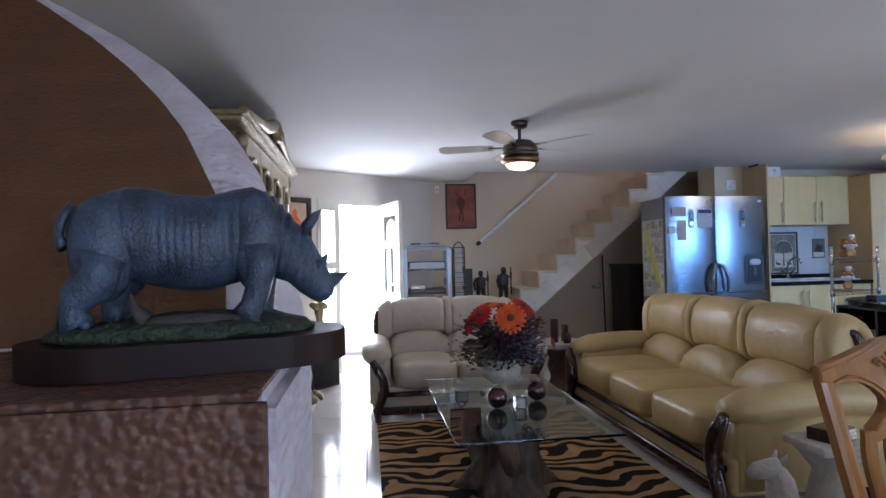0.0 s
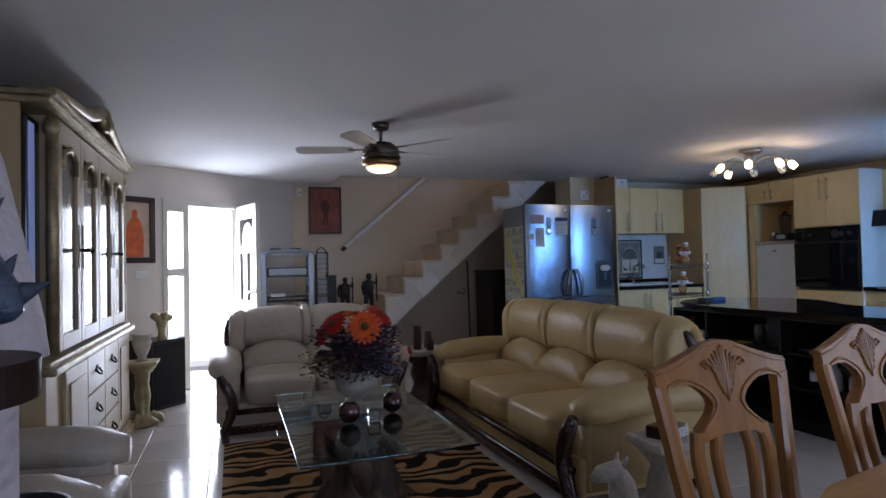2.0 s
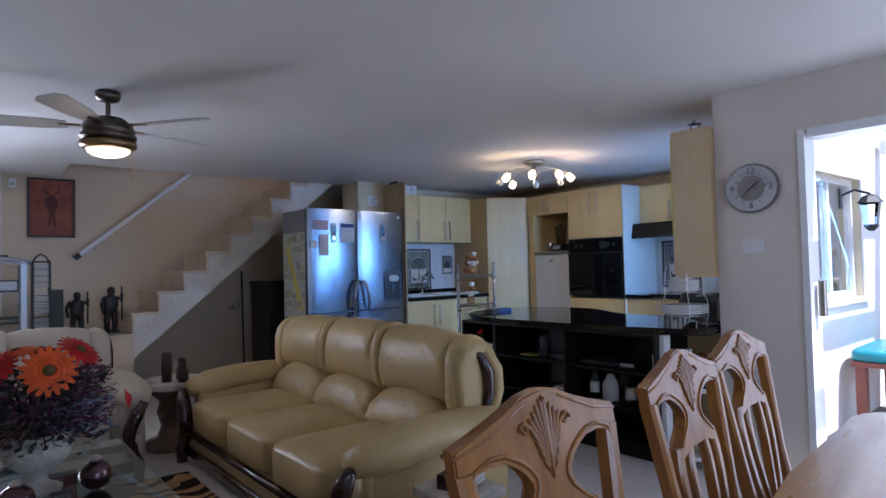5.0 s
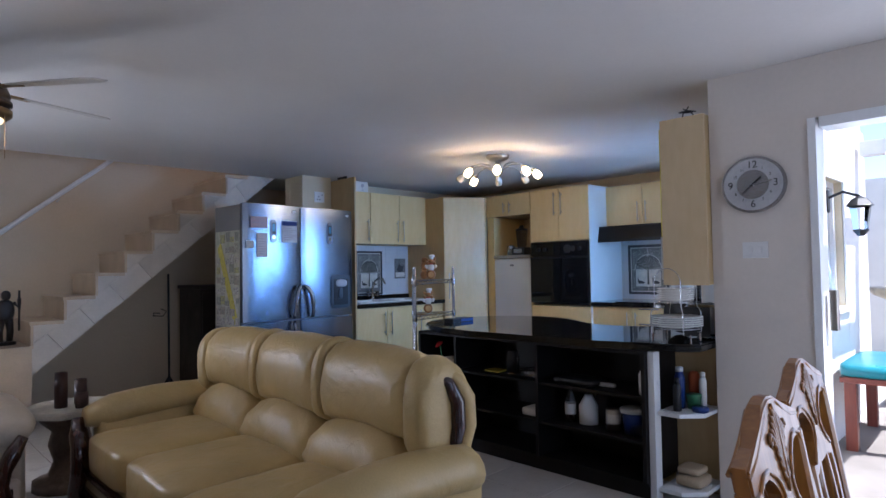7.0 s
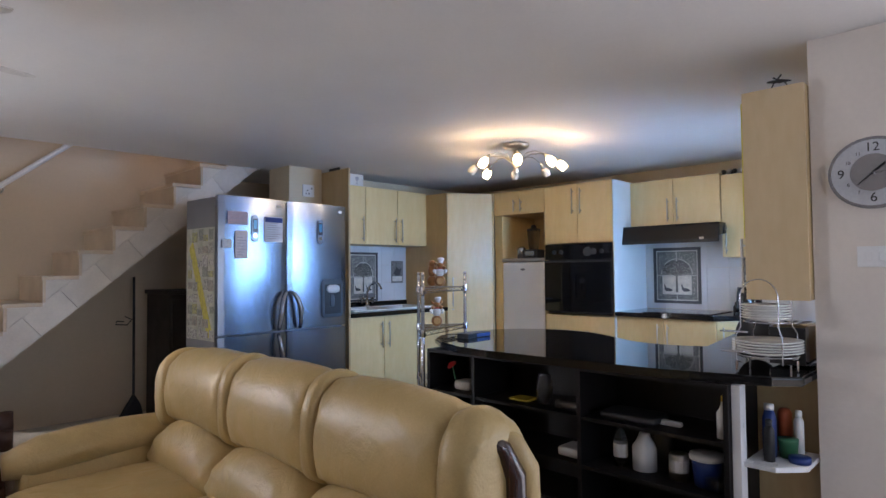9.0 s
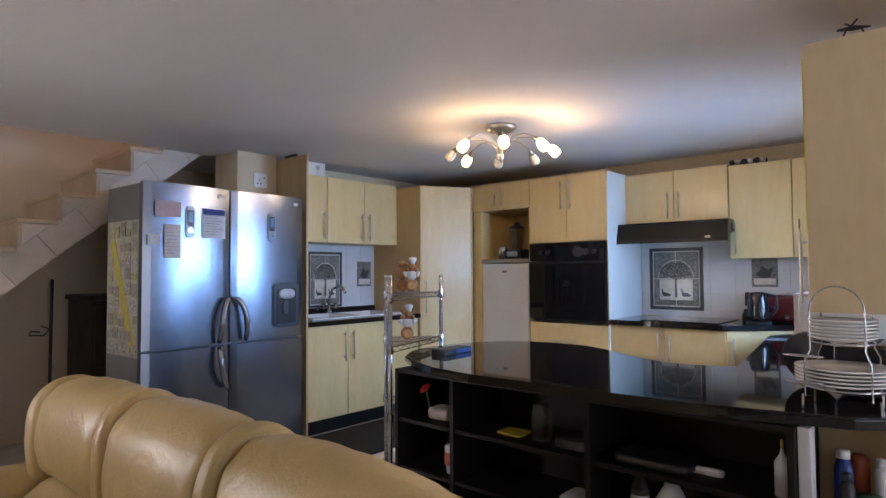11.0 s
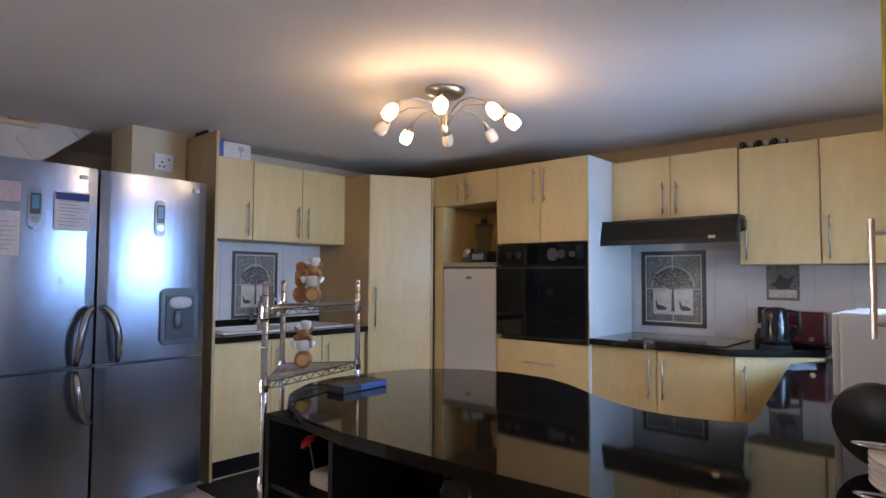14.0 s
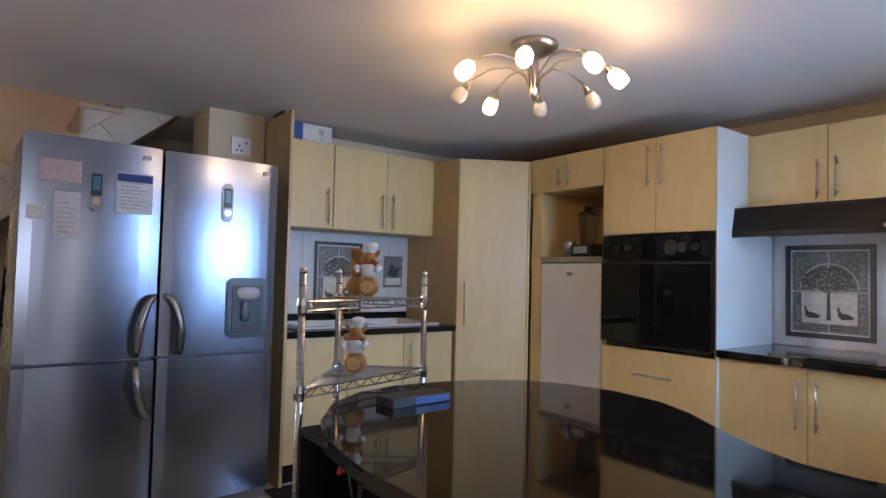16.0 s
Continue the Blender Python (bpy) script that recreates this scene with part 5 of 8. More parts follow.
for k in range(4):
    y0 = 3.56 + k * 0.46
    y1 = y0 + 0.45
    dr = part("door", mesh((box, D - 0.038, y0, 0.875, D - 0.01, y0 + 0.075, 2.01, 0.004), (box, D - 0.038, y1 - 0.075, 0.875, D - 0.01, y1, 2.01, 0.004), (box, D - 0.038, y0 + 0.075, 0.875, D - 0.01, y1 - 0.075, 0.95), (box, D - 0.038, y0 + 0.075, 1.90, D - 0.01, y1 - 0.075, 2.01)), IVORY, wu)
    part("glass_panel", solid(D - 0.030, y0 + 0.075, 0.95, D - 0.024, y1 - 0.075, 1.90), CREAM_PANE, dr, "opaque cream gloss panel in place of glass")
    part("arch", mesh((tube, [(D - 0.012, y0 + 0.08, 1.78), (D - 0.01, y0 + 0.10, 1.86), (D - 0.008, (y0 + y1) / 2, 1.90), (D - 0.01, y1 - 0.10, 1.86), (D - 0.012, y1 - 0.08, 1.78)], 0.016, 8)), GILT, dr, "gilt arched moulding", True)
    hy = y1 - 0.04 if k % 2 == 0 else y0 + 0.04
    part("handle", mesh((box, D - 0.010, hy - 0.012, 1.28, D - 0.006, hy + 0.012, 1.52), (rod, (D - 0.006, hy, 1.38), (D + 0.03, hy, 1.38), 0.009), (puff, (D + 0.035, hy, 1.38), (0.028, 0.028, 0.028), 1, 1, 8, 6)), surf("dark_bronze", (0.05, 0.04, 0.03), 0.4, 0.8), dr, "dark bronze pull")
    lo = part("cupboard_door", mesh((box, D, y0, 0.13, D + 0.018, y1, 0.78, 0.004), (box, D + 0.018, y0 + 0.06, 0.20, D + 0.026, y1 - 0.06, 0.71, 0.004)), IVORY, wu) if k in (0, 3) else None
    if lo is None:
        for j in range(3):
            df = part("drawer", mesh((box, D, y0, 0.13 + j * 0.22, D + 0.018, y1, 0.34 + j * 0.22, 0.004)), IVORY, wu)
            cy, cz = (y0 + y1) / 2, 0.235 + j * 0.22
            part("pull", mesh((tube, [(D + 0.02, cy - 0.05, cz + 0.01), (D + 0.04, cy - 0.03, cz - 0.015), (D + 0.045, cy, cz - 0.02), (D + 0.04, cy + 0.03, cz - 0.015), (D + 0.02, cy + 0.05, cz + 0.01)], 0.006, 6), (puff, (D + 0.02, cy, cz + 0.012), (0.012, 0.05, 0.05), 0.8, 0.8, 8, 6)), surf("dark_bronze", (0.05, 0.04, 0.03), 0.4, 0.8), df, "dark bronze drop pull")
for y in (3.54, 5.42):
    part("pilaster", mesh((rod, (D - 0.03, y, 0.87), (D - 0.03, y, 2.01), 0.028, 12), (puff, (D - 0.03, y, 1.96), (0.08, 0.08, 0.09), 0.8, 0.8, 10, 8)), GILT, wu, "gilt half column", True)
tv = thing("television", (WEST + 0.44, 3.345, 0.862), "flat black television with a blue lit screen", "television")
part("bezel", solid(0, 0, 0.05, 0.05, 0.19, 1.12, 0.006), BLACK, tv)
part("screen", solid(0.05, 0.02, 0.09, 0.053, 0.10, 1.09), glow("blue_screen", (0.02, 0.09, 0.35), 0.35), tv, "blue screen")
part("foot", solid(-0.05, 0.03, 0, 0.06, 0.16, 0.05, 0.005), BLACK_MATT, tv)
hat = thing("dark_carving", (WEST + 0.40, 3.55, 2.076), "dark flat carving lying on the wall unit", "ornament")
part("body", mesh((puff, (0, 0.05, 0.03), (0.16, 0.42, 0.05), 0.7, 0.8, 16, 8)), BLACK_MATT, hat, "", True)

# fireplace with a domed chimney
fp = thing("fireplace", (0, 0, 0), "domed fireplace in rough brown and pale plaster", "fireplace", kind="structure")
LEVEL = [1.150, 1.20, 1.30, 1.39, 1.45, 1.55, 1.65, 1.75, 1.85, 1.99, 2.08, 2.12]
FRONT_Y = [1.03, 1.05, 1.12, 1.20, 1.28, 1.40, 1.52, 1.62, 1.70, 1.80, 1.85, 1.88]
FRONT_X = [-0.13, -0.14, -0.155, -0.187, -0.229, -0.297, -0.385, -0.485, -0.60, -0.79, -0.97, -1.11]
SIDE_Y = [1.19, 1.20, 1.22, 1.29, 1.35, 1.46, 1.55, 1.63, 1.71, 1.83, 1.88, 1.90]
SIDE_X = [-0.034, -0.043, -0.069, -0.108, -0.137, -0.208, -0.298, -0.40, -0.53, -0.75, -0.94, -1.09]


def at_level(z, values):
    return float(np.interp(z, LEVEL, values))


rings, strip = [], []
for k in range(41):
    z = 1.150 + 0.97 * k / 40
    fx, fy, sx, sy = (at_level(z, v) for v in (FRONT_X, FRONT_Y, SIDE_X, SIDE_Y))
    back = 2.06 - 0.10 * k / 40
    turn_in = [(fx + (sx - fx) * math.sin(a), sy - (sy - fy) * math.cos(a), z) for a in [math.pi / 2 * q / 8 for q in range(9)]]
    rings.append([(-1.149, fy, z)] + turn_in + [(-0.55 * 0.35 + 0.65 * min(sx, -0.35) - 0.2, back, z), (-1.149, back + 0.02, z)])
    strip.append([(-1.148, fy - 0.005, z), (fx, fy - 0.005, z), (fx, fy + 0.001, z), (-1.148, fy + 0.001, z)])
part("dome", mesh((ring_skin, rings)), PLASTER_PALE, fp, "rough pale plaster hood", True)
part("brown_face", mesh((ring_skin, strip)), PLASTER_BROWN, fp, "brown painted plaster face")
part("hearth_block", mesh((prism, [(-1.149, 0.642), (-0.006, 0.642), (-0.006, 0.965), (-0.09, 1.25), (-0.35, 1.90), (-1.149, 2.05)], 0, 1.156, "z", 0.014)), PLASTER_BLOCK, fp, "pale rough block below the ledge")
part("brown_top", solid(-1.149, 0.633, 1.150, -0.020, 0.98, 1.1582, 0.003), PLASTER_BROWN_LIT, fp, "brown plaster under the plinth")
part("brown_panel", solid(-1.149, 0.632, 0, -0.012, 0.641, 1.150, 0.004), PLASTER_BROWN_LIT, fp, "brown plaster front")
ledge = thing("wooden_plinth", (0, 0, 0), "dark polished wooden plinth with rounded ends", "plinth")
part("board", mesh((prism, arc(-0.038, 0.8075, 0.088, -90, 90, 40) + arc(-0.202, 0.8075, 0.088, 90, 270, 40), 1.159, 1.192, "z", 0.010)), surf("plinth_wood", (0.020, 0.0068, 0.005), 0.45, 0, 0.2, 2.2, 0.03, 9.0, (2, 14, 14), dark=(0.016, 0.006, 0.004), spec=0.2), ledge)

# rhinoceros ornament
rh = thing("rhino_statue", (-0.165, 0.90, 1.194), "blue grey resin rhinoceros standing on mossy ground", "statue")
bm = bmesh.new()
# spine stations: x, top, belly, half width
BODY = ((-0.154, 0.121, 0.094, 0.013), (-0.1415, 0.134, 0.070, 0.032), (-0.114, 0.146, 0.054, 0.046), (-0.081, 0.155, 0.050, 0.053), (-0.049, 0.154, 0.044, 0.056), (-0.007, 0.147, 0.037, 0.058), (0.030, 0.146, 0.036, 0.057),
        (0.062, 0.153, 0.042, 0.055), (0.095, 0.158, 0.049, 0.051), (0.122, 0.149, 0.049, 0.044), (0.146, 0.130, 0.043, 0.037), (0.164, 0.112, 0.030, 0.031), (0.183, 0.096, 0.020, 0.028), (0.1965, 0.076, 0.016, 0.024), (0.208, 0.058, 0.019, 0.020), (0.216, 0.047, 0.026, 0.012))
bx_, tops, bellies, wide = (list(v) for v in zip(*BODY))
rings = []
for k in range(125):
    x = bx_[0] + (bx_[-1] - bx_[0]) * k / 124
    tz, bz, hw = (float(np.interp(x, bx_, v)) for v in (tops, bellies, wide))
    ring = []
    for i in range(36):
        a = 2 * math.pi * i / 36
        side = abs(math.cos(a))
        out = 1.0 + 0.010 * math.sin(5 * a + 40 * x) * side
        if -0.035 < x < 0.032:  # ribs
            out += 0.040 * math.sin(x * 2 * math.pi / 0.0105) * max(0.0, math.cos(a * 1.0) ** 2 - 0.35) * (1 if math.sin(a) > -0.45 else 0)
        if 0.050 < x < 0.066 or -0.094 < x < -0.080:  # hollows behind shoulder and before the hip
            out -= 0.075 * math.sin(math.pi * ((x - 0.050) / 0.016 if x > 0 else (x + 0.094) / 0.014)) * side
        if 0.112 < x < 0.172:  # neck folds
            out += 0.085 * math.sin((x - 0.112 - 0.10 * math.sin(a) * 0.12) * 2 * math.pi / 0.0125) * (0.35 + 0.65 * side)
        ring.append((x, hw * math.copysign(side ** 0.85, math.cos(a)) * out, (tz + bz) / 2 + (tz - bz) / 2 * math.sin(a) * (out if math.sin(a) > 0 else 1.0)))
    rings.append(ring)
ring_skin(bm, rings)
# thighs and shoulders, then the legs
for x, z, sx, sz in ((-0.105, 0.085, 0.085, 0.115), (0.098, 0.092, 0.072, 0.120)):
    for sg in (-1, 1):
        puff(bm, (x, sg * 0.034, z), (sx, 0.052, sz), 0.95, 0.95, 24, 16)
for pts, rad in (([(-0.104, -0.040, 0.075), (-0.110, -0.044, 0.052), (-0.138, -0.043, 0.033), (-0.140, -0.043, 0.016), (-0.135, -0.044, 0.003)], [0.034, 0.027, 0.020, 0.019, 0.024]),
                 ([(-0.085, 0.036, 0.075), (-0.088, 0.038, 0.050), (-0.105, 0.038, 0.030), (-0.104, 0.038, 0.014), (-0.097, 0.038, 0.003)], [0.034, 0.026, 0.019, 0.019, 0.023]),
                 ([(0.100, -0.037, 0.085), (0.101, -0.040, 0.055), (0.098, -0.040, 0.034), (0.090, -0.040, 0.016), (0.082, -0.041, 0.003)], [0.030, 0.023, 0.018, 0.017, 0.022]),
                 ([(0.104, 0.036, 0.085), (0.112, 0.038, 0.055), (0.112, 0.038, 0.034), (0.110, 0.038, 0.016), (0.106, 0.038, 0.003)], [0.030, 0.022, 0.018, 0.017, 0.021])):
    tube(bm, pts, rad, 14)
    for q in (0.010, 0.0, -0.010):  # toes
        puff(bm, (pts[-1][0] + 0.012, pts[-1][1] + q, 0.006), (0.014, 0.011, 0.012), 0.9, 0.9, 8, 6)
tube(bm, [(0.206, 0, 0.040), (0.219, 0, 0.0445), (0.230, 0, 0.0475), (0.242, 0, 0.0525)], [0.013, 0.009, 0.005, 0.0008], 12)
tube(bm, [(0.199, 0, 0.062), (0.2045, 0, 0.070), (0.2105, 0, 0.078)], [0.008, 0.005, 0.0008], 10)
for sg in (-1, 1):
    tube(bm, [(0.170, sg * 0.017, 0.100), (0.178, sg * 0.023, 0.112), (0.187, sg * 0.024, 0.121), (0.197, sg * 0.022, 0.130)], [0.006, 0.011, 0.009, 0.0008], 10, 0.6)
    puff(bm, (0.192, sg * 0.0235, 0.061), (0.009, 0.007, 0.007), 1, 1, 10, 8)
    tube(bm, [(0.186, sg * 0.024, 0.066), (0.193, sg * 0.025, 0.067), (0.199, sg * 0.021, 0.063)], [0.001, 0.003, 0.001], 6)
    tube(bm, [(0.192, sg * 0.0225, 0.030), (0.203, sg * 0.019, 0.029), (0.214, sg * 0.010, 0.031)], [0.001, 0.003, 0.002], 6)
tube(bm, [(-0.146, -0.004, 0.132), (-0.160, -0.010, 0.118), (-0.163, -0.014, 0.100), (-0.155, -0.018, 0.088)], [0.009, 0.007, 0.006, 0.009], 8)
bmesh.ops.translate(bm, vec=(0, 0, 0.013), verts=bm.verts)
part("rhino", bm, RHINO, rh, "", True)
bm = mesh((puff, (0.0, 0.0, 0.004), (0.37, 0.17, 0.035), 0.8, 0.7, 40, 8))
for v in bm.verts:
    v.co.z = max(0.0, v.co.z + 0.005 * math.sin(v.co.x * 90) * math.cos(v.co.y * 70))
part("ground", bm, MOSS, rh, "green mossy base", True)
part("fallen_log", mesh((tube, [(-0.05, -0.05, 0.014), (0.02, -0.055, 0.015), (0.10, -0.05, 0.012)], [0.010, 0.012, 0.009], 10), (tube, [(-0.05, -0.05, 0.02), (-0.065, -0.05, 0.035), (-0.07, -0.048, 0.052)], [0.012, 0.007, 0.001], 8)), surf("grey_bark", (0.085, 0.07, 0.06), 0.8, bump=0.6, bscale=60, var=0.3, scale=20), rh, "grey fallen log", True)

turn = Matrix.Translation((-0.12, 0.8075, 0)) @ Matrix.Rotation(radians(12.3), 4, "Z") @ Matrix.Translation((0.12, -0.8075, 0))
rh.matrix_basis = pose(-0.126, 0.807, 1.192, 0, 0, 12.3) @ Matrix.Diagonal((0.755, 0.80, 0.98, 1))
ledge.matrix_basis = turn

# ceiling fan with a lit bowl, at rest
FAN_BRONZE = surf("dark_bronze_metal", (0.17, 0.14, 0.115), 0.36, 1.0, 0.15, 12, 0.02)
cf = thing("ceiling_fan", (1.25, 4.5, 0), "bronze ceiling fan with a lit glass bowl", "ceiling fan")
part("canopy", mesh((lathe, [(0.065, 2.309), (0.066, 2.285), (0.055, 2.262), (0.02, 2.252)])), FAN_BRONZE, cf, "", True)
part("rod", mesh((rod, (0, 0, 2.155), (0, 0, 2.256), 0.013, 12)), FAN_BRONZE, cf)
part("motor", mesh((lathe, [(0.03, 2.170), (0.085, 2.160), (0.122, 2.130), (0.136, 2.100), (0.138, 2.085), (0.130, 2.078), (0.130, 2.070), (0.143, 2.064), (0.145, 2.048), (0.135, 2.042), (0.130, 2.030)], (0, 0, 0), 32)), FAN_BRONZE, cf, "antique bronze motor", True)
part("collar", mesh((lathe, [(0.130, 2.030), (0.144, 2.024), (0.144, 2.000), (0.126, 1.986), (0.112, 1.984)], (0, 0, 0), 32)), BRASS, cf, "brass band above the bowl", True)
part("light_bowl", mesh((lathe, [(0.114, 1.986), (0.104, 1.968), (0.080, 1.952), (0.045, 1.943), (0.01, 1.940)], (0, 0, 0), 28)), WARM_FAN, cf, "lit frosted bowl", True)
part("pull_chain", mesh((rod, (0.105, -0.084, 2.0), (0.105, -0.084, 1.80), 0.0015, 6)), BRASS, cf)
BLADE = wooden("fan_blade", (0.62, 0.60, 0.57), (0.56, 0.53, 0.50), 0.4)
for k in range(5):
    a = 2 * math.pi * k / 5 + 0.35
    bl = part("blade", mesh((prism, [(0.20, -0.045), (0.30, -0.06), (0.58, -0.07), (0.62, -0.04), (0.62, 0.04), (0.58, 0.07), (0.30, 0.06), (0.20, 0.045)], -0.003, 0.003, "z")), BLADE, cf)
    bl.matrix_basis = Matrix.Translation((0, 0, 2.115)) @ Matrix.Rotation(a, 4, "Z") @ Matrix.Rotation(radians(11), 4, "X")
    part("blade_arm", mesh((box, 0.13, -0.018, 2.11, 0.24, 0.018, 2.118, 0.003)), BRASS, cf).matrix_basis = Matrix.Rotation(a, 4, "Z")
bulb_light("fan_bulb", (1.25, 4.5, 1.90), 1.2, (1.0, 0.75, 0.45), 0.06)

# kitchen ceiling light: eight arms, four lit
kl = thing("ceiling_light", (5.04, 4.70, 0), "nickel ceiling light with eight tulip shades", "ceiling light")
part("canopy", mesh((lathe, [(0.105, 2.309), (0.105, 2.292), (0.085, 2.272), (0.05, 2.26), (0.02, 2.255)], (0, 0, 0), 28)), NICKEL, kl, "", True)
part("stem", mesh((lathe, [(0.022, 2.27), (0.02, 2.20), (0.026, 2.18), (0.018, 2.16), (0.02, 2.09), (0.008, 2.06)], (0, 0, 0), 14)), NICKEL, kl, "", True)
for adeg, on in ((174, 1), (219, 1), (264, 1), (302, 1), (354, 0), (39, 0), (80, 1), (117, 0)):
    a = radians(adeg)
    R, zt = 0.30, 2.185
    ca, sa = math.cos(a), math.sin(a)
    part("arm", mesh((tube, [(0.015 * ca, 0.015 * sa, 2.11), (0.04 * ca, 0.04 * sa, 2.17), (0.11 * ca, 0.11 * sa, 2.222), (0.20 * ca, 0.20 * sa, 2.225), (R * ca, R * sa, zt)], 0.0042, 6)), NICKEL, kl, "", True)
    tl = Matrix.Translation((R * ca, R * sa, zt)) @ Matrix.Rotation(a, 4, "Z") @ Matrix.Rotation(radians(-42), 4, "Y")
    hd = part("holder", mesh((lathe, [(0.006, 0.010), (0.010, -0.004), (0.022, -0.046)], (0, 0, 0), 12)), NICKEL, kl, "", True)
    hd.matrix_basis = tl
    part("shade", mesh((lathe, [(0.019, -0.040), (0.029, -0.055), (0.034, -0.078), (0.033, -0.100), (0.028, -0.118), (0.020, -0.116), (0.010, -0.070)], (0, 0, 0), 16)), WARM_ON if on else OPAL, hd, "lit opal shade" if on else "unlit opal shade", True)
    if on:
        p = tl @ Vector((0, 0, -0.155))
        bulb_light("kitchen_bulb", (p.x + 5.04, p.y + 4.70, p.z), 0.95, (1.0, 0.70, 0.36), 0.03)

# dining chairs
# honey oak darkened, so the carving's shade is in the colour
CARVED = wooden("honey_oak_shaded", (0.33, 0.135, 0.026), (0.19, 0.070, 0.014), 0.32, (30, 30, 6), 0.25)


def chair(place, rz, label):
    """Carved honey oak dining chair; sits towards -y, its back at y = 0."""
    c = thing("dining_chair", place, label, "chair", rz, "dining chairs")

    def lean(z):
        return 0.10 * max(0.0, (z - 0.46)) / 0.55
    part("seat", solid(-0.24, -0.46, 0.43, 0.24, -0.01, 0.455, 0.01), HONEY, c)
    part("seat_pad", mesh((puff, (0, -0.235, 0.465), (0.45, 0.42, 0.07), 0.4, 0.35, 24, 8)), surf("cream_upholstery", (0.5, 0.42, 0.30), 0.85, bump=0.2, bscale=200), c, "cream padded seat", True)
    part("apron", mesh((box, -0.21, -0.44, 0.36, 0.21, -0.42, 0.43), (box, -0.22, -0.42, 0.36, -0.20, -0.04, 0.43), (box, 0.20, -0.42, 0.36, 0.22, -0.04, 0.43)), HONEY, c)
    for sg in (-1, 1):
        part("front_leg", mesh((tube, [(sg * 0.205, -0.425, 0.43), (sg * 0.225, -0.445, 0.32), (sg * 0.20, -0.42, 0.12), (sg * 0.205, -0.43, 0.0)], [0.030, 0.032, 0.018, 0.024], 10)), HONEY, c, "", True)
        pts = [(sg * 0.185, 0.06, 0.0), (sg * 0.185, 0.0, 0.25), (sg * 0.175, -0.01, 0.45), (sg * 0.182, lean(0.62), 0.62), (sg * 0.205, lean(0.80), 0.80), (sg * 0.2235, lean(0.936), 0.936)]
        bm = bmesh.new()
        rings = []
        for x, y, z in pts:
            w = 0.021
            rings.append([(x - w, y - 0.013, z), (x - w * 0.4, y - 0.019, z), (x + w * 0.4, y - 0.019, z), (x + w, y - 0.013, z), (x + w, y + 0.014, z), (x - w, y + 0.014, z)])
        ring_skin(bm, rings)
        part("back_post", bm, HONEY, c)
    # crest: a bowed rail with a raised centre, open shoulders below
    right = [(0.0, 1.039), (0.05, 1.033), (0.11, 1.010), (0.17, 0.988), (0.2435, 0.976), (0.2435, 0.935), (0.205, 0.925), (0.165, 0.938), (0.125, 0.935), (0.096, 0.922), (0.072, 0.905), (0.057, 0.886), (0.055, 0.870), (0.066, 0.850), (0.092, 0.830), (0.122, 0.808), (0.136, 0.782), (0.100, 0.782), (0.085, 0.796), (0.065, 0.796), (0.040, 0.796), (0.028, 0.802)]
    crest = right + [(-x, z) for x, z in right[:0:-1]]
    bm = mesh((prism, crest, -0.014, 0.014, "y", 0.004))
    for v in bm.verts:
        v.co.y += lean(v.co.z)
    part("crest_rail", bm, HONEY, c)
    # splat: a lyre of bars
    zs = [0.81, 0.75, 0.66, 0.555, 0.45]
    for half_w, xs in ((0.019, [-0.117, -0.127, -0.121, -0.098, -0.060]), (0.015, [-0.050, -0.062, -0.058, -0.040, -0.018]), (0.015, [0.050, 0.062, 0.058, 0.040, 0.018]), (0.019, [0.117, 0.127, 0.121, 0.098, 0.060])):
        bm = bmesh.new()
        rings = []
        for k in range(17):
            q = k / 4
            i0 = min(3, int(q))
            f = q - i0
            p = [xs[max(0, i0 - 1)], xs[i0], xs[i0 + 1], xs[min(4, i0 + 2)]]
            x = p[1] + 0.5 * f * (p[2] - p[0] + f * (2 * p[0] - 5 * p[1] + 4 * p[2] - p[3] + f * (3 * (p[1] - p[2]) + p[3] - p[0])))
            z = zs[i0] + (zs[i0 + 1] - zs[i0]) * f
            w, y = half_w * (1.0 - 0.15 * k / 16), lean(z)
            rings.append([(x - w, y - 0.008, z), (x - w * 0.6, y - 0.0138, z), (x + w * 0.6, y - 0.0138, z), (x + w, y - 0.008, z), (x + w, y + 0.008, z), (x + w * 0.6, y + 0.0138, z), (x - w * 0.6, y + 0.0138, z), (x - w, y + 0.008, z)])
        ring_skin(bm, rings)
        part("splat_bar", bm, HONEY, c)
    # raised beads along the openings and the top, then the carved acanthus
    for face in (-1, 1):
        for sg in (-1, 1):
            edge = [(0.203, 0.80), (0.208, 0.87), (0.212, 0.915)] + [(x, z + 0.009) for x, z in right[6:9]] + [(x - 0.010, z + 0.004) for x, z in right[9:16]]
            part("bead", mesh((tube, [(sg * x, lean(z) + face * 0.0145, z) for x, z in edge], 0.0045, 6)), HONEY, c, "", True)
            part("bead", mesh((tube, [(sg * x, lean(z) + face * 0.0135, z - 0.012) for x, z in right[1:5]], 0.0045, 6)), HONEY, c, "", True)
            # acanthus: ribs that fan out and curl over, lobes along the edge, a volute at the shoulder
            for k in range(5):
                top_z, spread = 1.022 - 0.009 * k, 0.006 + 0.0125 * k
                pts = [(0.001 + 0.001 * k, 0.880 + 0.003 * k), (0.003 + 0.0035 * k, 0.915), (0.005 + 0.0060 * k, 0.950), (spread * 0.85, 0.985 - 0.002 * k), (spread, top_z - 0.006), (spread + 0.006, top_z - 0.001 * k)]
                part("carved_leaf", mesh((tube, [(sg * x, lean(z) + face * 0.0145, z) for x, z in pts], [0.002, 0.0042, 0.0052, 0.0060, 0.0052, 0.0022], 7)), CARVED, c, "", True)
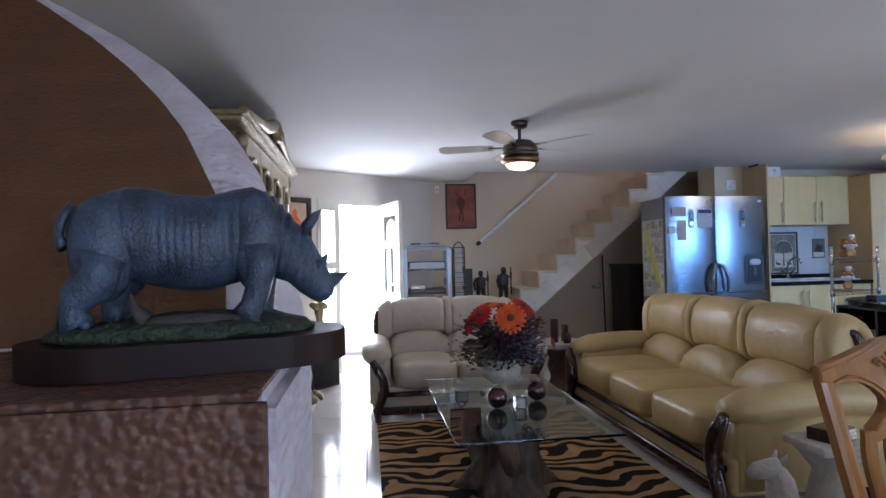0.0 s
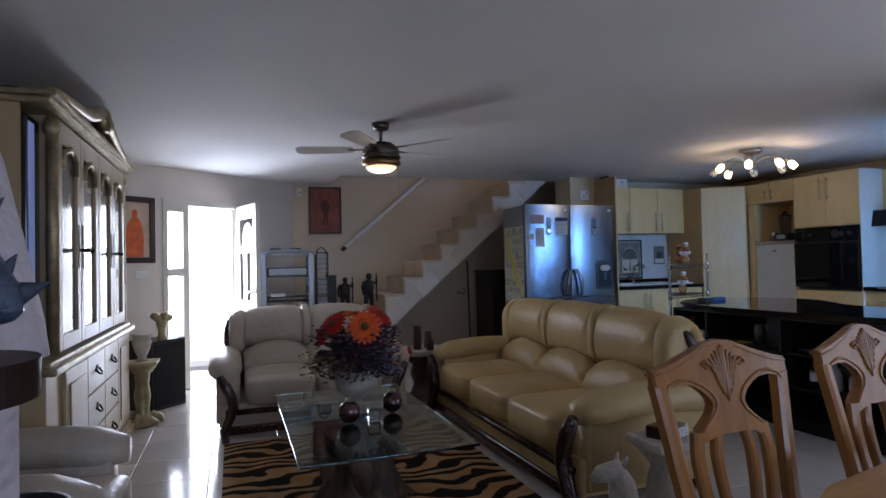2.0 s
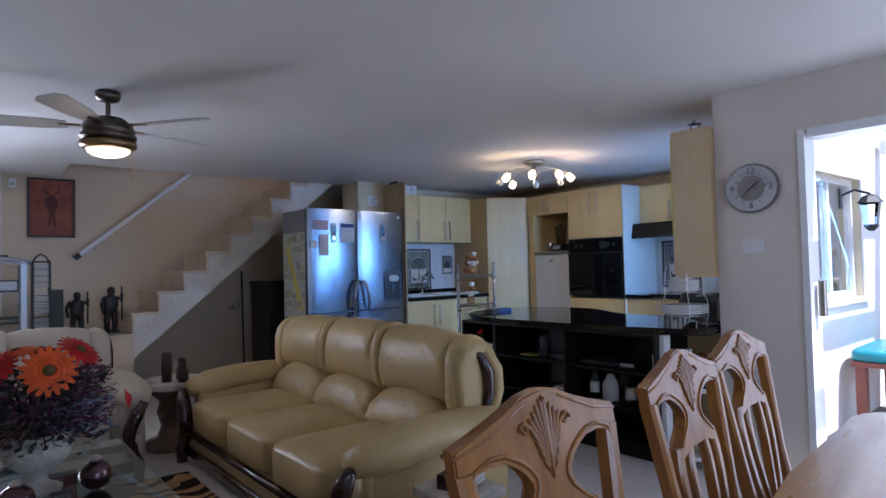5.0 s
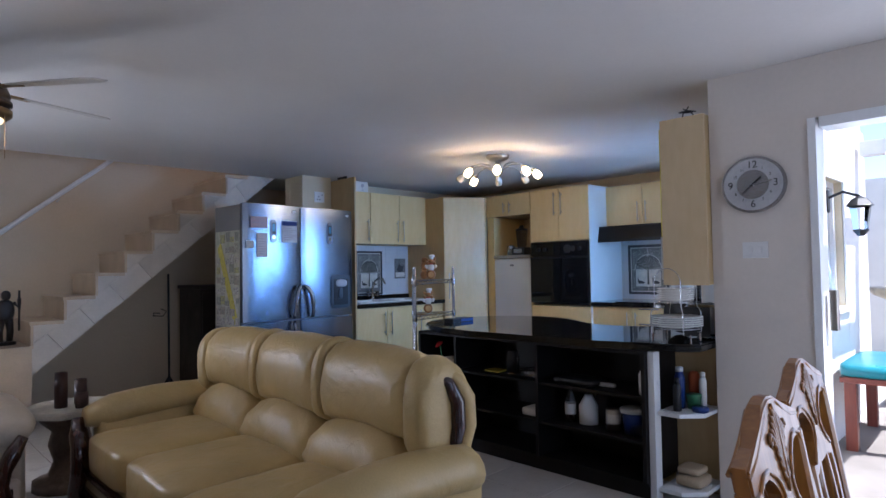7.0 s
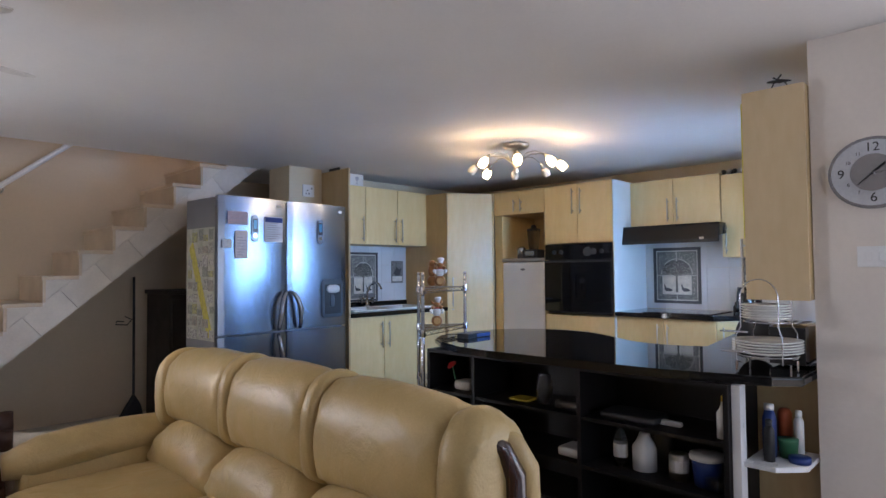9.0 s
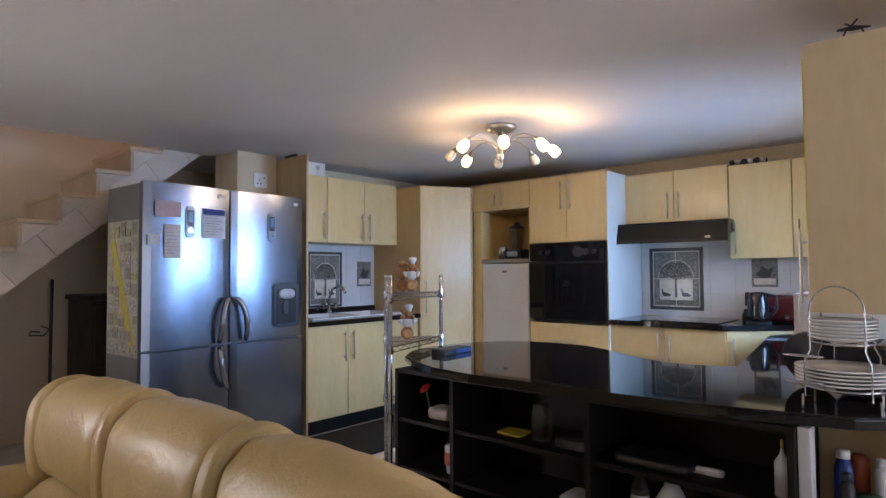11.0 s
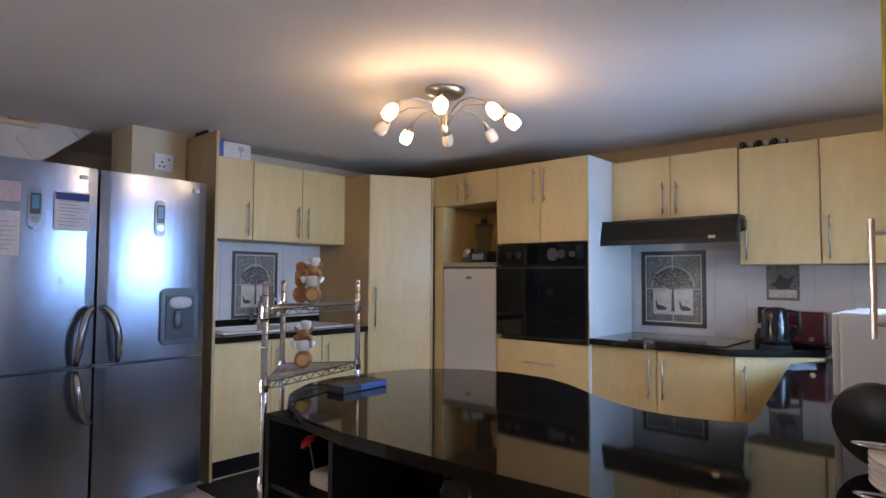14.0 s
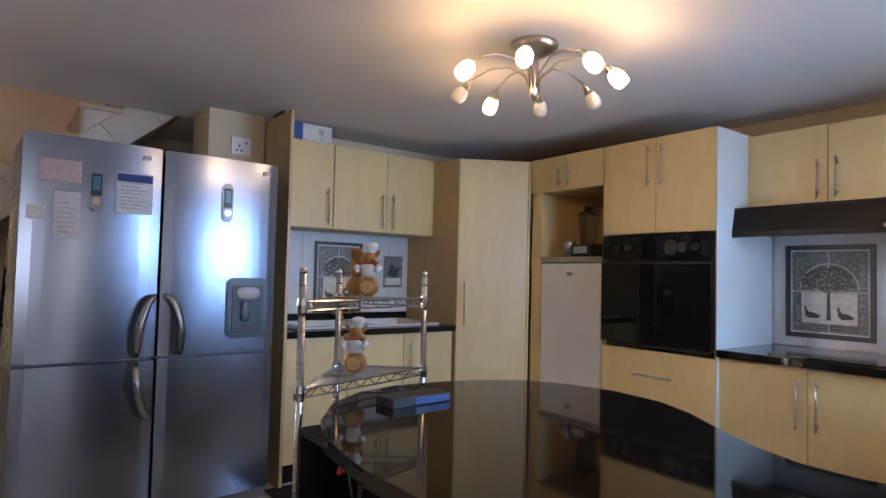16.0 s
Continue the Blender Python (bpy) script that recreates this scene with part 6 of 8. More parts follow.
            for k in range(4):
                z = 0.898 + 0.019 * k
                x = 0.010 + 0.0085 * k
                part("carved_lobe", mesh((tube, [(sg * x * 0.75, lean(z) + face * 0.0145, z - 0.004), (sg * (x + 0.004), lean(z) + face * 0.0150, z + 0.006), (sg * (x + 0.011), lean(z) + face * 0.0135, z + 0.017)], [0.003, 0.0052, 0.0015], 7)), CARVED, c, "", True)
            pts = [(sg * (0.064 + (0.0145 - 0.0013 * k) * math.cos(k * 0.75)), lean(0.975) + face * 0.0150, 0.975 + (0.0145 - 0.0013 * k) * math.sin(k * 0.75)) for k in range(10)]
            part("carved_scroll", mesh((tube, pts, 0.0042, 7)), CARVED, c, "", True)
        part("carved_stem", mesh((tube, [(0, lean(z) + face * 0.016, z) for z in (0.878, 0.90, 0.95, 1.0, 1.028)], [0.002, 0.005, 0.006, 0.006, 0.003], 6)), CARVED, c, "", True)
    return c


ch1 = chair((1.457, 1.42, 0), 0, "honey oak dining chair with carved lyre back")
ch1.matrix_basis = pose(1.457, 1.42, 0, 0, 0, 4)
copy_thing(ch1, pose(2.11, 1.49, 0, 0, 0, 8))
copy_thing(ch1, pose(2.637, 1.575, 0, 0, 0, 6))

dt = thing("dining_table", (2.23, 0.87, 0), "long polished oak dining table with shaped corners", "table", 8)
half = [(-0.90, 0.0), (-0.895, 0.30), (-0.85, 0.40), (-0.80, 0.415), (-0.72, 0.45), (0.0, 0.48), (0.72, 0.46), (0.78, 0.42), (0.84, 0.40), (0.895, 0.30), (0.90, 0)]
part("tabletop", mesh((prism, half + [(x, -y) for x, y in half[::-1] if y], 0.715, 0.75, "z", 0.010)), TABLE_OAK, dt)
part("apron", mesh((box, -0.70, -0.30, 0.62, 0.70, 0.30, 0.714)), TABLE_OAK, dt)
for sx in (-0.64, 0.64):
    for sy in (-0.25, 0.25):
        part("leg", mesh((lathe, [(0.03, 0), (0.035, 0.05), (0.025, 0.10), (0.045, 0.35), (0.03, 0.5), (0.05, 0.56), (0.05, 0.62)], (sx, sy, 0), 14)), TABLE_OAK, dt, "", True)

# ---- things in the living room ----
DARKF = surf("dark_picture_frame", (0.035, 0.018, 0.012), 0.35, coat=0.2)


def picture(name, place, rz, w, h, fw, label):
    p = thing(name, place, label, "picture", rz)
    part("frame", mesh((box, 0, -0.03, 0, w, 0, fw, 0.004), (box, 0, -0.03, h - fw, w, 0, h, 0.004), (box, 0, -0.03, fw, fw, 0, h - fw, 0.004), (box, w - fw, -0.03, fw, w, 0, h - fw, 0.004)), DARKF, p, "dark wood frame")
    return p


deer = picture("deer_picture", (1.13, NORTH, 1.675), 0, 0.415, 0.605, 0.022, "framed red brown picture of a deer")
part("canvas", solid(0.022, -0.012, 0.022, 0.393, -0.004, 0.583), surf("red_brown_print", (0.30, 0.085, 0.05), 0.7, var=0.3, scale=7, dark=(0.16, 0.045, 0.03)), deer, "rusty red canvas")
ink = surf("print_ink", (0.10, 0.028, 0.02), 0.7)
part("deer_shape", mesh((prism, [(0.17, 0.10), (0.19, 0.25), (0.15, 0.33), (0.16, 0.40), (0.20, 0.43), (0.22, 0.43), (0.26, 0.39), (0.265, 0.33), (0.235, 0.25), (0.245, 0.10), (0.225, 0.10), (0.21, 0.22), (0.195, 0.10)], -0.0145, -0.0125, "y"),
                       (tube, [(0.19, -0.0135, 0.43), (0.15, -0.0135, 0.47), (0.14, -0.0135, 0.53)], 0.006, 5), (tube, [(0.225, -0.0135, 0.43), (0.265, -0.0135, 0.47), (0.275, -0.0135, 0.53)], 0.006, 5),
                       (tube, [(0.16, -0.0135, 0.46), (0.12, -0.0135, 0.47)], 0.005, 5), (tube, [(0.255, -0.0135, 0.46), (0.295, -0.0135, 0.47)], 0.005, 5)), ink, deer, "dark deer")
UX, UY = math.cos(radians(DANG)), math.sin(radians(DANG))


def on_entry(s, z, out=0.0):
    return (WEST + UX * s + UY * out, 6.3 + UY * s - UX * out, z)


orange = picture("orange_picture", on_entry(0.36, 1.33), DANG, 0.42, 0.65, 0.055, "dark framed painting of an orange shape")
part("mount", solid(0.055, -0.014, 0.055, 0.365, -0.006, 0.595), surf("pale_peach_paper", (0.62, 0.46, 0.34), 0.8, var=0.12, scale=8), orange, "peach background")
part("orange_shape", mesh((prism, [(0.13, 0.06), (0.30, 0.06), (0.305, 0.25), (0.28, 0.40), (0.24, 0.45), (0.245, 0.50), (0.215, 0.53), (0.185, 0.50), (0.19, 0.45), (0.14, 0.38), (0.12, 0.25)], -0.0165, -0.0145, "y")), surf("orange_paint", (0.72, 0.14, 0.03), 0.6, var=0.2, scale=12), orange, "plain orange form")
sw = thing("light_switch", on_entry(0.58, 1.18), "white wall switch by the front door", "switch", DANG)
part("plate", solid(0, -0.008, 0, 0.12, 0, 0.07, 0.003), WHITE, sw)
part("rocker", solid(0.045, -0.012, 0.02, 0.075, -0.008, 0.05, 0.002), WHITE, sw)
sen = thing("alarm_sensor", (0.985, NORTH, 2.16), "small white alarm sensor in the corner", "sensor")
part("case", solid(0, -0.045, 0, 0.055, 0, 0.095, 0.010), WHITE, sen)
part("lens", solid(0.012, -0.048, 0.025, 0.043, -0.044, 0.055, 0.002), surf("sensor_lens", (0.5, 0.5, 0.5), 0.3), sen)

# black speaker box with a gilt ornament
spk = thing("speaker_box", (-0.48, 6.06, 0), "large black loudspeaker box on the floor", "speaker", 50)
part("cabinet", solid(0, 0, 0, 0.39, 0.32, 0.62, 0.008), BLACK_MATT, spk)
part("grille", solid(0.02, -0.008, 0.03, 0.37, 0, 0.59, 0.003), surf("speaker_cloth", (0.008, 0.008, 0.009), 0.95, bump=0.4, bscale=300), spk, "black cloth grille")
orn = thing("gilt_ornament", (-0.42, 6.26, 0.62), "small gilded flower shaped ornament", "ornament")
part("stem", mesh((lathe, [(0.05, 0), (0.045, 0.02), (0.03, 0.05), (0.035, 0.10), (0.05, 0.15), (0.03, 0.19)], (0, 0, 0), 14)), GILT, orn, "", True)
for k in range(6):
    a = k * 1.05
    part("petal", mesh((puff, (0.055 * math.cos(a), 0.055 * math.sin(a), 0.20 + 0.015 * (k % 2)), (0.085, 0.06, 0.07), 0.9, 0.9, 10, 8)), GILT, orn, "", True)
ped = thing("gilt_pedestal", (-0.50, 5.60, 0), "carved cream and gilt pedestal beside the wall unit", "pedestal")
part("column", mesh((lathe, [(0.10, 0), (0.11, 0.03), (0.07, 0.06), (0.05, 0.14), (0.065, 0.24), (0.05, 0.34), (0.06, 0.42), (0.10, 0.47), (0.115, 0.50)], (0, 0, 0), 16)), GILT, ped, "", True)
part("top", solid(-0.12, -0.12, 0.50, 0.12, 0.12, 0.525, 0.006), IVORY, ped)
for k in range(3):
    a = k * 2.09 + 0.3
    part("scroll_foot", mesh((tube, [(0.07 * math.cos(a), 0.07 * math.sin(a), 0.10), (0.13 * math.cos(a), 0.13 * math.sin(a), 0.06), (0.15 * math.cos(a), 0.15 * math.sin(a), 0.015)], [0.02, 0.025, 0.018], 8)), GILT, ped, "", True)
urn = thing("small_urn", (-0.50, 5.60, 0.525), "small pale urn standing on the pedestal", "urn")
part("body", mesh((lathe, [(0.05, 0), (0.03, 0.03), (0.055, 0.08), (0.075, 0.15), (0.06, 0.19), (0.085, 0.22), (0.07, 0.22)], (0, 0, 0), 16)), STONEWARE, urn, "", True)
pot = thing("dark_pot", (-0.32, 1.98, 0), "tall dark grey floor vase beside the armchair", "vase")
part("body", mesh((lathe, [(0.09, 0), (0.10, 0.05), (0.085, 0.25), (0.09, 0.45), (0.12, 0.66), (0.13, 0.68), (0.11, 0.68), (0.08, 0.50)], (0, 0, 0), 20)), surf("dark_stoneware", (0.03, 0.028, 0.027), 0.5, bump=0.2), pot, "", True)

# audio rack by the stairs
RACK = surf("silver_lacquer", (0.32, 0.36, 0.42), 0.3, 0.5, 0.05)
ar = thing("media_rack", (0.50, 7.12, 0), "silver rack with glass shelves and black equipment", "rack")
for x in (0, 0.52):
    part("post", mesh((box, x, 0, 0, x + 0.05, 0.04, 1.40, 0.006)), RACK, ar)
    part("rear_post", mesh((box, x, 0.28, 0, x + 0.05, 0.32, 1.38, 0.006)), RACK, ar)
part("top_arch", mesh((tube, [(-0.03, 0.02, 1.40), (0.10, 0.02, 1.435), (0.285, 0.02, 1.45), (0.47, 0.02, 1.435), (0.60, 0.02, 1.40)], 0.018, 8), (box, 0.0, 0.0, 1.395, 0.57, 0.32, 1.41, 0.003)), RACK, ar, "", True)
for z in (0.30, 0.62, 0.86, 1.14):
    part("shelf", solid(0.05, 0.01, z, 0.52, 0.31, z + 0.012, 0.002), clear("rack_glass_%d" % int(z * 100), (0.55, 0.62, 0.66)), ar, "glass shelf")
for z, h, nm in ((1.153, 0.10, "amplifier"), (0.874, 0.05, "disc_player"), (0.633, 0.09, "tuner")):
    q = thing(nm, (0.57, 7.16, z), "flat black hi-fi unit on the rack", "hi-fi unit")
    part("case", solid(0, 0, 0, 0.44, 0.24, h, 0.004), BLACK_MATT, q)
    part("front", solid(0.01, -0.006, 0.01, 0.43, 0, h - 0.01, 0.002), BLACK, q)
lb = thing("white_box", (0.60, 7.15, 0.925), "small white device on the hi-fi unit", "device")
part("case", solid(0, 0, 0, 0.16, 0.15, 0.035, 0.006), WHITE, lb)
for x in (0.60, 0.82):
    rt = thing("remote_control", (x, 7.18, 1.452), "black remote control on top of the rack", "remote control")
    part("body", solid(0, 0, 0, 0.12, 0.06, 0.022, 0.006), BLACK_MATT, rt)
cd = thing("disc_tower", (1.115, 7.20, 0.70), "black tower rack full of disc cases", "disc rack")
part("frame", mesh((box, 0, 0, 0, 0.012, 0.15, 0.72), (box, 0.128, 0, 0, 0.14, 0.15, 0.72), (box, 0.012, 0, 0, 0.128, 0.15, 0.012), (box, 0.012, 0, 0.708, 0.128, 0.15, 0.72)), BLACK_MATT, cd)
part("carry_loop", mesh((tube, [(0.01, 0.07, 0.72), (0.03, 0.07, 0.755), (0.07, 0.07, 0.785), (0.11, 0.07, 0.755), (0.13, 0.07, 0.72)], 0.008, 6)), BLACK_MATT, cd)
for k in range(34):
    z = 0.02 + k * 0.02
    if k in (9, 10, 20, 21, 22):
        continue
    part("disc_case", solid(0.014, 0.005 + 0.006 * ((k * 5) % 3), z, 0.126, 0.13, z + 0.012), surf("disc_case_%s" % "abc"[k % 3], ((0.35, 0.37, 0.40), (0.20, 0.22, 0.28), (0.42, 0.36, 0.38))[k % 3], 0.3), cd)
sp2 = thing("hifi_speaker", (1.262, 7.30, 0.70), "slim black hi-fi speaker on the landing", "speaker")
part("case", solid(0, 0, 0, 0.10, 0.16, 0.45, 0.005), BLACK_MATT, sp2)
CARVED = surf("ebony_carving", (0.014, 0.010, 0.009), 0.35, bump=0.3, bscale=90, var=0.3, scale=20)


def carved_figure(place, h, rz):
    """A plain dark carved standing shape in one mesh."""
    f = thing("carved_statue", place, "dark carved wooden statue on the stair landing", "statue", rz, "carved statues")
    s = h / 0.40
    bm = mesh((lathe, [(0.07, 0), (0.07, 0.02), (0.055, 0.025)], (0, 0, 0), 12), (tube, [(-0.03, 0, 0.02), (-0.035, 0, 0.10), (-0.025, 0, 0.19)], [0.022, 0.024, 0.03], 8), (tube, [(0.03, 0, 0.02), (0.035, 0, 0.10), (0.025, 0, 0.19)], [0.022, 0.024, 0.03], 8),
              (puff, (0, 0, 0.25), (0.12, 0.08, 0.17), 0.8, 0.8, 12, 10), (puff, (0, -0.01, 0.365), (0.06, 0.065, 0.075), 0.9, 0.9, 12, 8), (tube, [(-0.055, 0, 0.31), (-0.085, -0.02, 0.25), (-0.075, -0.04, 0.17)], 0.014, 6),
              (tube, [(0.055, 0, 0.31), (0.085, -0.02, 0.27), (0.08, -0.03, 0.34)], 0.014, 6), (tube, [(0.08, -0.03, 0.10), (0.08, -0.03, 0.40)], 0.008, 6))
    bmesh.ops.scale(bm, vec=(s, s, s), verts=bm.verts)
    part("figure", bm, CARVED, f, "", True)


carved_figure((1.49, 7.45, 0.70), 0.42, 0)
carved_figure((1.78, 7.45, 0.70), 0.46, 15)

# end table with candles, between the sofas
et = thing("end_table", (1.84, 5.46, 0), "carved stone end table with octagonal top", "table")
oct_ = [(0.27 * math.cos(radians(45 * k + 22)), 0.27 * math.sin(radians(45 * k + 22))) for k in range(8)]
part("top", mesh((prism, oct_, 0.445, 0.485, "z", 0.008)), STONEWARE, et)
part("pedestal", mesh((lathe, [(0.20, 0), (0.20, 0.05), (0.12, 0.08), (0.09, 0.16), (0.12, 0.26), (0.10, 0.34), (0.16, 0.40), (0.18, 0.445)], (0, 0, 0), 16)), surf("brown_carved_stone", (0.20, 0.13, 0.09), 0.6, bump=0.5, bscale=40, var=0.3, scale=9), et, "brown carved pedestal", True)
for dx, dy, h in ((-0.06, 0.0, 0.21), (0.055, 0.05, 0.15), (0.03, -0.09, 0.09)):
    cn = thing("candle", (1.84 + dx, 5.42 + dy, 0.485), "thick dark brown candle on the end table", "candle", 0, "brown candles")
    part("wax", mesh((lathe, [(0.035, 0), (0.036, h * 0.5), (0.034, h), (0.026, h - 0.008), (0.004, h - 0.010)], (0, 0, 0), 16)), surf("brown_wax", (0.05, 0.018, 0.012), 0.5, var=0.2), cn, "", True)
    part("wick", mesh((rod, (0, 0, h - 0.01), (0.002, 0, h + 0.008), 0.0012, 5)), BLACK_MATT, cn)

# small stone table at the sofa's end
st = thing("side_table", (2.06, 2.47, -0.06), "small pale carved stone side table beside the sofa", "table")
part("top", solid(-0.13, -0.125, 0.47, 0.13, 0.125, 0.51, 0.010), STONEWARE, st)
part("pedestal", mesh((lathe, [(0.15, 0.06), (0.15, 0.10), (0.08, 0.09), (0.10, 0.25), (0.07, 0.38), (0.14, 0.47)], (0, 0, 0), 14)), STONEWARE, st, "", True)
rb = thing("game_box", (2.01, 2.38, 0.45), "dark wooden box with a white number grid", "box", 20)
part("case", solid(0, 0, 0, 0.16, 0.12, 0.055, 0.004), MAHOGANY, rb)
for i in range(5):
    for j in range(3):
        part("key", solid(0.012 + i * 0.029, -0.004, 0.006 + j * 0.016, 0.036 + i * 0.029, 0.0, 0.019 + j * 0.016), CERAMIC, rb)
sn = thing("animal_ornament", (1.58, 2.13, 0), "pale stone carved animal ornament on the floor", "ornament")
bm = mesh((tube, [(0, 0, 0), (0.0, 0, 0.10), (0.01, 0, 0.22), (0.0, 0.0, 0.33), (-0.01, 0, 0.42), (-0.04, 0, 0.475), (-0.10, 0, 0.47), (-0.13, 0, 0.455)], [0.09, 0.085, 0.075, 0.06, 0.05, 0.042, 0.032, 0.018], 14), (tube, [(-0.02, 0.02, 0.49), (0.0, 0.03, 0.53)], [0.014, 0.004], 6), (tube, [(-0.02, -0.02, 0.49), (0.0, -0.03, 0.53)], [0.014, 0.004], 6))
part("figure", bm, STONEWARE, sn, "", True)

# things under the stairs
br = thing("broom", (3.16, 7.55, 0), "dark broom leaning in the space under the stairs", "broom")
part("handle", mesh((rod, (0.04, 0.1, 0.14), (0.10, 0.3, 1.28), 0.012, 8)), BLACK_MATT, br)
part("head", mesh((prism, [(-0.10, 0.0), (0.12, 0.0), (0.09, 0.13), (0.04, 0.22), (0.0, 0.13)], 0.05, 0.14, "y", 0.01)), surf("dark_bristle", (0.02, 0.022, 0.03), 0.9, bump=0.7, bscale=120), br, "dark bristle head")
hk = thing("cable_hook", (3.20, 7.93, 0.86), "dark hook with cables on the wall", "hook")
part("loops", mesh((tube, [(0, 0, 0), (-0.07, -0.03, 0.01), (-0.08, -0.03, -0.02), (0.02, -0.03, -0.03), (0.06, -0.03, 0.02), (0, -0.03, 0.05)], 0.006, 6)), BLACK_MATT, hk)
dc = thing("dark_cabinet", (3.36, 7.25, 0), "old dark wooden cabinet stored under the stairs", "cabinet")
part("body", solid(0, 0, 0, 0.60, 0.55, 1.12, 0.006), surf("worn_dark_wood", (0.035, 0.025, 0.02), 0.6, var=0.3, scale=6, bump=0.2), dc)
for z0, z1 in ((0.04, 0.62), (0.66, 1.08)):
    part("door", solid(0.02, -0.015, z0, 0.58, 0, z1, 0.004), surf("worn_dark_wood", (0.035, 0.025, 0.02), 0.6), dc)
part("top", solid(-0.02, -0.03, 1.122, 0.62, 0.56, 1.16, 0.006), surf("worn_dark_wood", (0.035, 0.025, 0.02), 0.6), dc)
pl = thing("wall_socket", (3.02, NORTH, 1.28), "white plastic wall socket under the stairs", "socket")
part("plate", solid(0, -0.01, 0, 0.09, 0, 0.09, 0.003), WHITE, pl)
part("hole", mesh((rod, (0.045, -0.012, 0.045), (0.045, -0.008, 0.045), 0.008)), BLACK_MATT, pl)
sk2 = thing("wall_socket", (4.37, 6.72, 2.03), "white socket plate on the pier above the fridge", "socket")
part("plate", solid(0, -0.012, 0, 0.125, 0, 0.115, 0.004), WHITE, sk2)
for dx, dz in ((0.035, 0.03), (0.065, 0.03), (0.05, 0.06), (0.095, 0.08)):
    part("hole", mesh((rod, (dx, -0.0145, dz), (dx, -0.0115, dz), 0.007, 8)), BLACK_MATT, sk2)

# clock, switch and ornament on the clock wall
ck = thing("wall_clock", (EAST, 2.285, 1.70), "oval silver wall clock with large numerals", "clock", -90)
SIL = surf("clock_silver", (0.42, 0.42, 0.44), 0.25, 0.8, 0.1, 14, 0.02)


def oval(a, b, n=40):
    return [(a * math.cos(2 * math.pi * k / n), b * math.sin(2 * math.pi * k / n)) for k in range(n)]


part("rim", mesh((prism, oval(0.158, 0.148), -0.022, -0.002, "y", 0.006)), SIL, ck, "silver oval rim")
part("face", mesh((prism, oval(0.145, 0.135), -0.026, -0.0225, "y")), surf("clock_face", (0.60, 0.62, 0.66), 0.22, 0.35, 0.1, 10), ck, "pale face")
part("dial", mesh((prism, oval(0.078, 0.076), -0.029, -0.0265, "y")), SIL, ck, "brushed inner dial")
INK = surf("black_ink", (0.01, 0.01, 0.01), 0.5)


def lettering(text, size, parent, m, material, depth=0.001):
    cu = bpy.data.curves.new("text", "FONT")
    cu.body, cu.size, cu.extrude, cu.align_x, cu.align_y = text, size, depth, "CENTER", "CENTER"
    tmp = bpy.data.objects.new("text", cu)
    scene.collection.objects.link(tmp)
    bpy.context.view_layer.update()
    me = bpy.data.meshes.new_from_object(tmp.evaluated_get(bpy.context.evaluated_depsgraph_get()))
    bpy.data.objects.remove(tmp)
    me.materials.clear()
    me.materials.append(material)
    ob = new("numeral", me)
    ob.parent, ob.matrix_basis = parent, m
    return ob


for n in range(1, 13):
    a = radians(90 - 30 * n)
    big = n in (12, 3, 6, 9)
    rx, rz_ = (0.110, 0.103) if big else (0.098, 0.092)
    lettering(str(n), 0.052 if big else 0.020, ck, pose(rx * math.cos(a), -0.0275, rz_ * math.sin(a), 90, 0, 0), INK)
part("hour_hand", mesh((box, -0.004, -0.033, -0.01, 0.004, -0.031, 0.055))  , INK, ck).matrix_basis = Matrix.Rotation(radians(50), 4, "Y")
part("minute_hand", mesh((box, -0.003, -0.035, -0.015, 0.003, -0.0335, 0.095)), SIL, ck).matrix_basis = Matrix.Rotation(radians(82), 4, "Y")
part("second_hand", mesh((box, -0.0012, -0.037, -0.03, 0.0012, -0.0355, 0.07)), INK, ck).matrix_basis = Matrix.Rotation(radians(228), 4, "Y")
ls = thing("light_switch", (EAST, 2.352, 1.315), "white double switch plate under the clock", "switch", -90)
part("plate", solid(0, -0.009, 0, 0.125, 0, 0.085, 0.003), WHITE, ls)
for x in (0.03, 0.075):
    part("rocker", solid(x, -0.013, 0.025, x + 0.022, -0.009, 0.06, 0.002), WHITE, ls)
lz = thing("lizard_ornament", (4.25, 2.62, 2.119), "small dark metal lizard on the cupboard", "ornament")
lz.scale = (0.7, 0.7, 0.7)
part("body", mesh((tube, [(0, 0.07, 0.055), (0, 0.0, 0.05), (0, -0.07, 0.04)], [0.006, 0.014, 0.004], 8), (tube, [(0, 0.03, 0.045), (0.01, 0.055, 0.0)], 0.005, 5), (tube, [(0, -0.03, 0.045), (0.01, -0.05, 0.0)], 0.005, 5), (tube, [(0, 0.02, 0.05), (-0.02, -0.02, 0.085)], 0.005, 5), (tube, [(0, -0.01, 0.05), (0, 0.035, 0.08)], 0.005, 5)), BLACK_MATT, lz, "", True)

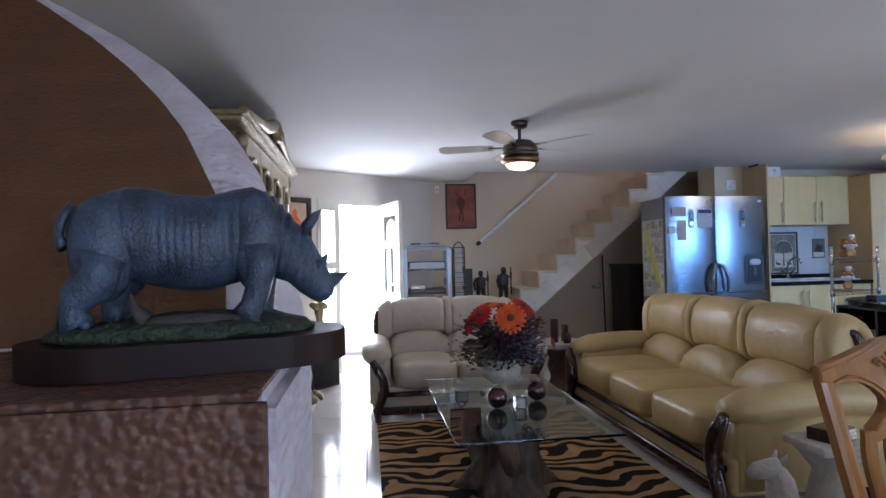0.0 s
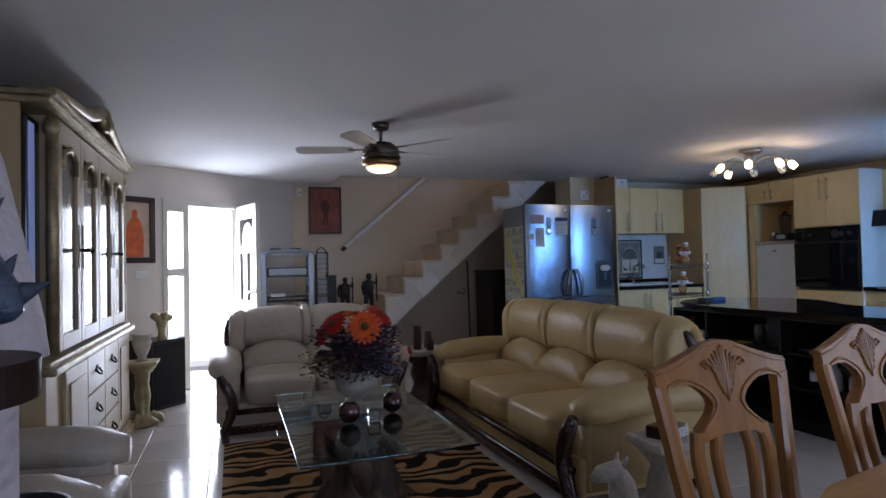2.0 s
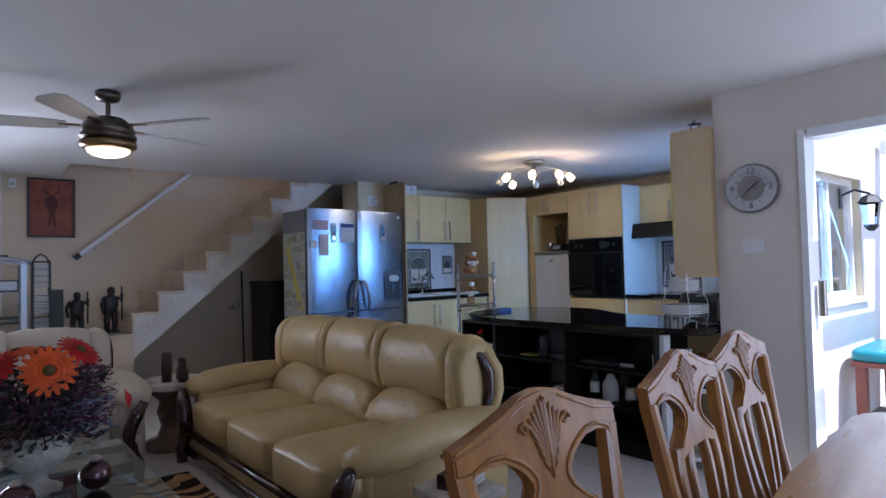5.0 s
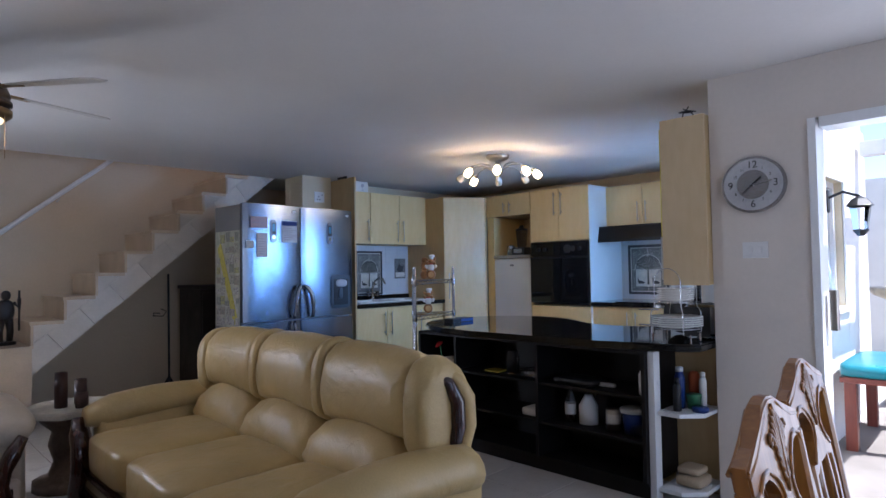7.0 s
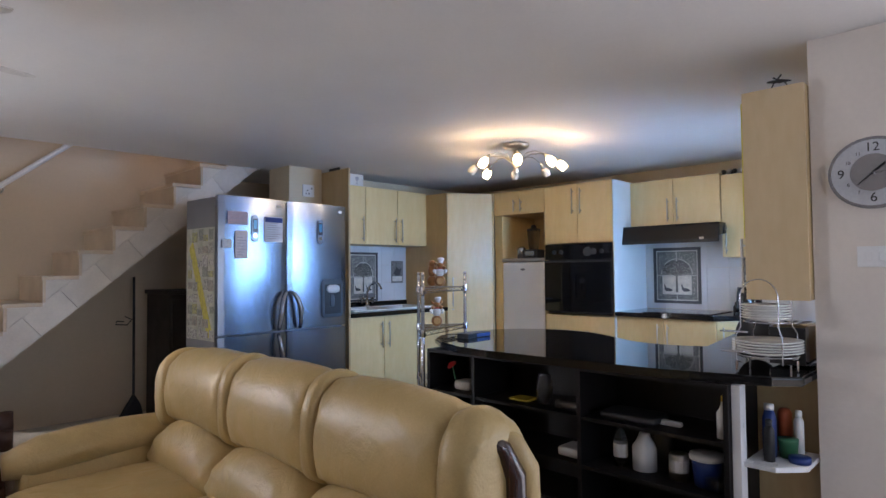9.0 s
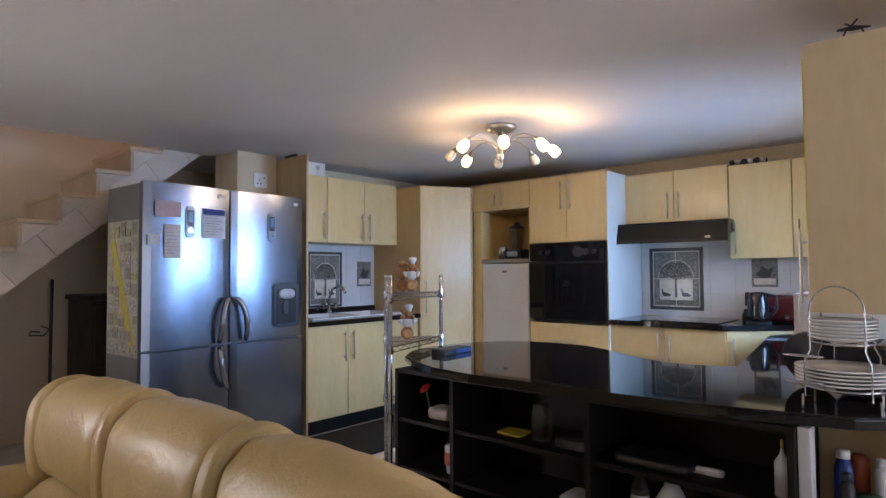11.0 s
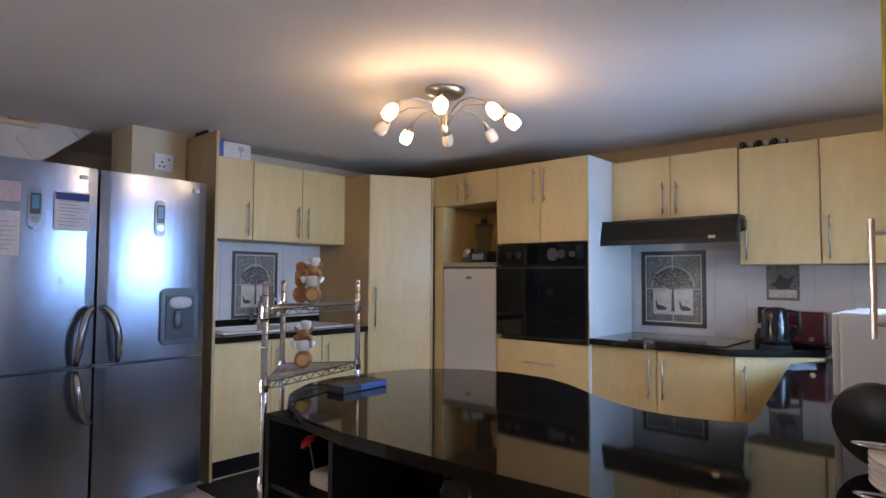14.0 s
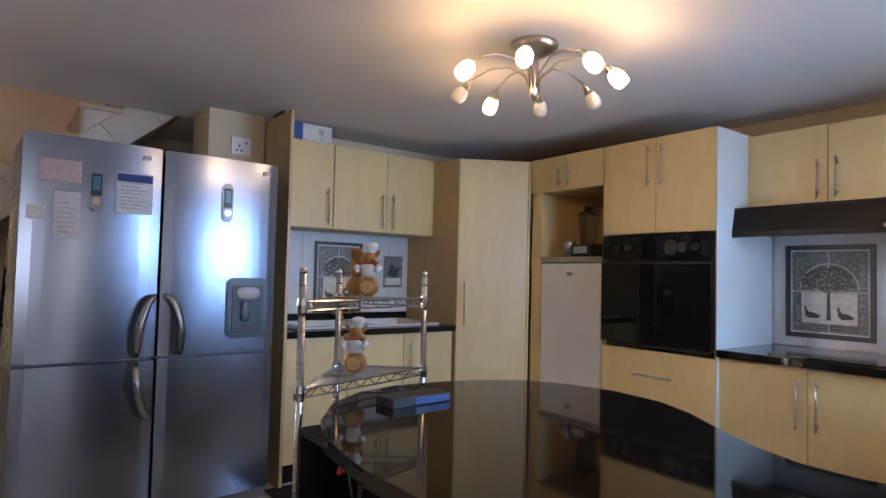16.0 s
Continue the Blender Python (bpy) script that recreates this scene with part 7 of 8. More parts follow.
# ---- things in the kitchen ----
# chrome corner rack
ck_rack = thing("corner_rack", (0, 0, 0), "chrome wire corner rack with triangular shelves", "rack")
P = [Vector((4.0, 4.69, 0)), Vector((4.33, 5.08, 0)), Vector((4.605, 4.865, 0))]
for p in P:
    part("post", mesh((rod, (p.x, p.y, 0.0), (p.x, p.y, 1.295), 0.0125, 12), *[(lathe, [(0.0135, z), (0.0135, z + 0.003)], (p.x, p.y, 0), 12) for z in [0.05 * k for k in range(1, 26)]], (lathe, [(0.013, 1.29), (0.011, 1.302), (0.003, 1.306)], (p.x, p.y, 0), 12)), CHROME, ck_rack, "", True)
for z in (0.14, 0.55, 0.915, 1.195):
    sh = part("wire_shelf", mesh(*[(lathe, [(0.018, z - 0.035), (0.019, z - 0.01), (0.017, z + 0.012)], (p.x, p.y, 0), 12) for p in P[:1]]), CHROME, ck_rack, "chrome wire shelf")
    for p in P[1:]:
        part("collar", mesh((lathe, [(0.018, z - 0.035), (0.019, z - 0.01), (0.017, z + 0.012)], (p.x, p.y, 0), 12)), CHROME, sh)
    for a, b in ((0, 1), (1, 2), (2, 0)):
        pa_, pb_ = P[a] + Vector((0, 0, z)), P[b] + Vector((0, 0, z))
        part("rim_wire", mesh((rod, pa_, pb_, 0.004, 6)), CHROME, sh)
        part("rim_wire", mesh((rod, pa_ - Vector((0, 0, 0.028)), pb_ - Vector((0, 0, 0.028)), 0.003, 6)), CHROME, sh)
        part("zigzag_wire", mesh((tube, [pa_.lerp(pb_, k / 16) - Vector((0, 0, 0.028 * (k % 2))) for k in range(17)], 0.0022, 5)), CHROME, sh)
    for k in range(1, 16):
        q = k / 16
        part("wire", mesh((rod, P[1].lerp(P[0], q) + Vector((0, 0, z)), P[1].lerp(P[2], q) + Vector((0, 0, z)), 0.0018, 5)), CHROME, sh)
TAN = surf("tan_glaze", (0.45, 0.20, 0.06), 0.35, var=0.25, scale=25)


def barrel_figure(place, rz, with_second, label):
    f = thing("kitchen_figurine", place, label, "figurine", rz, "kitchen figurines")
    part("barrel", mesh((lathe, [(0.030, -0.035), (0.038, -0.02), (0.040, 0.0), (0.038, 0.02), (0.030, 0.035)], (0, 0, 0), 18)), TAN, f, "tan glazed barrel", True).matrix_basis = Matrix.Translation((0, 0, 0.040)) @ Matrix.Rotation(radians(90), 4, "X")
    part("apron", mesh((puff, (0, -0.005, 0.105), (0.06, 0.055, 0.065), 0.8, 0.8, 14, 10)), CERAMIC, f, "white glazed body", True)
    part("head", mesh((puff, (0, -0.005, 0.150), (0.052, 0.05, 0.046), 0.9, 0.9, 14, 10), (puff, (0.028, -0.02, 0.135), (0.03, 0.03, 0.03), 1, 1, 8, 6), (puff, (-0.028, -0.02, 0.135), (0.03, 0.03, 0.03), 1, 1, 8, 6)), TAN, f, "tan glazed top", True)
    part("hat", mesh((lathe, [(0.017, 0.168), (0.017, 0.182), (0.026, 0.192), (0.024, 0.205), (0.008, 0.21)], (0.008, 0, 0), 12)), CERAMIC, f, "white cap", True)
    for yy in (-0.036, 0.036):
        part("barrel_end", mesh((rod, (0, yy - 0.0015, 0.040), (0, yy + 0.0015, 0.040), 0.024, 18)), surf("pale_tan_glaze", (0.62, 0.36, 0.14), 0.35), f, "pale tan barrel end")
    for sg in (-1, 1):
        part("arm", mesh((tube, [(sg * 0.026, -0.008, 0.122), (sg * 0.044, -0.020, 0.112), (sg * 0.036, -0.038, 0.098)], [0.010, 0.011, 0.008], 8)), CERAMIC, f, "white glazed arm", True)
        part("tuft", mesh((tube, [(sg * 0.020, 0.0, 0.158), (sg * 0.036, 0.004, 0.172), (sg * 0.040, 0.002, 0.184)], [0.010, 0.008, 0.002], 8)), TAN, f, "", True)
    part("scarf", mesh((tube, [(0.026 * math.cos(a), -0.005 + 0.024 * math.sin(a), 0.131) for a in [2 * math.pi * k / 16 for k in range(17)]], 0.006, 6)), surf("red_glaze", (0.40, 0.05, 0.03), 0.3), f, "red scarf", True)
    if with_second:
        part("second_barrel", mesh((lathe, [(0.030, -0.035), (0.040, 0.0), (0.030, 0.035)], (0, 0, 0), 18)), TAN, f, "tan glazed barrel", True).matrix_basis = Matrix.Translation((-0.055, 0.03, 0.040)) @ Matrix.Rotation(radians(90), 4, "X")
        part("second_body", mesh((puff, (-0.055, 0.03, 0.115), (0.06, 0.055, 0.09), 0.8, 0.8, 12, 8), (puff, (-0.055, 0.025, 0.165), (0.05, 0.05, 0.05), 0.9, 0.9, 12, 8)), TAN, f, "tan glazed figure", True)


barrel_figure((4.345, 4.87, 1.201), -42, True, "pair of glazed barrel figurines with white apron")
barrel_figure((4.285, 4.845, 0.921), -42, False, "glazed barrel figurine with white cap and apron")
bb = thing("dark_box", (4.235, 4.50, 0.862), "flat black and blue box on the granite counter", "box", 3)
part("case", solid(0, 0, 0, 0.24, 0.10, 0.030, 0.003), BLACK_MATT, bb)
part("edge", solid(0.09, -0.003, 0.004, 0.236, 0, 0.026, 0.001), surf("blue_card", (0.03, 0.09, 0.30), 0.4), bb, "blue printed side")

# plate stand
SX, SY = 4.125, 2.664
ps = thing("plate_stand", (SX, SY, 0.862), "chrome two tier stand holding white plates", "plate stand")
for s in (-1, 1):
    x = 0.100 * s
    foot = [(x * 0.92, 0.076, 0.050), (x * 1.15, 0.089, 0.054), (x * 1.15, 0.089, 0.165), (x, 0.074, 0.20), (x, 0.074, 0.325)]
    arch = [(x, 0.074 * math.cos(a), 0.325 + 0.080 * math.sin(a)) for a in [math.pi - math.pi * k / 14 for k in range(1, 14)]]
    part("hoop", mesh((tube, [(p, -q, r) for p, q, r in foot] + arch + foot[::-1], 0.0028, 8)), CHROME, ps, "", True)
for z, r in ((0.077, 0.12), (0.220, 0.09)):
    part("ring", mesh((tube, [(r * math.cos(a), r * math.sin(a), z) for a in [2 * math.pi * k / 32 for k in range(33)]], 0.0035, 6)), CHROME, ps, "", True)
for z in (0.100, 0.184):
    part("side_loop", mesh((tube, [(-0.142 + 0.016 * math.sin(a), 0.088 + 0.055 * math.cos(a), z) for a in [2 * math.pi * k / 20 for k in range(21)]], 0.003, 6)), CHROME, ps, "", True)
for x, y in ((0.075, 0.094), (-0.060, 0.104), (0.075, -0.094), (-0.060, -0.104)):
    part("foot", mesh((tube, [(x, y, 0.050), (x * 1.02, y * 1.02, 0.004), (x * 1.15, y * 1.02, 0.004), (x * 1.15, y * 1.02, 0.050)], 0.0035, 6)), CHROME, ps)


def plate(z, r, group):
    p = thing("plate", (SX, SY, 0.862 + z), "white dinner plate stacked in the stand" if r > 0.12 else "white side plate stacked in the stand", "plate", 0, group)
    part("dish", mesh((lathe, [(r * 0.55, 0), (r * 0.62, 0.003), (r, 0.014), (r * 0.995, 0.0175), (r * 0.64, 0.008), (r * 0.1, 0.006)], (0, 0, 0), 36)), CERAMIC, p, "", True)


for k in range(5):
    plate(0.080 + k * 0.0115, 0.139, "white dinner plates")
for k in range(6):
    plate(0.224 + k * 0.0110, 0.098, "white side plates")
# added disc that stands for the toaster's rounded black side
tr = thing("round_tray", (4.50, 2.83, 0.862), "black disc standing for the toaster's rounded side", "pan", 72)
part("disc", mesh((lathe, [(0.10, 0), (0.105, 0.01), (0.105, 0.03), (0.095, 0.03), (0.09, 0.01)], (0, 0, 0), 32)), BLACK_MATT, tr, "", True).matrix_basis = Matrix.Translation((0, 0, 0.106)) @ Matrix.Rotation(radians(78), 4, "X")
ts2 = thing("toaster", (4.36, 2.56, 0.862), "shiny steel toaster with black sides", "toaster")
part("body", mesh((box, 0, 0, 0.01, 0.30, 0.17, 0.19, 0.03, 4)), CHROME, ts2, "", True)
part("side", solid(-0.012, 0.01, 0.01, -0.001, 0.16, 0.18, 0.005), BLACK_MATT, ts2)
part("slot", mesh((box, 0.04, 0.04, 0.188, 0.26, 0.065, 0.192), (box, 0.04, 0.10, 0.188, 0.26, 0.125, 0.192)), BLACK_MATT, ts2)
mw = thing("microwave", (5.44, 2.62, 0.862), "white microwave oven on the granite counter", "microwave")
part("case", solid(0, 0, 0.012, 0.48, 0.42, 0.335, 0.008), WHITE, mw)
part("door", solid(0.01, 0.421, 0.02, 0.36, 0.445, 0.33, 0.005), WHITE, mw)
part("window", solid(0.05, 0.446, 0.07, 0.31, 0.449, 0.28, 0.002), BLACK, mw)
part("foot", mesh((box, 0.03, 0.03, 0, 0.06, 0.06, 0.012), (box, 0.42, 0.36, 0, 0.45, 0.39, 0.012), (box, 0.03, 0.36, 0, 0.06, 0.39, 0.012), (box, 0.42, 0.03, 0, 0.45, 0.06, 0.012)), BLACK_MATT, mw)
kt = thing("kettle", (6.66, 3.535, 0.918), "black glossy electric kettle on the worktop", "kettle")
part("base", mesh((lathe, [(0.085, 0), (0.085, 0.018), (0.07, 0.022)], (0, 0, 0), 24)), BLACK_MATT, kt, "", True)
part("jug", mesh((lathe, [(0.078, 0.023), (0.080, 0.06), (0.072, 0.16), (0.064, 0.22), (0.05, 0.235), (0.01, 0.24)], (0, 0, 0), 24)), BLACK, kt, "", True)
part("handle", mesh((tube, [(0.0, -0.06, 0.22), (0.0, -0.12, 0.21), (0.0, -0.125, 0.12), (0.0, -0.075, 0.06)], 0.012, 8)), BLACK_MATT, kt, "", True)
part("spout", mesh((prism, [(0.055, 0.19), (0.09, 0.215), (0.055, 0.225)], -0.02, 0.02, "y")), BLACK, kt)
t3 = thing("red_toaster", (6.84, 3.585, 0.918), "dark red toaster with chrome trim", "toaster", -90)
part("body", mesh((box, 0, 0, 0.01, 0.28, 0.18, 0.21, 0.03, 4)), surf("dark_red_enamel", (0.10, 0.012, 0.014), 0.2, coat=0.6), t3, "", True)
part("knob", mesh((rod, (0.20, -0.012, 0.05), (0.20, 0.0, 0.05), 0.016, 12)), CHROME, t3)
part("lever", solid(0.08, -0.025, 0.11, 0.12, 0.0, 0.125, 0.003), BLACK_MATT, t3)
for k, (dx, dy, h, mt) in enumerate(((6.80, 3.66, 0.10, BLACK_MATT), (6.88, 3.64, 0.13, BLACK_MATT), (6.94, 3.68, 0.09, BLACK))):
    j = thing("spice_bottle", (dx, dy, 0.918), "small dark bottle beside the kettle", "bottle", 0, "dark bottles")
    part("body", mesh((lathe, [(0.025, 0), (0.026, h * 0.6), (0.012, h * 0.8), (0.013, h)], (0, 0, 0), 14)), mt, j, "", True)
so = thing("socket_plate", (7.061, 3.73, 1.03), "small wall socket with a red lamp", "socket", -90)
part("plate", solid(0, -0.01, 0, 0.07, 0, 0.11, 0.003), BLACK_MATT, so)
part("lamp", mesh((rod, (0.035, -0.013, 0.08), (0.035, -0.009, 0.08), 0.006, 8)), glow("red_neon", (1.0, 0.06, 0.03), 6.0), so, "red neon lamp")
# blender in the niche
bd = thing("blender", (6.52, 5.60, 1.442), "food blender with clear jug and steel base", "blender", -90)
part("base", mesh((box, -0.09, -0.08, 0, 0.09, 0.08, 0.09, 0.012)), BLACK_MATT, bd, "black base")
part("panel", solid(-0.06, -0.084, 0.02, 0.06, -0.08, 0.07, 0.003), CHROME, bd)
part("jug", mesh((lathe, [(0.05, 0.092), (0.055, 0.12), (0.07, 0.26), (0.072, 0.29), (0.05, 0.29)], (0, 0, 0), 16)), clear("smoked_glass", (0.35, 0.35, 0.36)), bd, "smoked clear jug", True)
part("lid", mesh((lathe, [(0.074, 0.291), (0.07, 0.31), (0.03, 0.32), (0.028, 0.35), (0.01, 0.355)], (0, 0, 0), 16)), BLACK_MATT, bd, "", True)
jr = thing("storage_jar", (6.50, 5.745, 1.442), "small steel canister in the niche", "jar")
part("body", mesh((lathe, [(0.05, 0), (0.05, 0.10), (0.045, 0.11), (0.02, 0.125)], (0, 0, 0), 16)), CHROME, jr, "", True)
# boxes and tray on top of the cabinets
gb = thing("glass_box", (4.735, 6.64, 2.181), "white and blue carton printed with a wine glass", "carton")
part("carton", solid(0, 0, 0, 0.30, 0.22, 0.115, 0.003), surf("carton_white", (0.70, 0.69, 0.66), 0.7), gb)
part("blue_end", solid(0.0, -0.002, 0.0, 0.085, -0.0003, 0.115), surf("carton_blue", (0.03, 0.10, 0.35), 0.6), gb)
part("glass_print", mesh((prism, [(0.20, 0.015), (0.24, 0.015), (0.223, 0.022), (0.223, 0.045), (0.242, 0.065), (0.238, 0.09), (0.202, 0.09), (0.198, 0.065), (0.217, 0.045), (0.217, 0.022)], -0.002, -0.0004, "y")), surf("grey_print", (0.40, 0.40, 0.43), 0.8), gb)
cam_box = thing("small_device", (4.33, 6.74, 2.275), "small dark device on top of the panel", "device")
cam_box.matrix_basis = pose(4.597, 6.45, 2.2755)
part("case", solid(0, 0, 0, 0.018, 0.16, 0.025, 0.003), BLACK_MATT, cam_box)
eg = thing("egg_tray", (6.80, 3.50, 2.141), "tray of dark and pale cups on the cabinet", "tray")
for i in range(6):
    for j in range(2):
        part("cup", mesh((lathe, [(0.012, 0), (0.019, 0.022), (0.019, 0.034), (0.012, 0.042)], (-0.03 + j * 0.045, 0.0 + i * 0.045, 0), 10)), (NICKEL, BLACK_MATT)[(i + j) % 2], eg, "", True)
mat_ = thing("floor_mat", (5.20, 5.98, 0), "thin black mat on the kitchen floor", "mat")
part("mat", solid(-0.68, -0.36, 0.001, 0.70, 0.34, 0.010, 0.003), surf("black_rubber", (0.012, 0.012, 0.012), 0.8, bump=0.3, bscale=150), mat_)

# shelf contents of the peninsula: name, y, shelf z, shape profile, material, label
CLEARP = clear("clear_plastic", (0.75, 0.75, 0.78), 0.25)
GREEN = surf("green_plastic", (0.05, 0.20, 0.09), 0.4)
BLUE = surf("blue_plastic", (0.02, 0.05, 0.22), 0.35)
TEAL = surf("orange_lid", (0.42, 0.09, 0.03), 0.5)


def bottle(name, x, y, z, prof, mt, label, cat="bottle", cap=None, band=None):
    b = thing(name, (x, y, z), label, cat)
    part("body", mesh((lathe, prof, (0, 0, 0), 16)), mt, b, "", True)
    r, h = prof[-1]
    if cap:
        part("cap", mesh((lathe, [(r * 1.15, h), (r * 1.15, h + 0.025), (r * 0.4, h + 0.028)], (0, 0, 0), 12)), cap, b, "", True)
    if band:
        part("paper_label", mesh((lathe, [(prof[1][0] + 0.001, prof[1][1] * 0.35), (prof[1][0] + 0.001, prof[1][1] * 0.85)], (0, 0, 0), 16)), band, b)


BOT = [(0.034, 0), (0.035, 0.13), (0.014, 0.19), (0.013, 0.22)]
JAR = [(0.045, 0), (0.045, 0.11), (0.042, 0.12)]
TUB = [(0.055, 0), (0.065, 0.10), (0.066, 0.12)]
bottle("wine_bottle", 4.12, 3.36, 0.318, BOT, CLEARP, "clear bottle with white label on the shelf", "bottle", WHITE, PAPER)
bottle("milk_jug", 4.14, 3.24, 0.318, [(0.06, 0), (0.06, 0.11), (0.03, 0.16), (0.025, 0.18)], WHITE, "white plastic jug on the shelf", "jug")
bottle("tall_jug", 4.20, 3.17, 0.318, [(0.05, 0), (0.05, 0.17), (0.045, 0.18)], CLEARP, "frosted plastic pitcher on the shelf", "jug")
bottle("tin_can", 4.12, 3.06, 0.318, JAR, NICKEL, "plain metal tin with paper label", "tin", None, PAPER)
bottle("paint_tub", 4.12, 2.93, 0.318, TUB, BLUE, "dark blue tub with white lid", "tub", WHITE)
bottle("glue_bottle", 4.06, 2.835, 0.563, [(0.025, 0), (0.025, 0.11), (0.008, 0.14), (0.004, 0.16)], WHITE, "white glue bottle with yellow nozzle", "bottle", surf("yellow_cap", (0.6, 0.4, 0.03), 0.4))
bottle("glass_jar", 4.12, 3.82, 0.563, [(0.045, 0), (0.047, 0.12), (0.035, 0.15), (0.035, 0.16)], CLEARP, "clear jar of pale things on the shelf", "jar")
bottle("plastic_tub", 4.08, 4.30, 0.318, [(0.045, 0), (0.054, 0.125), (0.057, 0.13)], WHITE, "white tub with orange print on the shelf", "tub", None, TEAL)
for nm, y, z, s, mt, lab in (("paper_stack", 3.62, 0.318, (0.16, 0.14, 0.05), PAPER, "stack of folded papers on the shelf"), ("yellow_tray", 3.96, 0.563, (0.12, 0.14, 0.012), surf("yellow_card", (0.45, 0.33, 0.03), 0.6), "flat yellow card on the shelf"),
                             ("plastic_bag", 3.62, 0.563, (0.16, 0.18, 0.05), CLEARP, "crumpled clear plastic packets"), ("black_tray", 3.28, 0.563, (0.20, 0.30, 0.04), BLACK_MATT, "black flat tray on the shelf"),
                             ("white_card", 3.10, 0.563, (0.03, 0.13, 0.025), PAPER, "small white box on the shelf"), ("crumpled_packet", 4.40, 0.563, (0.12, 0.14, 0.06), surf("beige_packet", (0.45, 0.38, 0.32), 0.6, bump=0.6, bscale=50), "crumpled beige packet on the shelf"),
                             ("glass_dish", 2.86, 0.318, (0.15, 0.12, 0.06), CLEARP, "clear glass dish on the shelf")):
    o = thing(nm, (4.06, y, z), lab, nm.split("_")[1])
    part("body", mesh((puff, (0.05, 0, s[2] / 2), s, 0.35, 0.3, 16, 8)), mt, o, "", True)
ro = thing("silk_rose", (4.10, 4.40, 0.62), "red artificial rose on the shelf", "flower")
ro.matrix_basis = pose(4.08, 4.50, 0.563)
bm = bmesh.new()
petals(bm, (0, 0, 0.14), 9, 0.035, (-0.6, 0.2, 0.8), 0.9, 0.014, 3)
part("bloom", bm, RED, ro)
part("stem", mesh((rod, (0.02, -0.02, 0), (0, 0, 0.14), 0.004, 6)), GREEN, ro)
# end shelf bottles
for dx, dy, z, prof, mt, cap, lab in ((4.10, 2.66, 0.492, [(0.022, 0), (0.022, 0.13), (0.012, 0.15)], BLACK_MATT, BLACK_MATT, "dark spray bottle on the end shelf"), (4.18, 2.68, 0.492, [(0.028, 0), (0.028, 0.165), (0.018, 0.20)], BLUE, WHITE, "blue cleaning bottle on the end shelf"),
                                 (4.21, 2.615, 0.492, [(0.034, 0), (0.040, 0.075), (0.042, 0.08)], GREEN, None, "green plastic tub on the end shelf"), (4.26, 2.585, 0.492, [(0.02, 0), (0.02, 0.15), (0.012, 0.17)], WHITE, WHITE, "white bottle on the end shelf"),
                                 (4.30, 2.65, 0.492, [(0.03, 0), (0.03, 0.17), (0.02, 0.19)], TEAL, None, "orange lidded bottle on the end shelf"), (4.16, 2.56, 0.492, [(0.042, 0), (0.044, 0.022), (0.040, 0.026)], BLUE, None, "low blue tin on the end shelf")):
    bottle("cleaning_bottle", dx, dy, z, prof, mt, lab, "bottle", cap)
bx = thing("cloth_pile", (4.12, 2.54, 0.082), "folded beige cloths on the lowest shelf", "cloths")
part("cloth", mesh((puff, (0.07, 0.08, 0.03), (0.18, 0.15, 0.06), 0.5, 0.4, 16, 8), (puff, (0.08, 0.09, 0.08), (0.15, 0.13, 0.04), 0.5, 0.4, 16, 8)), surf("beige_cloth", (0.42, 0.33, 0.22), 0.9, bump=0.3), bx, "", True)

# ---- outside ----
structure("ground", solid(-60, -60, -0.30, 70, 70, -0.13), surf("pale_paving", (0.55, 0.52, 0.47), 0.9, var=0.15, scale=0.6), "pale sunlit paving and sand")
structure("pavement_patio", solid(EAST + WT, -2.6, -0.13, 10.5, 2.349, -0.01), surf("patio_paving", (0.45, 0.40, 0.35), 0.7, var=0.12), "beige paved patio floor")
YARD = surf("sunlit_white_wall", (0.78, 0.76, 0.72), 0.9, var=0.05)
structure("garden_wall", mesh((box, 10.5, -4.0, -0.13, 10.7, 7.0, 2.4)), YARD, "white rendered garden walls")
# added glowing panel; its emission stands for the overexposed daylight outside
yard = thing("backdrop_yard", on_entry(1.35, 0, -4.5), "glowing panel standing for the bright yard outside", "backdrop", DANG, kind="structure")
part("glare", solid(-4.0, 0, -0.12, 4.0, 0.05, 4.5), glow("yard_glow", (1.0, 0.98, 0.93), 2.2), yard)
pg = thing("pergola", (EAST + WT, 0, 0), "white painted timber pergola over the patio", "pergola")
for k in range(7):
    part("rafter", solid(0.002, -1.2 + k * 0.5, 2.30, 2.6, -1.13 + k * 0.5, 2.42, 0.004), WHITE, pg)
part("beam", solid(2.45, -1.6, 2.18, 2.6, 2.3, 2.298, 0.004), WHITE, pg)
lan = thing("wall_lantern", (5.9, 2.328, 1.73), "black outdoor wall lantern with glass panes", "lantern")
part("arm", mesh((tube, [(0, 0, 0.02), (0, -0.10, 0.06), (0, -0.20, 0.02)], 0.010, 8), (box, -0.03, -0.015, -0.08, 0.03, 0, 0.08, 0.004)), BLACK_MATT, lan)
part("cap", mesh((lathe, [(0.09, -0.02), (0.05, 0.03), (0.01, 0.05)], (0, -0.20, -0.03), 6)), BLACK_MATT, lan)
part("glass", mesh((lathe, [(0.045, -0.22), (0.07, -0.05)], (0, -0.20, 0), 6)), clear("lantern_glass", (0.8, 0.85, 0.85)), lan)
part("base", mesh((lathe, [(0.02, -0.26), (0.05, -0.225), (0.05, -0.215)], (0, -0.20, 0), 6)), BLACK_MATT, lan)
REDWOOD = wooden("red_stained_wood", (0.24, 0.055, 0.03), (0.16, 0.03, 0.02), 0.4)
be = thing("patio_bench", (5.76, 1.86, 0), "red stained wooden bench with a turquoise cushion", "bench", 2)
part("seat", solid(0, 0, 0.46, 0.95, 0.40, 0.50, 0.006), REDWOOD, be)
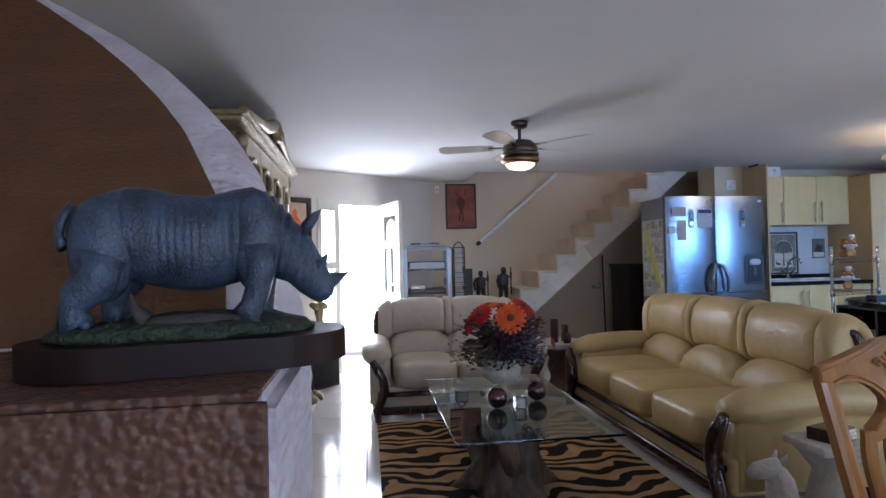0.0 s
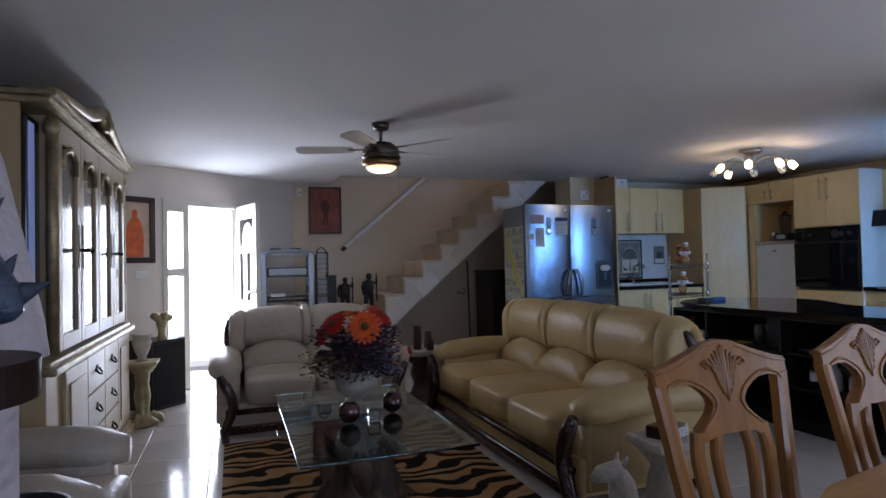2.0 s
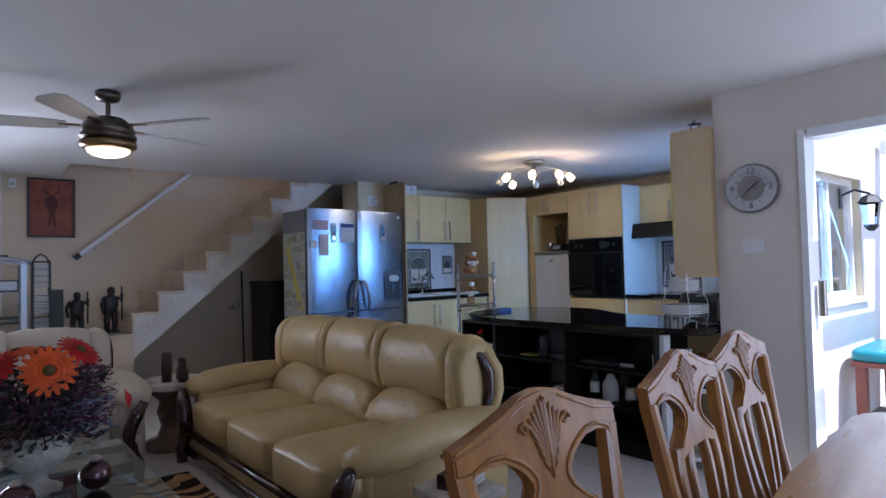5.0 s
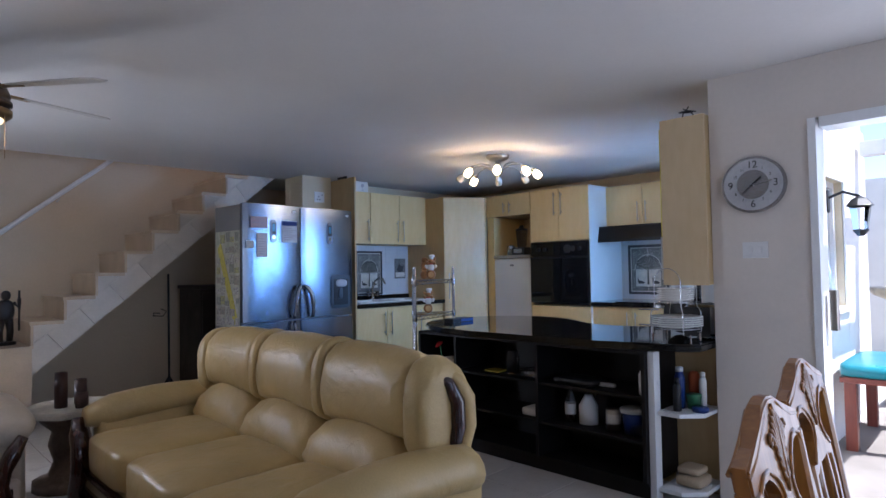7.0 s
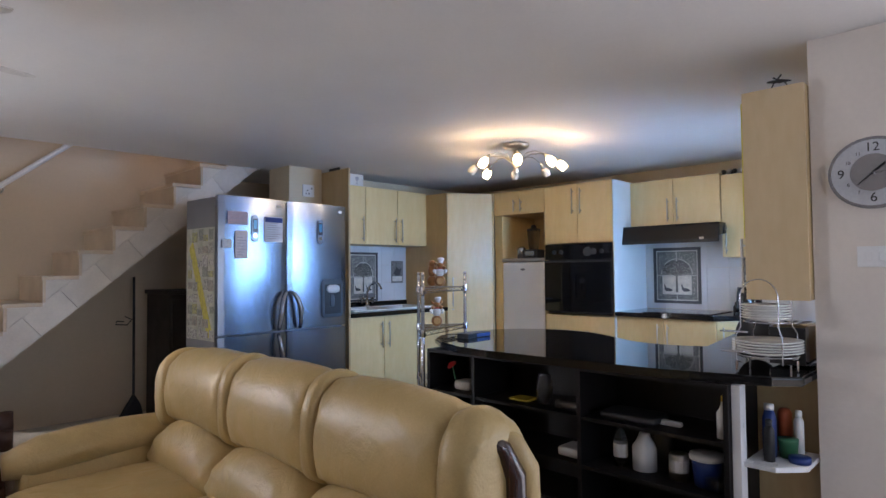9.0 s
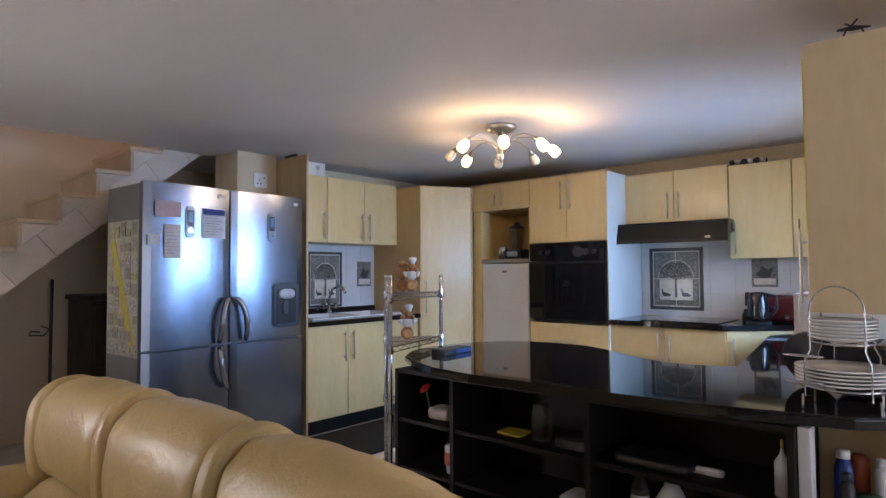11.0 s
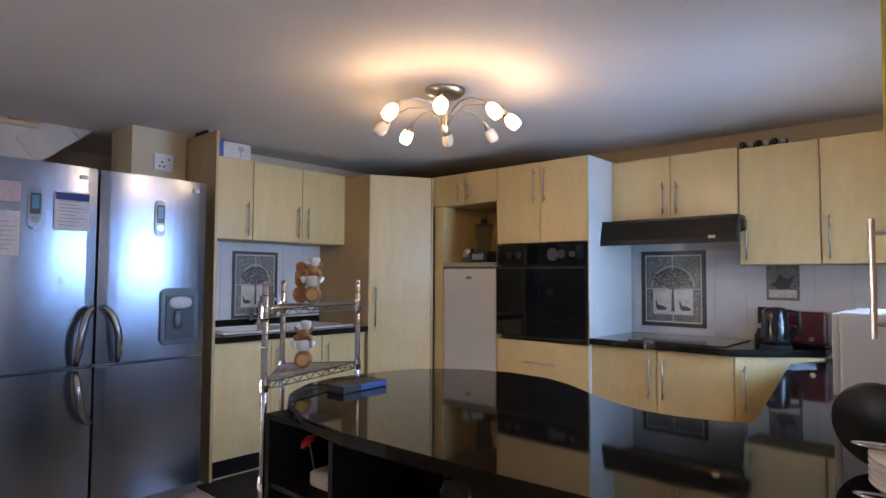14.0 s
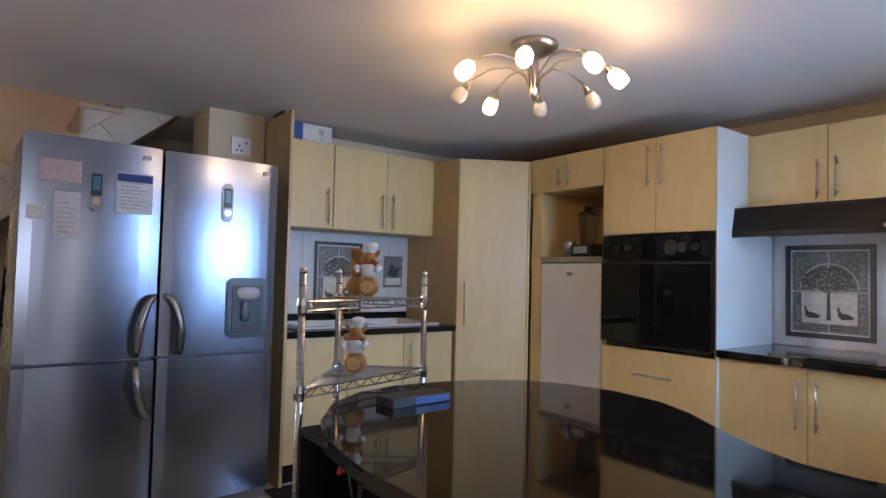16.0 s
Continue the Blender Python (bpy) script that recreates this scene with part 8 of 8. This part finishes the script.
for x in (0.03, 0.86):
    for y in (0.03, 0.31):
        part("leg", solid(x, y, -0.01, x + 0.07, y + 0.07, 0.46, 0.004), REDWOOD, be)
part("apron", solid(0.03, 0.05, 0.36, 0.92, 0.08, 0.46, 0.003), REDWOOD, be)
part("cushion", mesh((puff, (0.475, 0.20, 0.54), (0.98, 0.44, 0.10), 0.4, 0.3, 24, 10)), surf("turquoise_vinyl", (0.02, 0.24, 0.30), 0.3), be, "turquoise vinyl cushion", True)
tbl = thing("patio_table", (6.95, 0.95, 0), "red stained heavy wooden patio table", "table")
part("top", solid(0, 0, 0.68, 1.3, 0.8, 0.74, 0.008), REDWOOD, tbl)
for x in (0.05, 1.13):
    for y in (0.05, 0.63):
        part("leg", solid(x, y, -0.01, x + 0.12, y + 0.12, 0.68, 0.01), REDWOOD, tbl)
ft = thing("garden_fountain", (7.9, 2.0, 0), "tiered pale stone garden fountain", "fountain")
part("column", mesh((lathe, [(0.30, -0.01), (0.28, 0.10), (0.12, 0.25), (0.10, 0.80), (0.15, 0.86)], (0, 0, 0), 20)), STONEWARE, ft, "", True)
part("basin", mesh((lathe, [(0.15, 0.86), (0.42, 0.98), (0.46, 1.05), (0.40, 1.05), (0.12, 0.95)], (0, 0, 0), 24)), STONEWARE, ft, "", True)
part("upper_basin", mesh((lathe, [(0.07, 0.95), (0.06, 1.25), (0.24, 1.34), (0.26, 1.38), (0.20, 1.38), (0.06, 1.34), (0.05, 1.6), (0.10, 1.75), (0.02, 1.85)], (0, 0, 0), 20)), STONEWARE, ft, "", True)

# ---- floor tiles ----
TS = 0.45
tile_me = bpy.data.meshes.new("floor_tile")
bm = solid(0.0025, 0.0025, -0.006, TS - 0.0025, TS - 0.0025, 0.0, 0.0015, 1)
bm.to_mesh(tile_me)
bm.free()
tile_me.materials.append(TILE)
far = bmesh.new()
for i in range(-3, 19):
    for j in range(-6, 20):
        tx, ty = i * TS + 0.05, j * TS + 0.10
        if tx > 7.05 or ty > 8.0 or (tx > 4.3 and ty < 2.0):
            continue
        if -1.4 < tx < 5.0 and 0.6 < ty < 7.6:
            ob = new("floor_tile", tile_me)
            ob.parent, ob.location = floor, (tx, ty, 0)
        else:
            box(far, tx + 0.0025, ty + 0.0025, -0.006, tx + TS - 0.0025, ty + TS - 0.0025, 0.0)
tagged(part("floor_tiles", far, TILE, floor), "glossy pale floor tiles", kind="stuff")
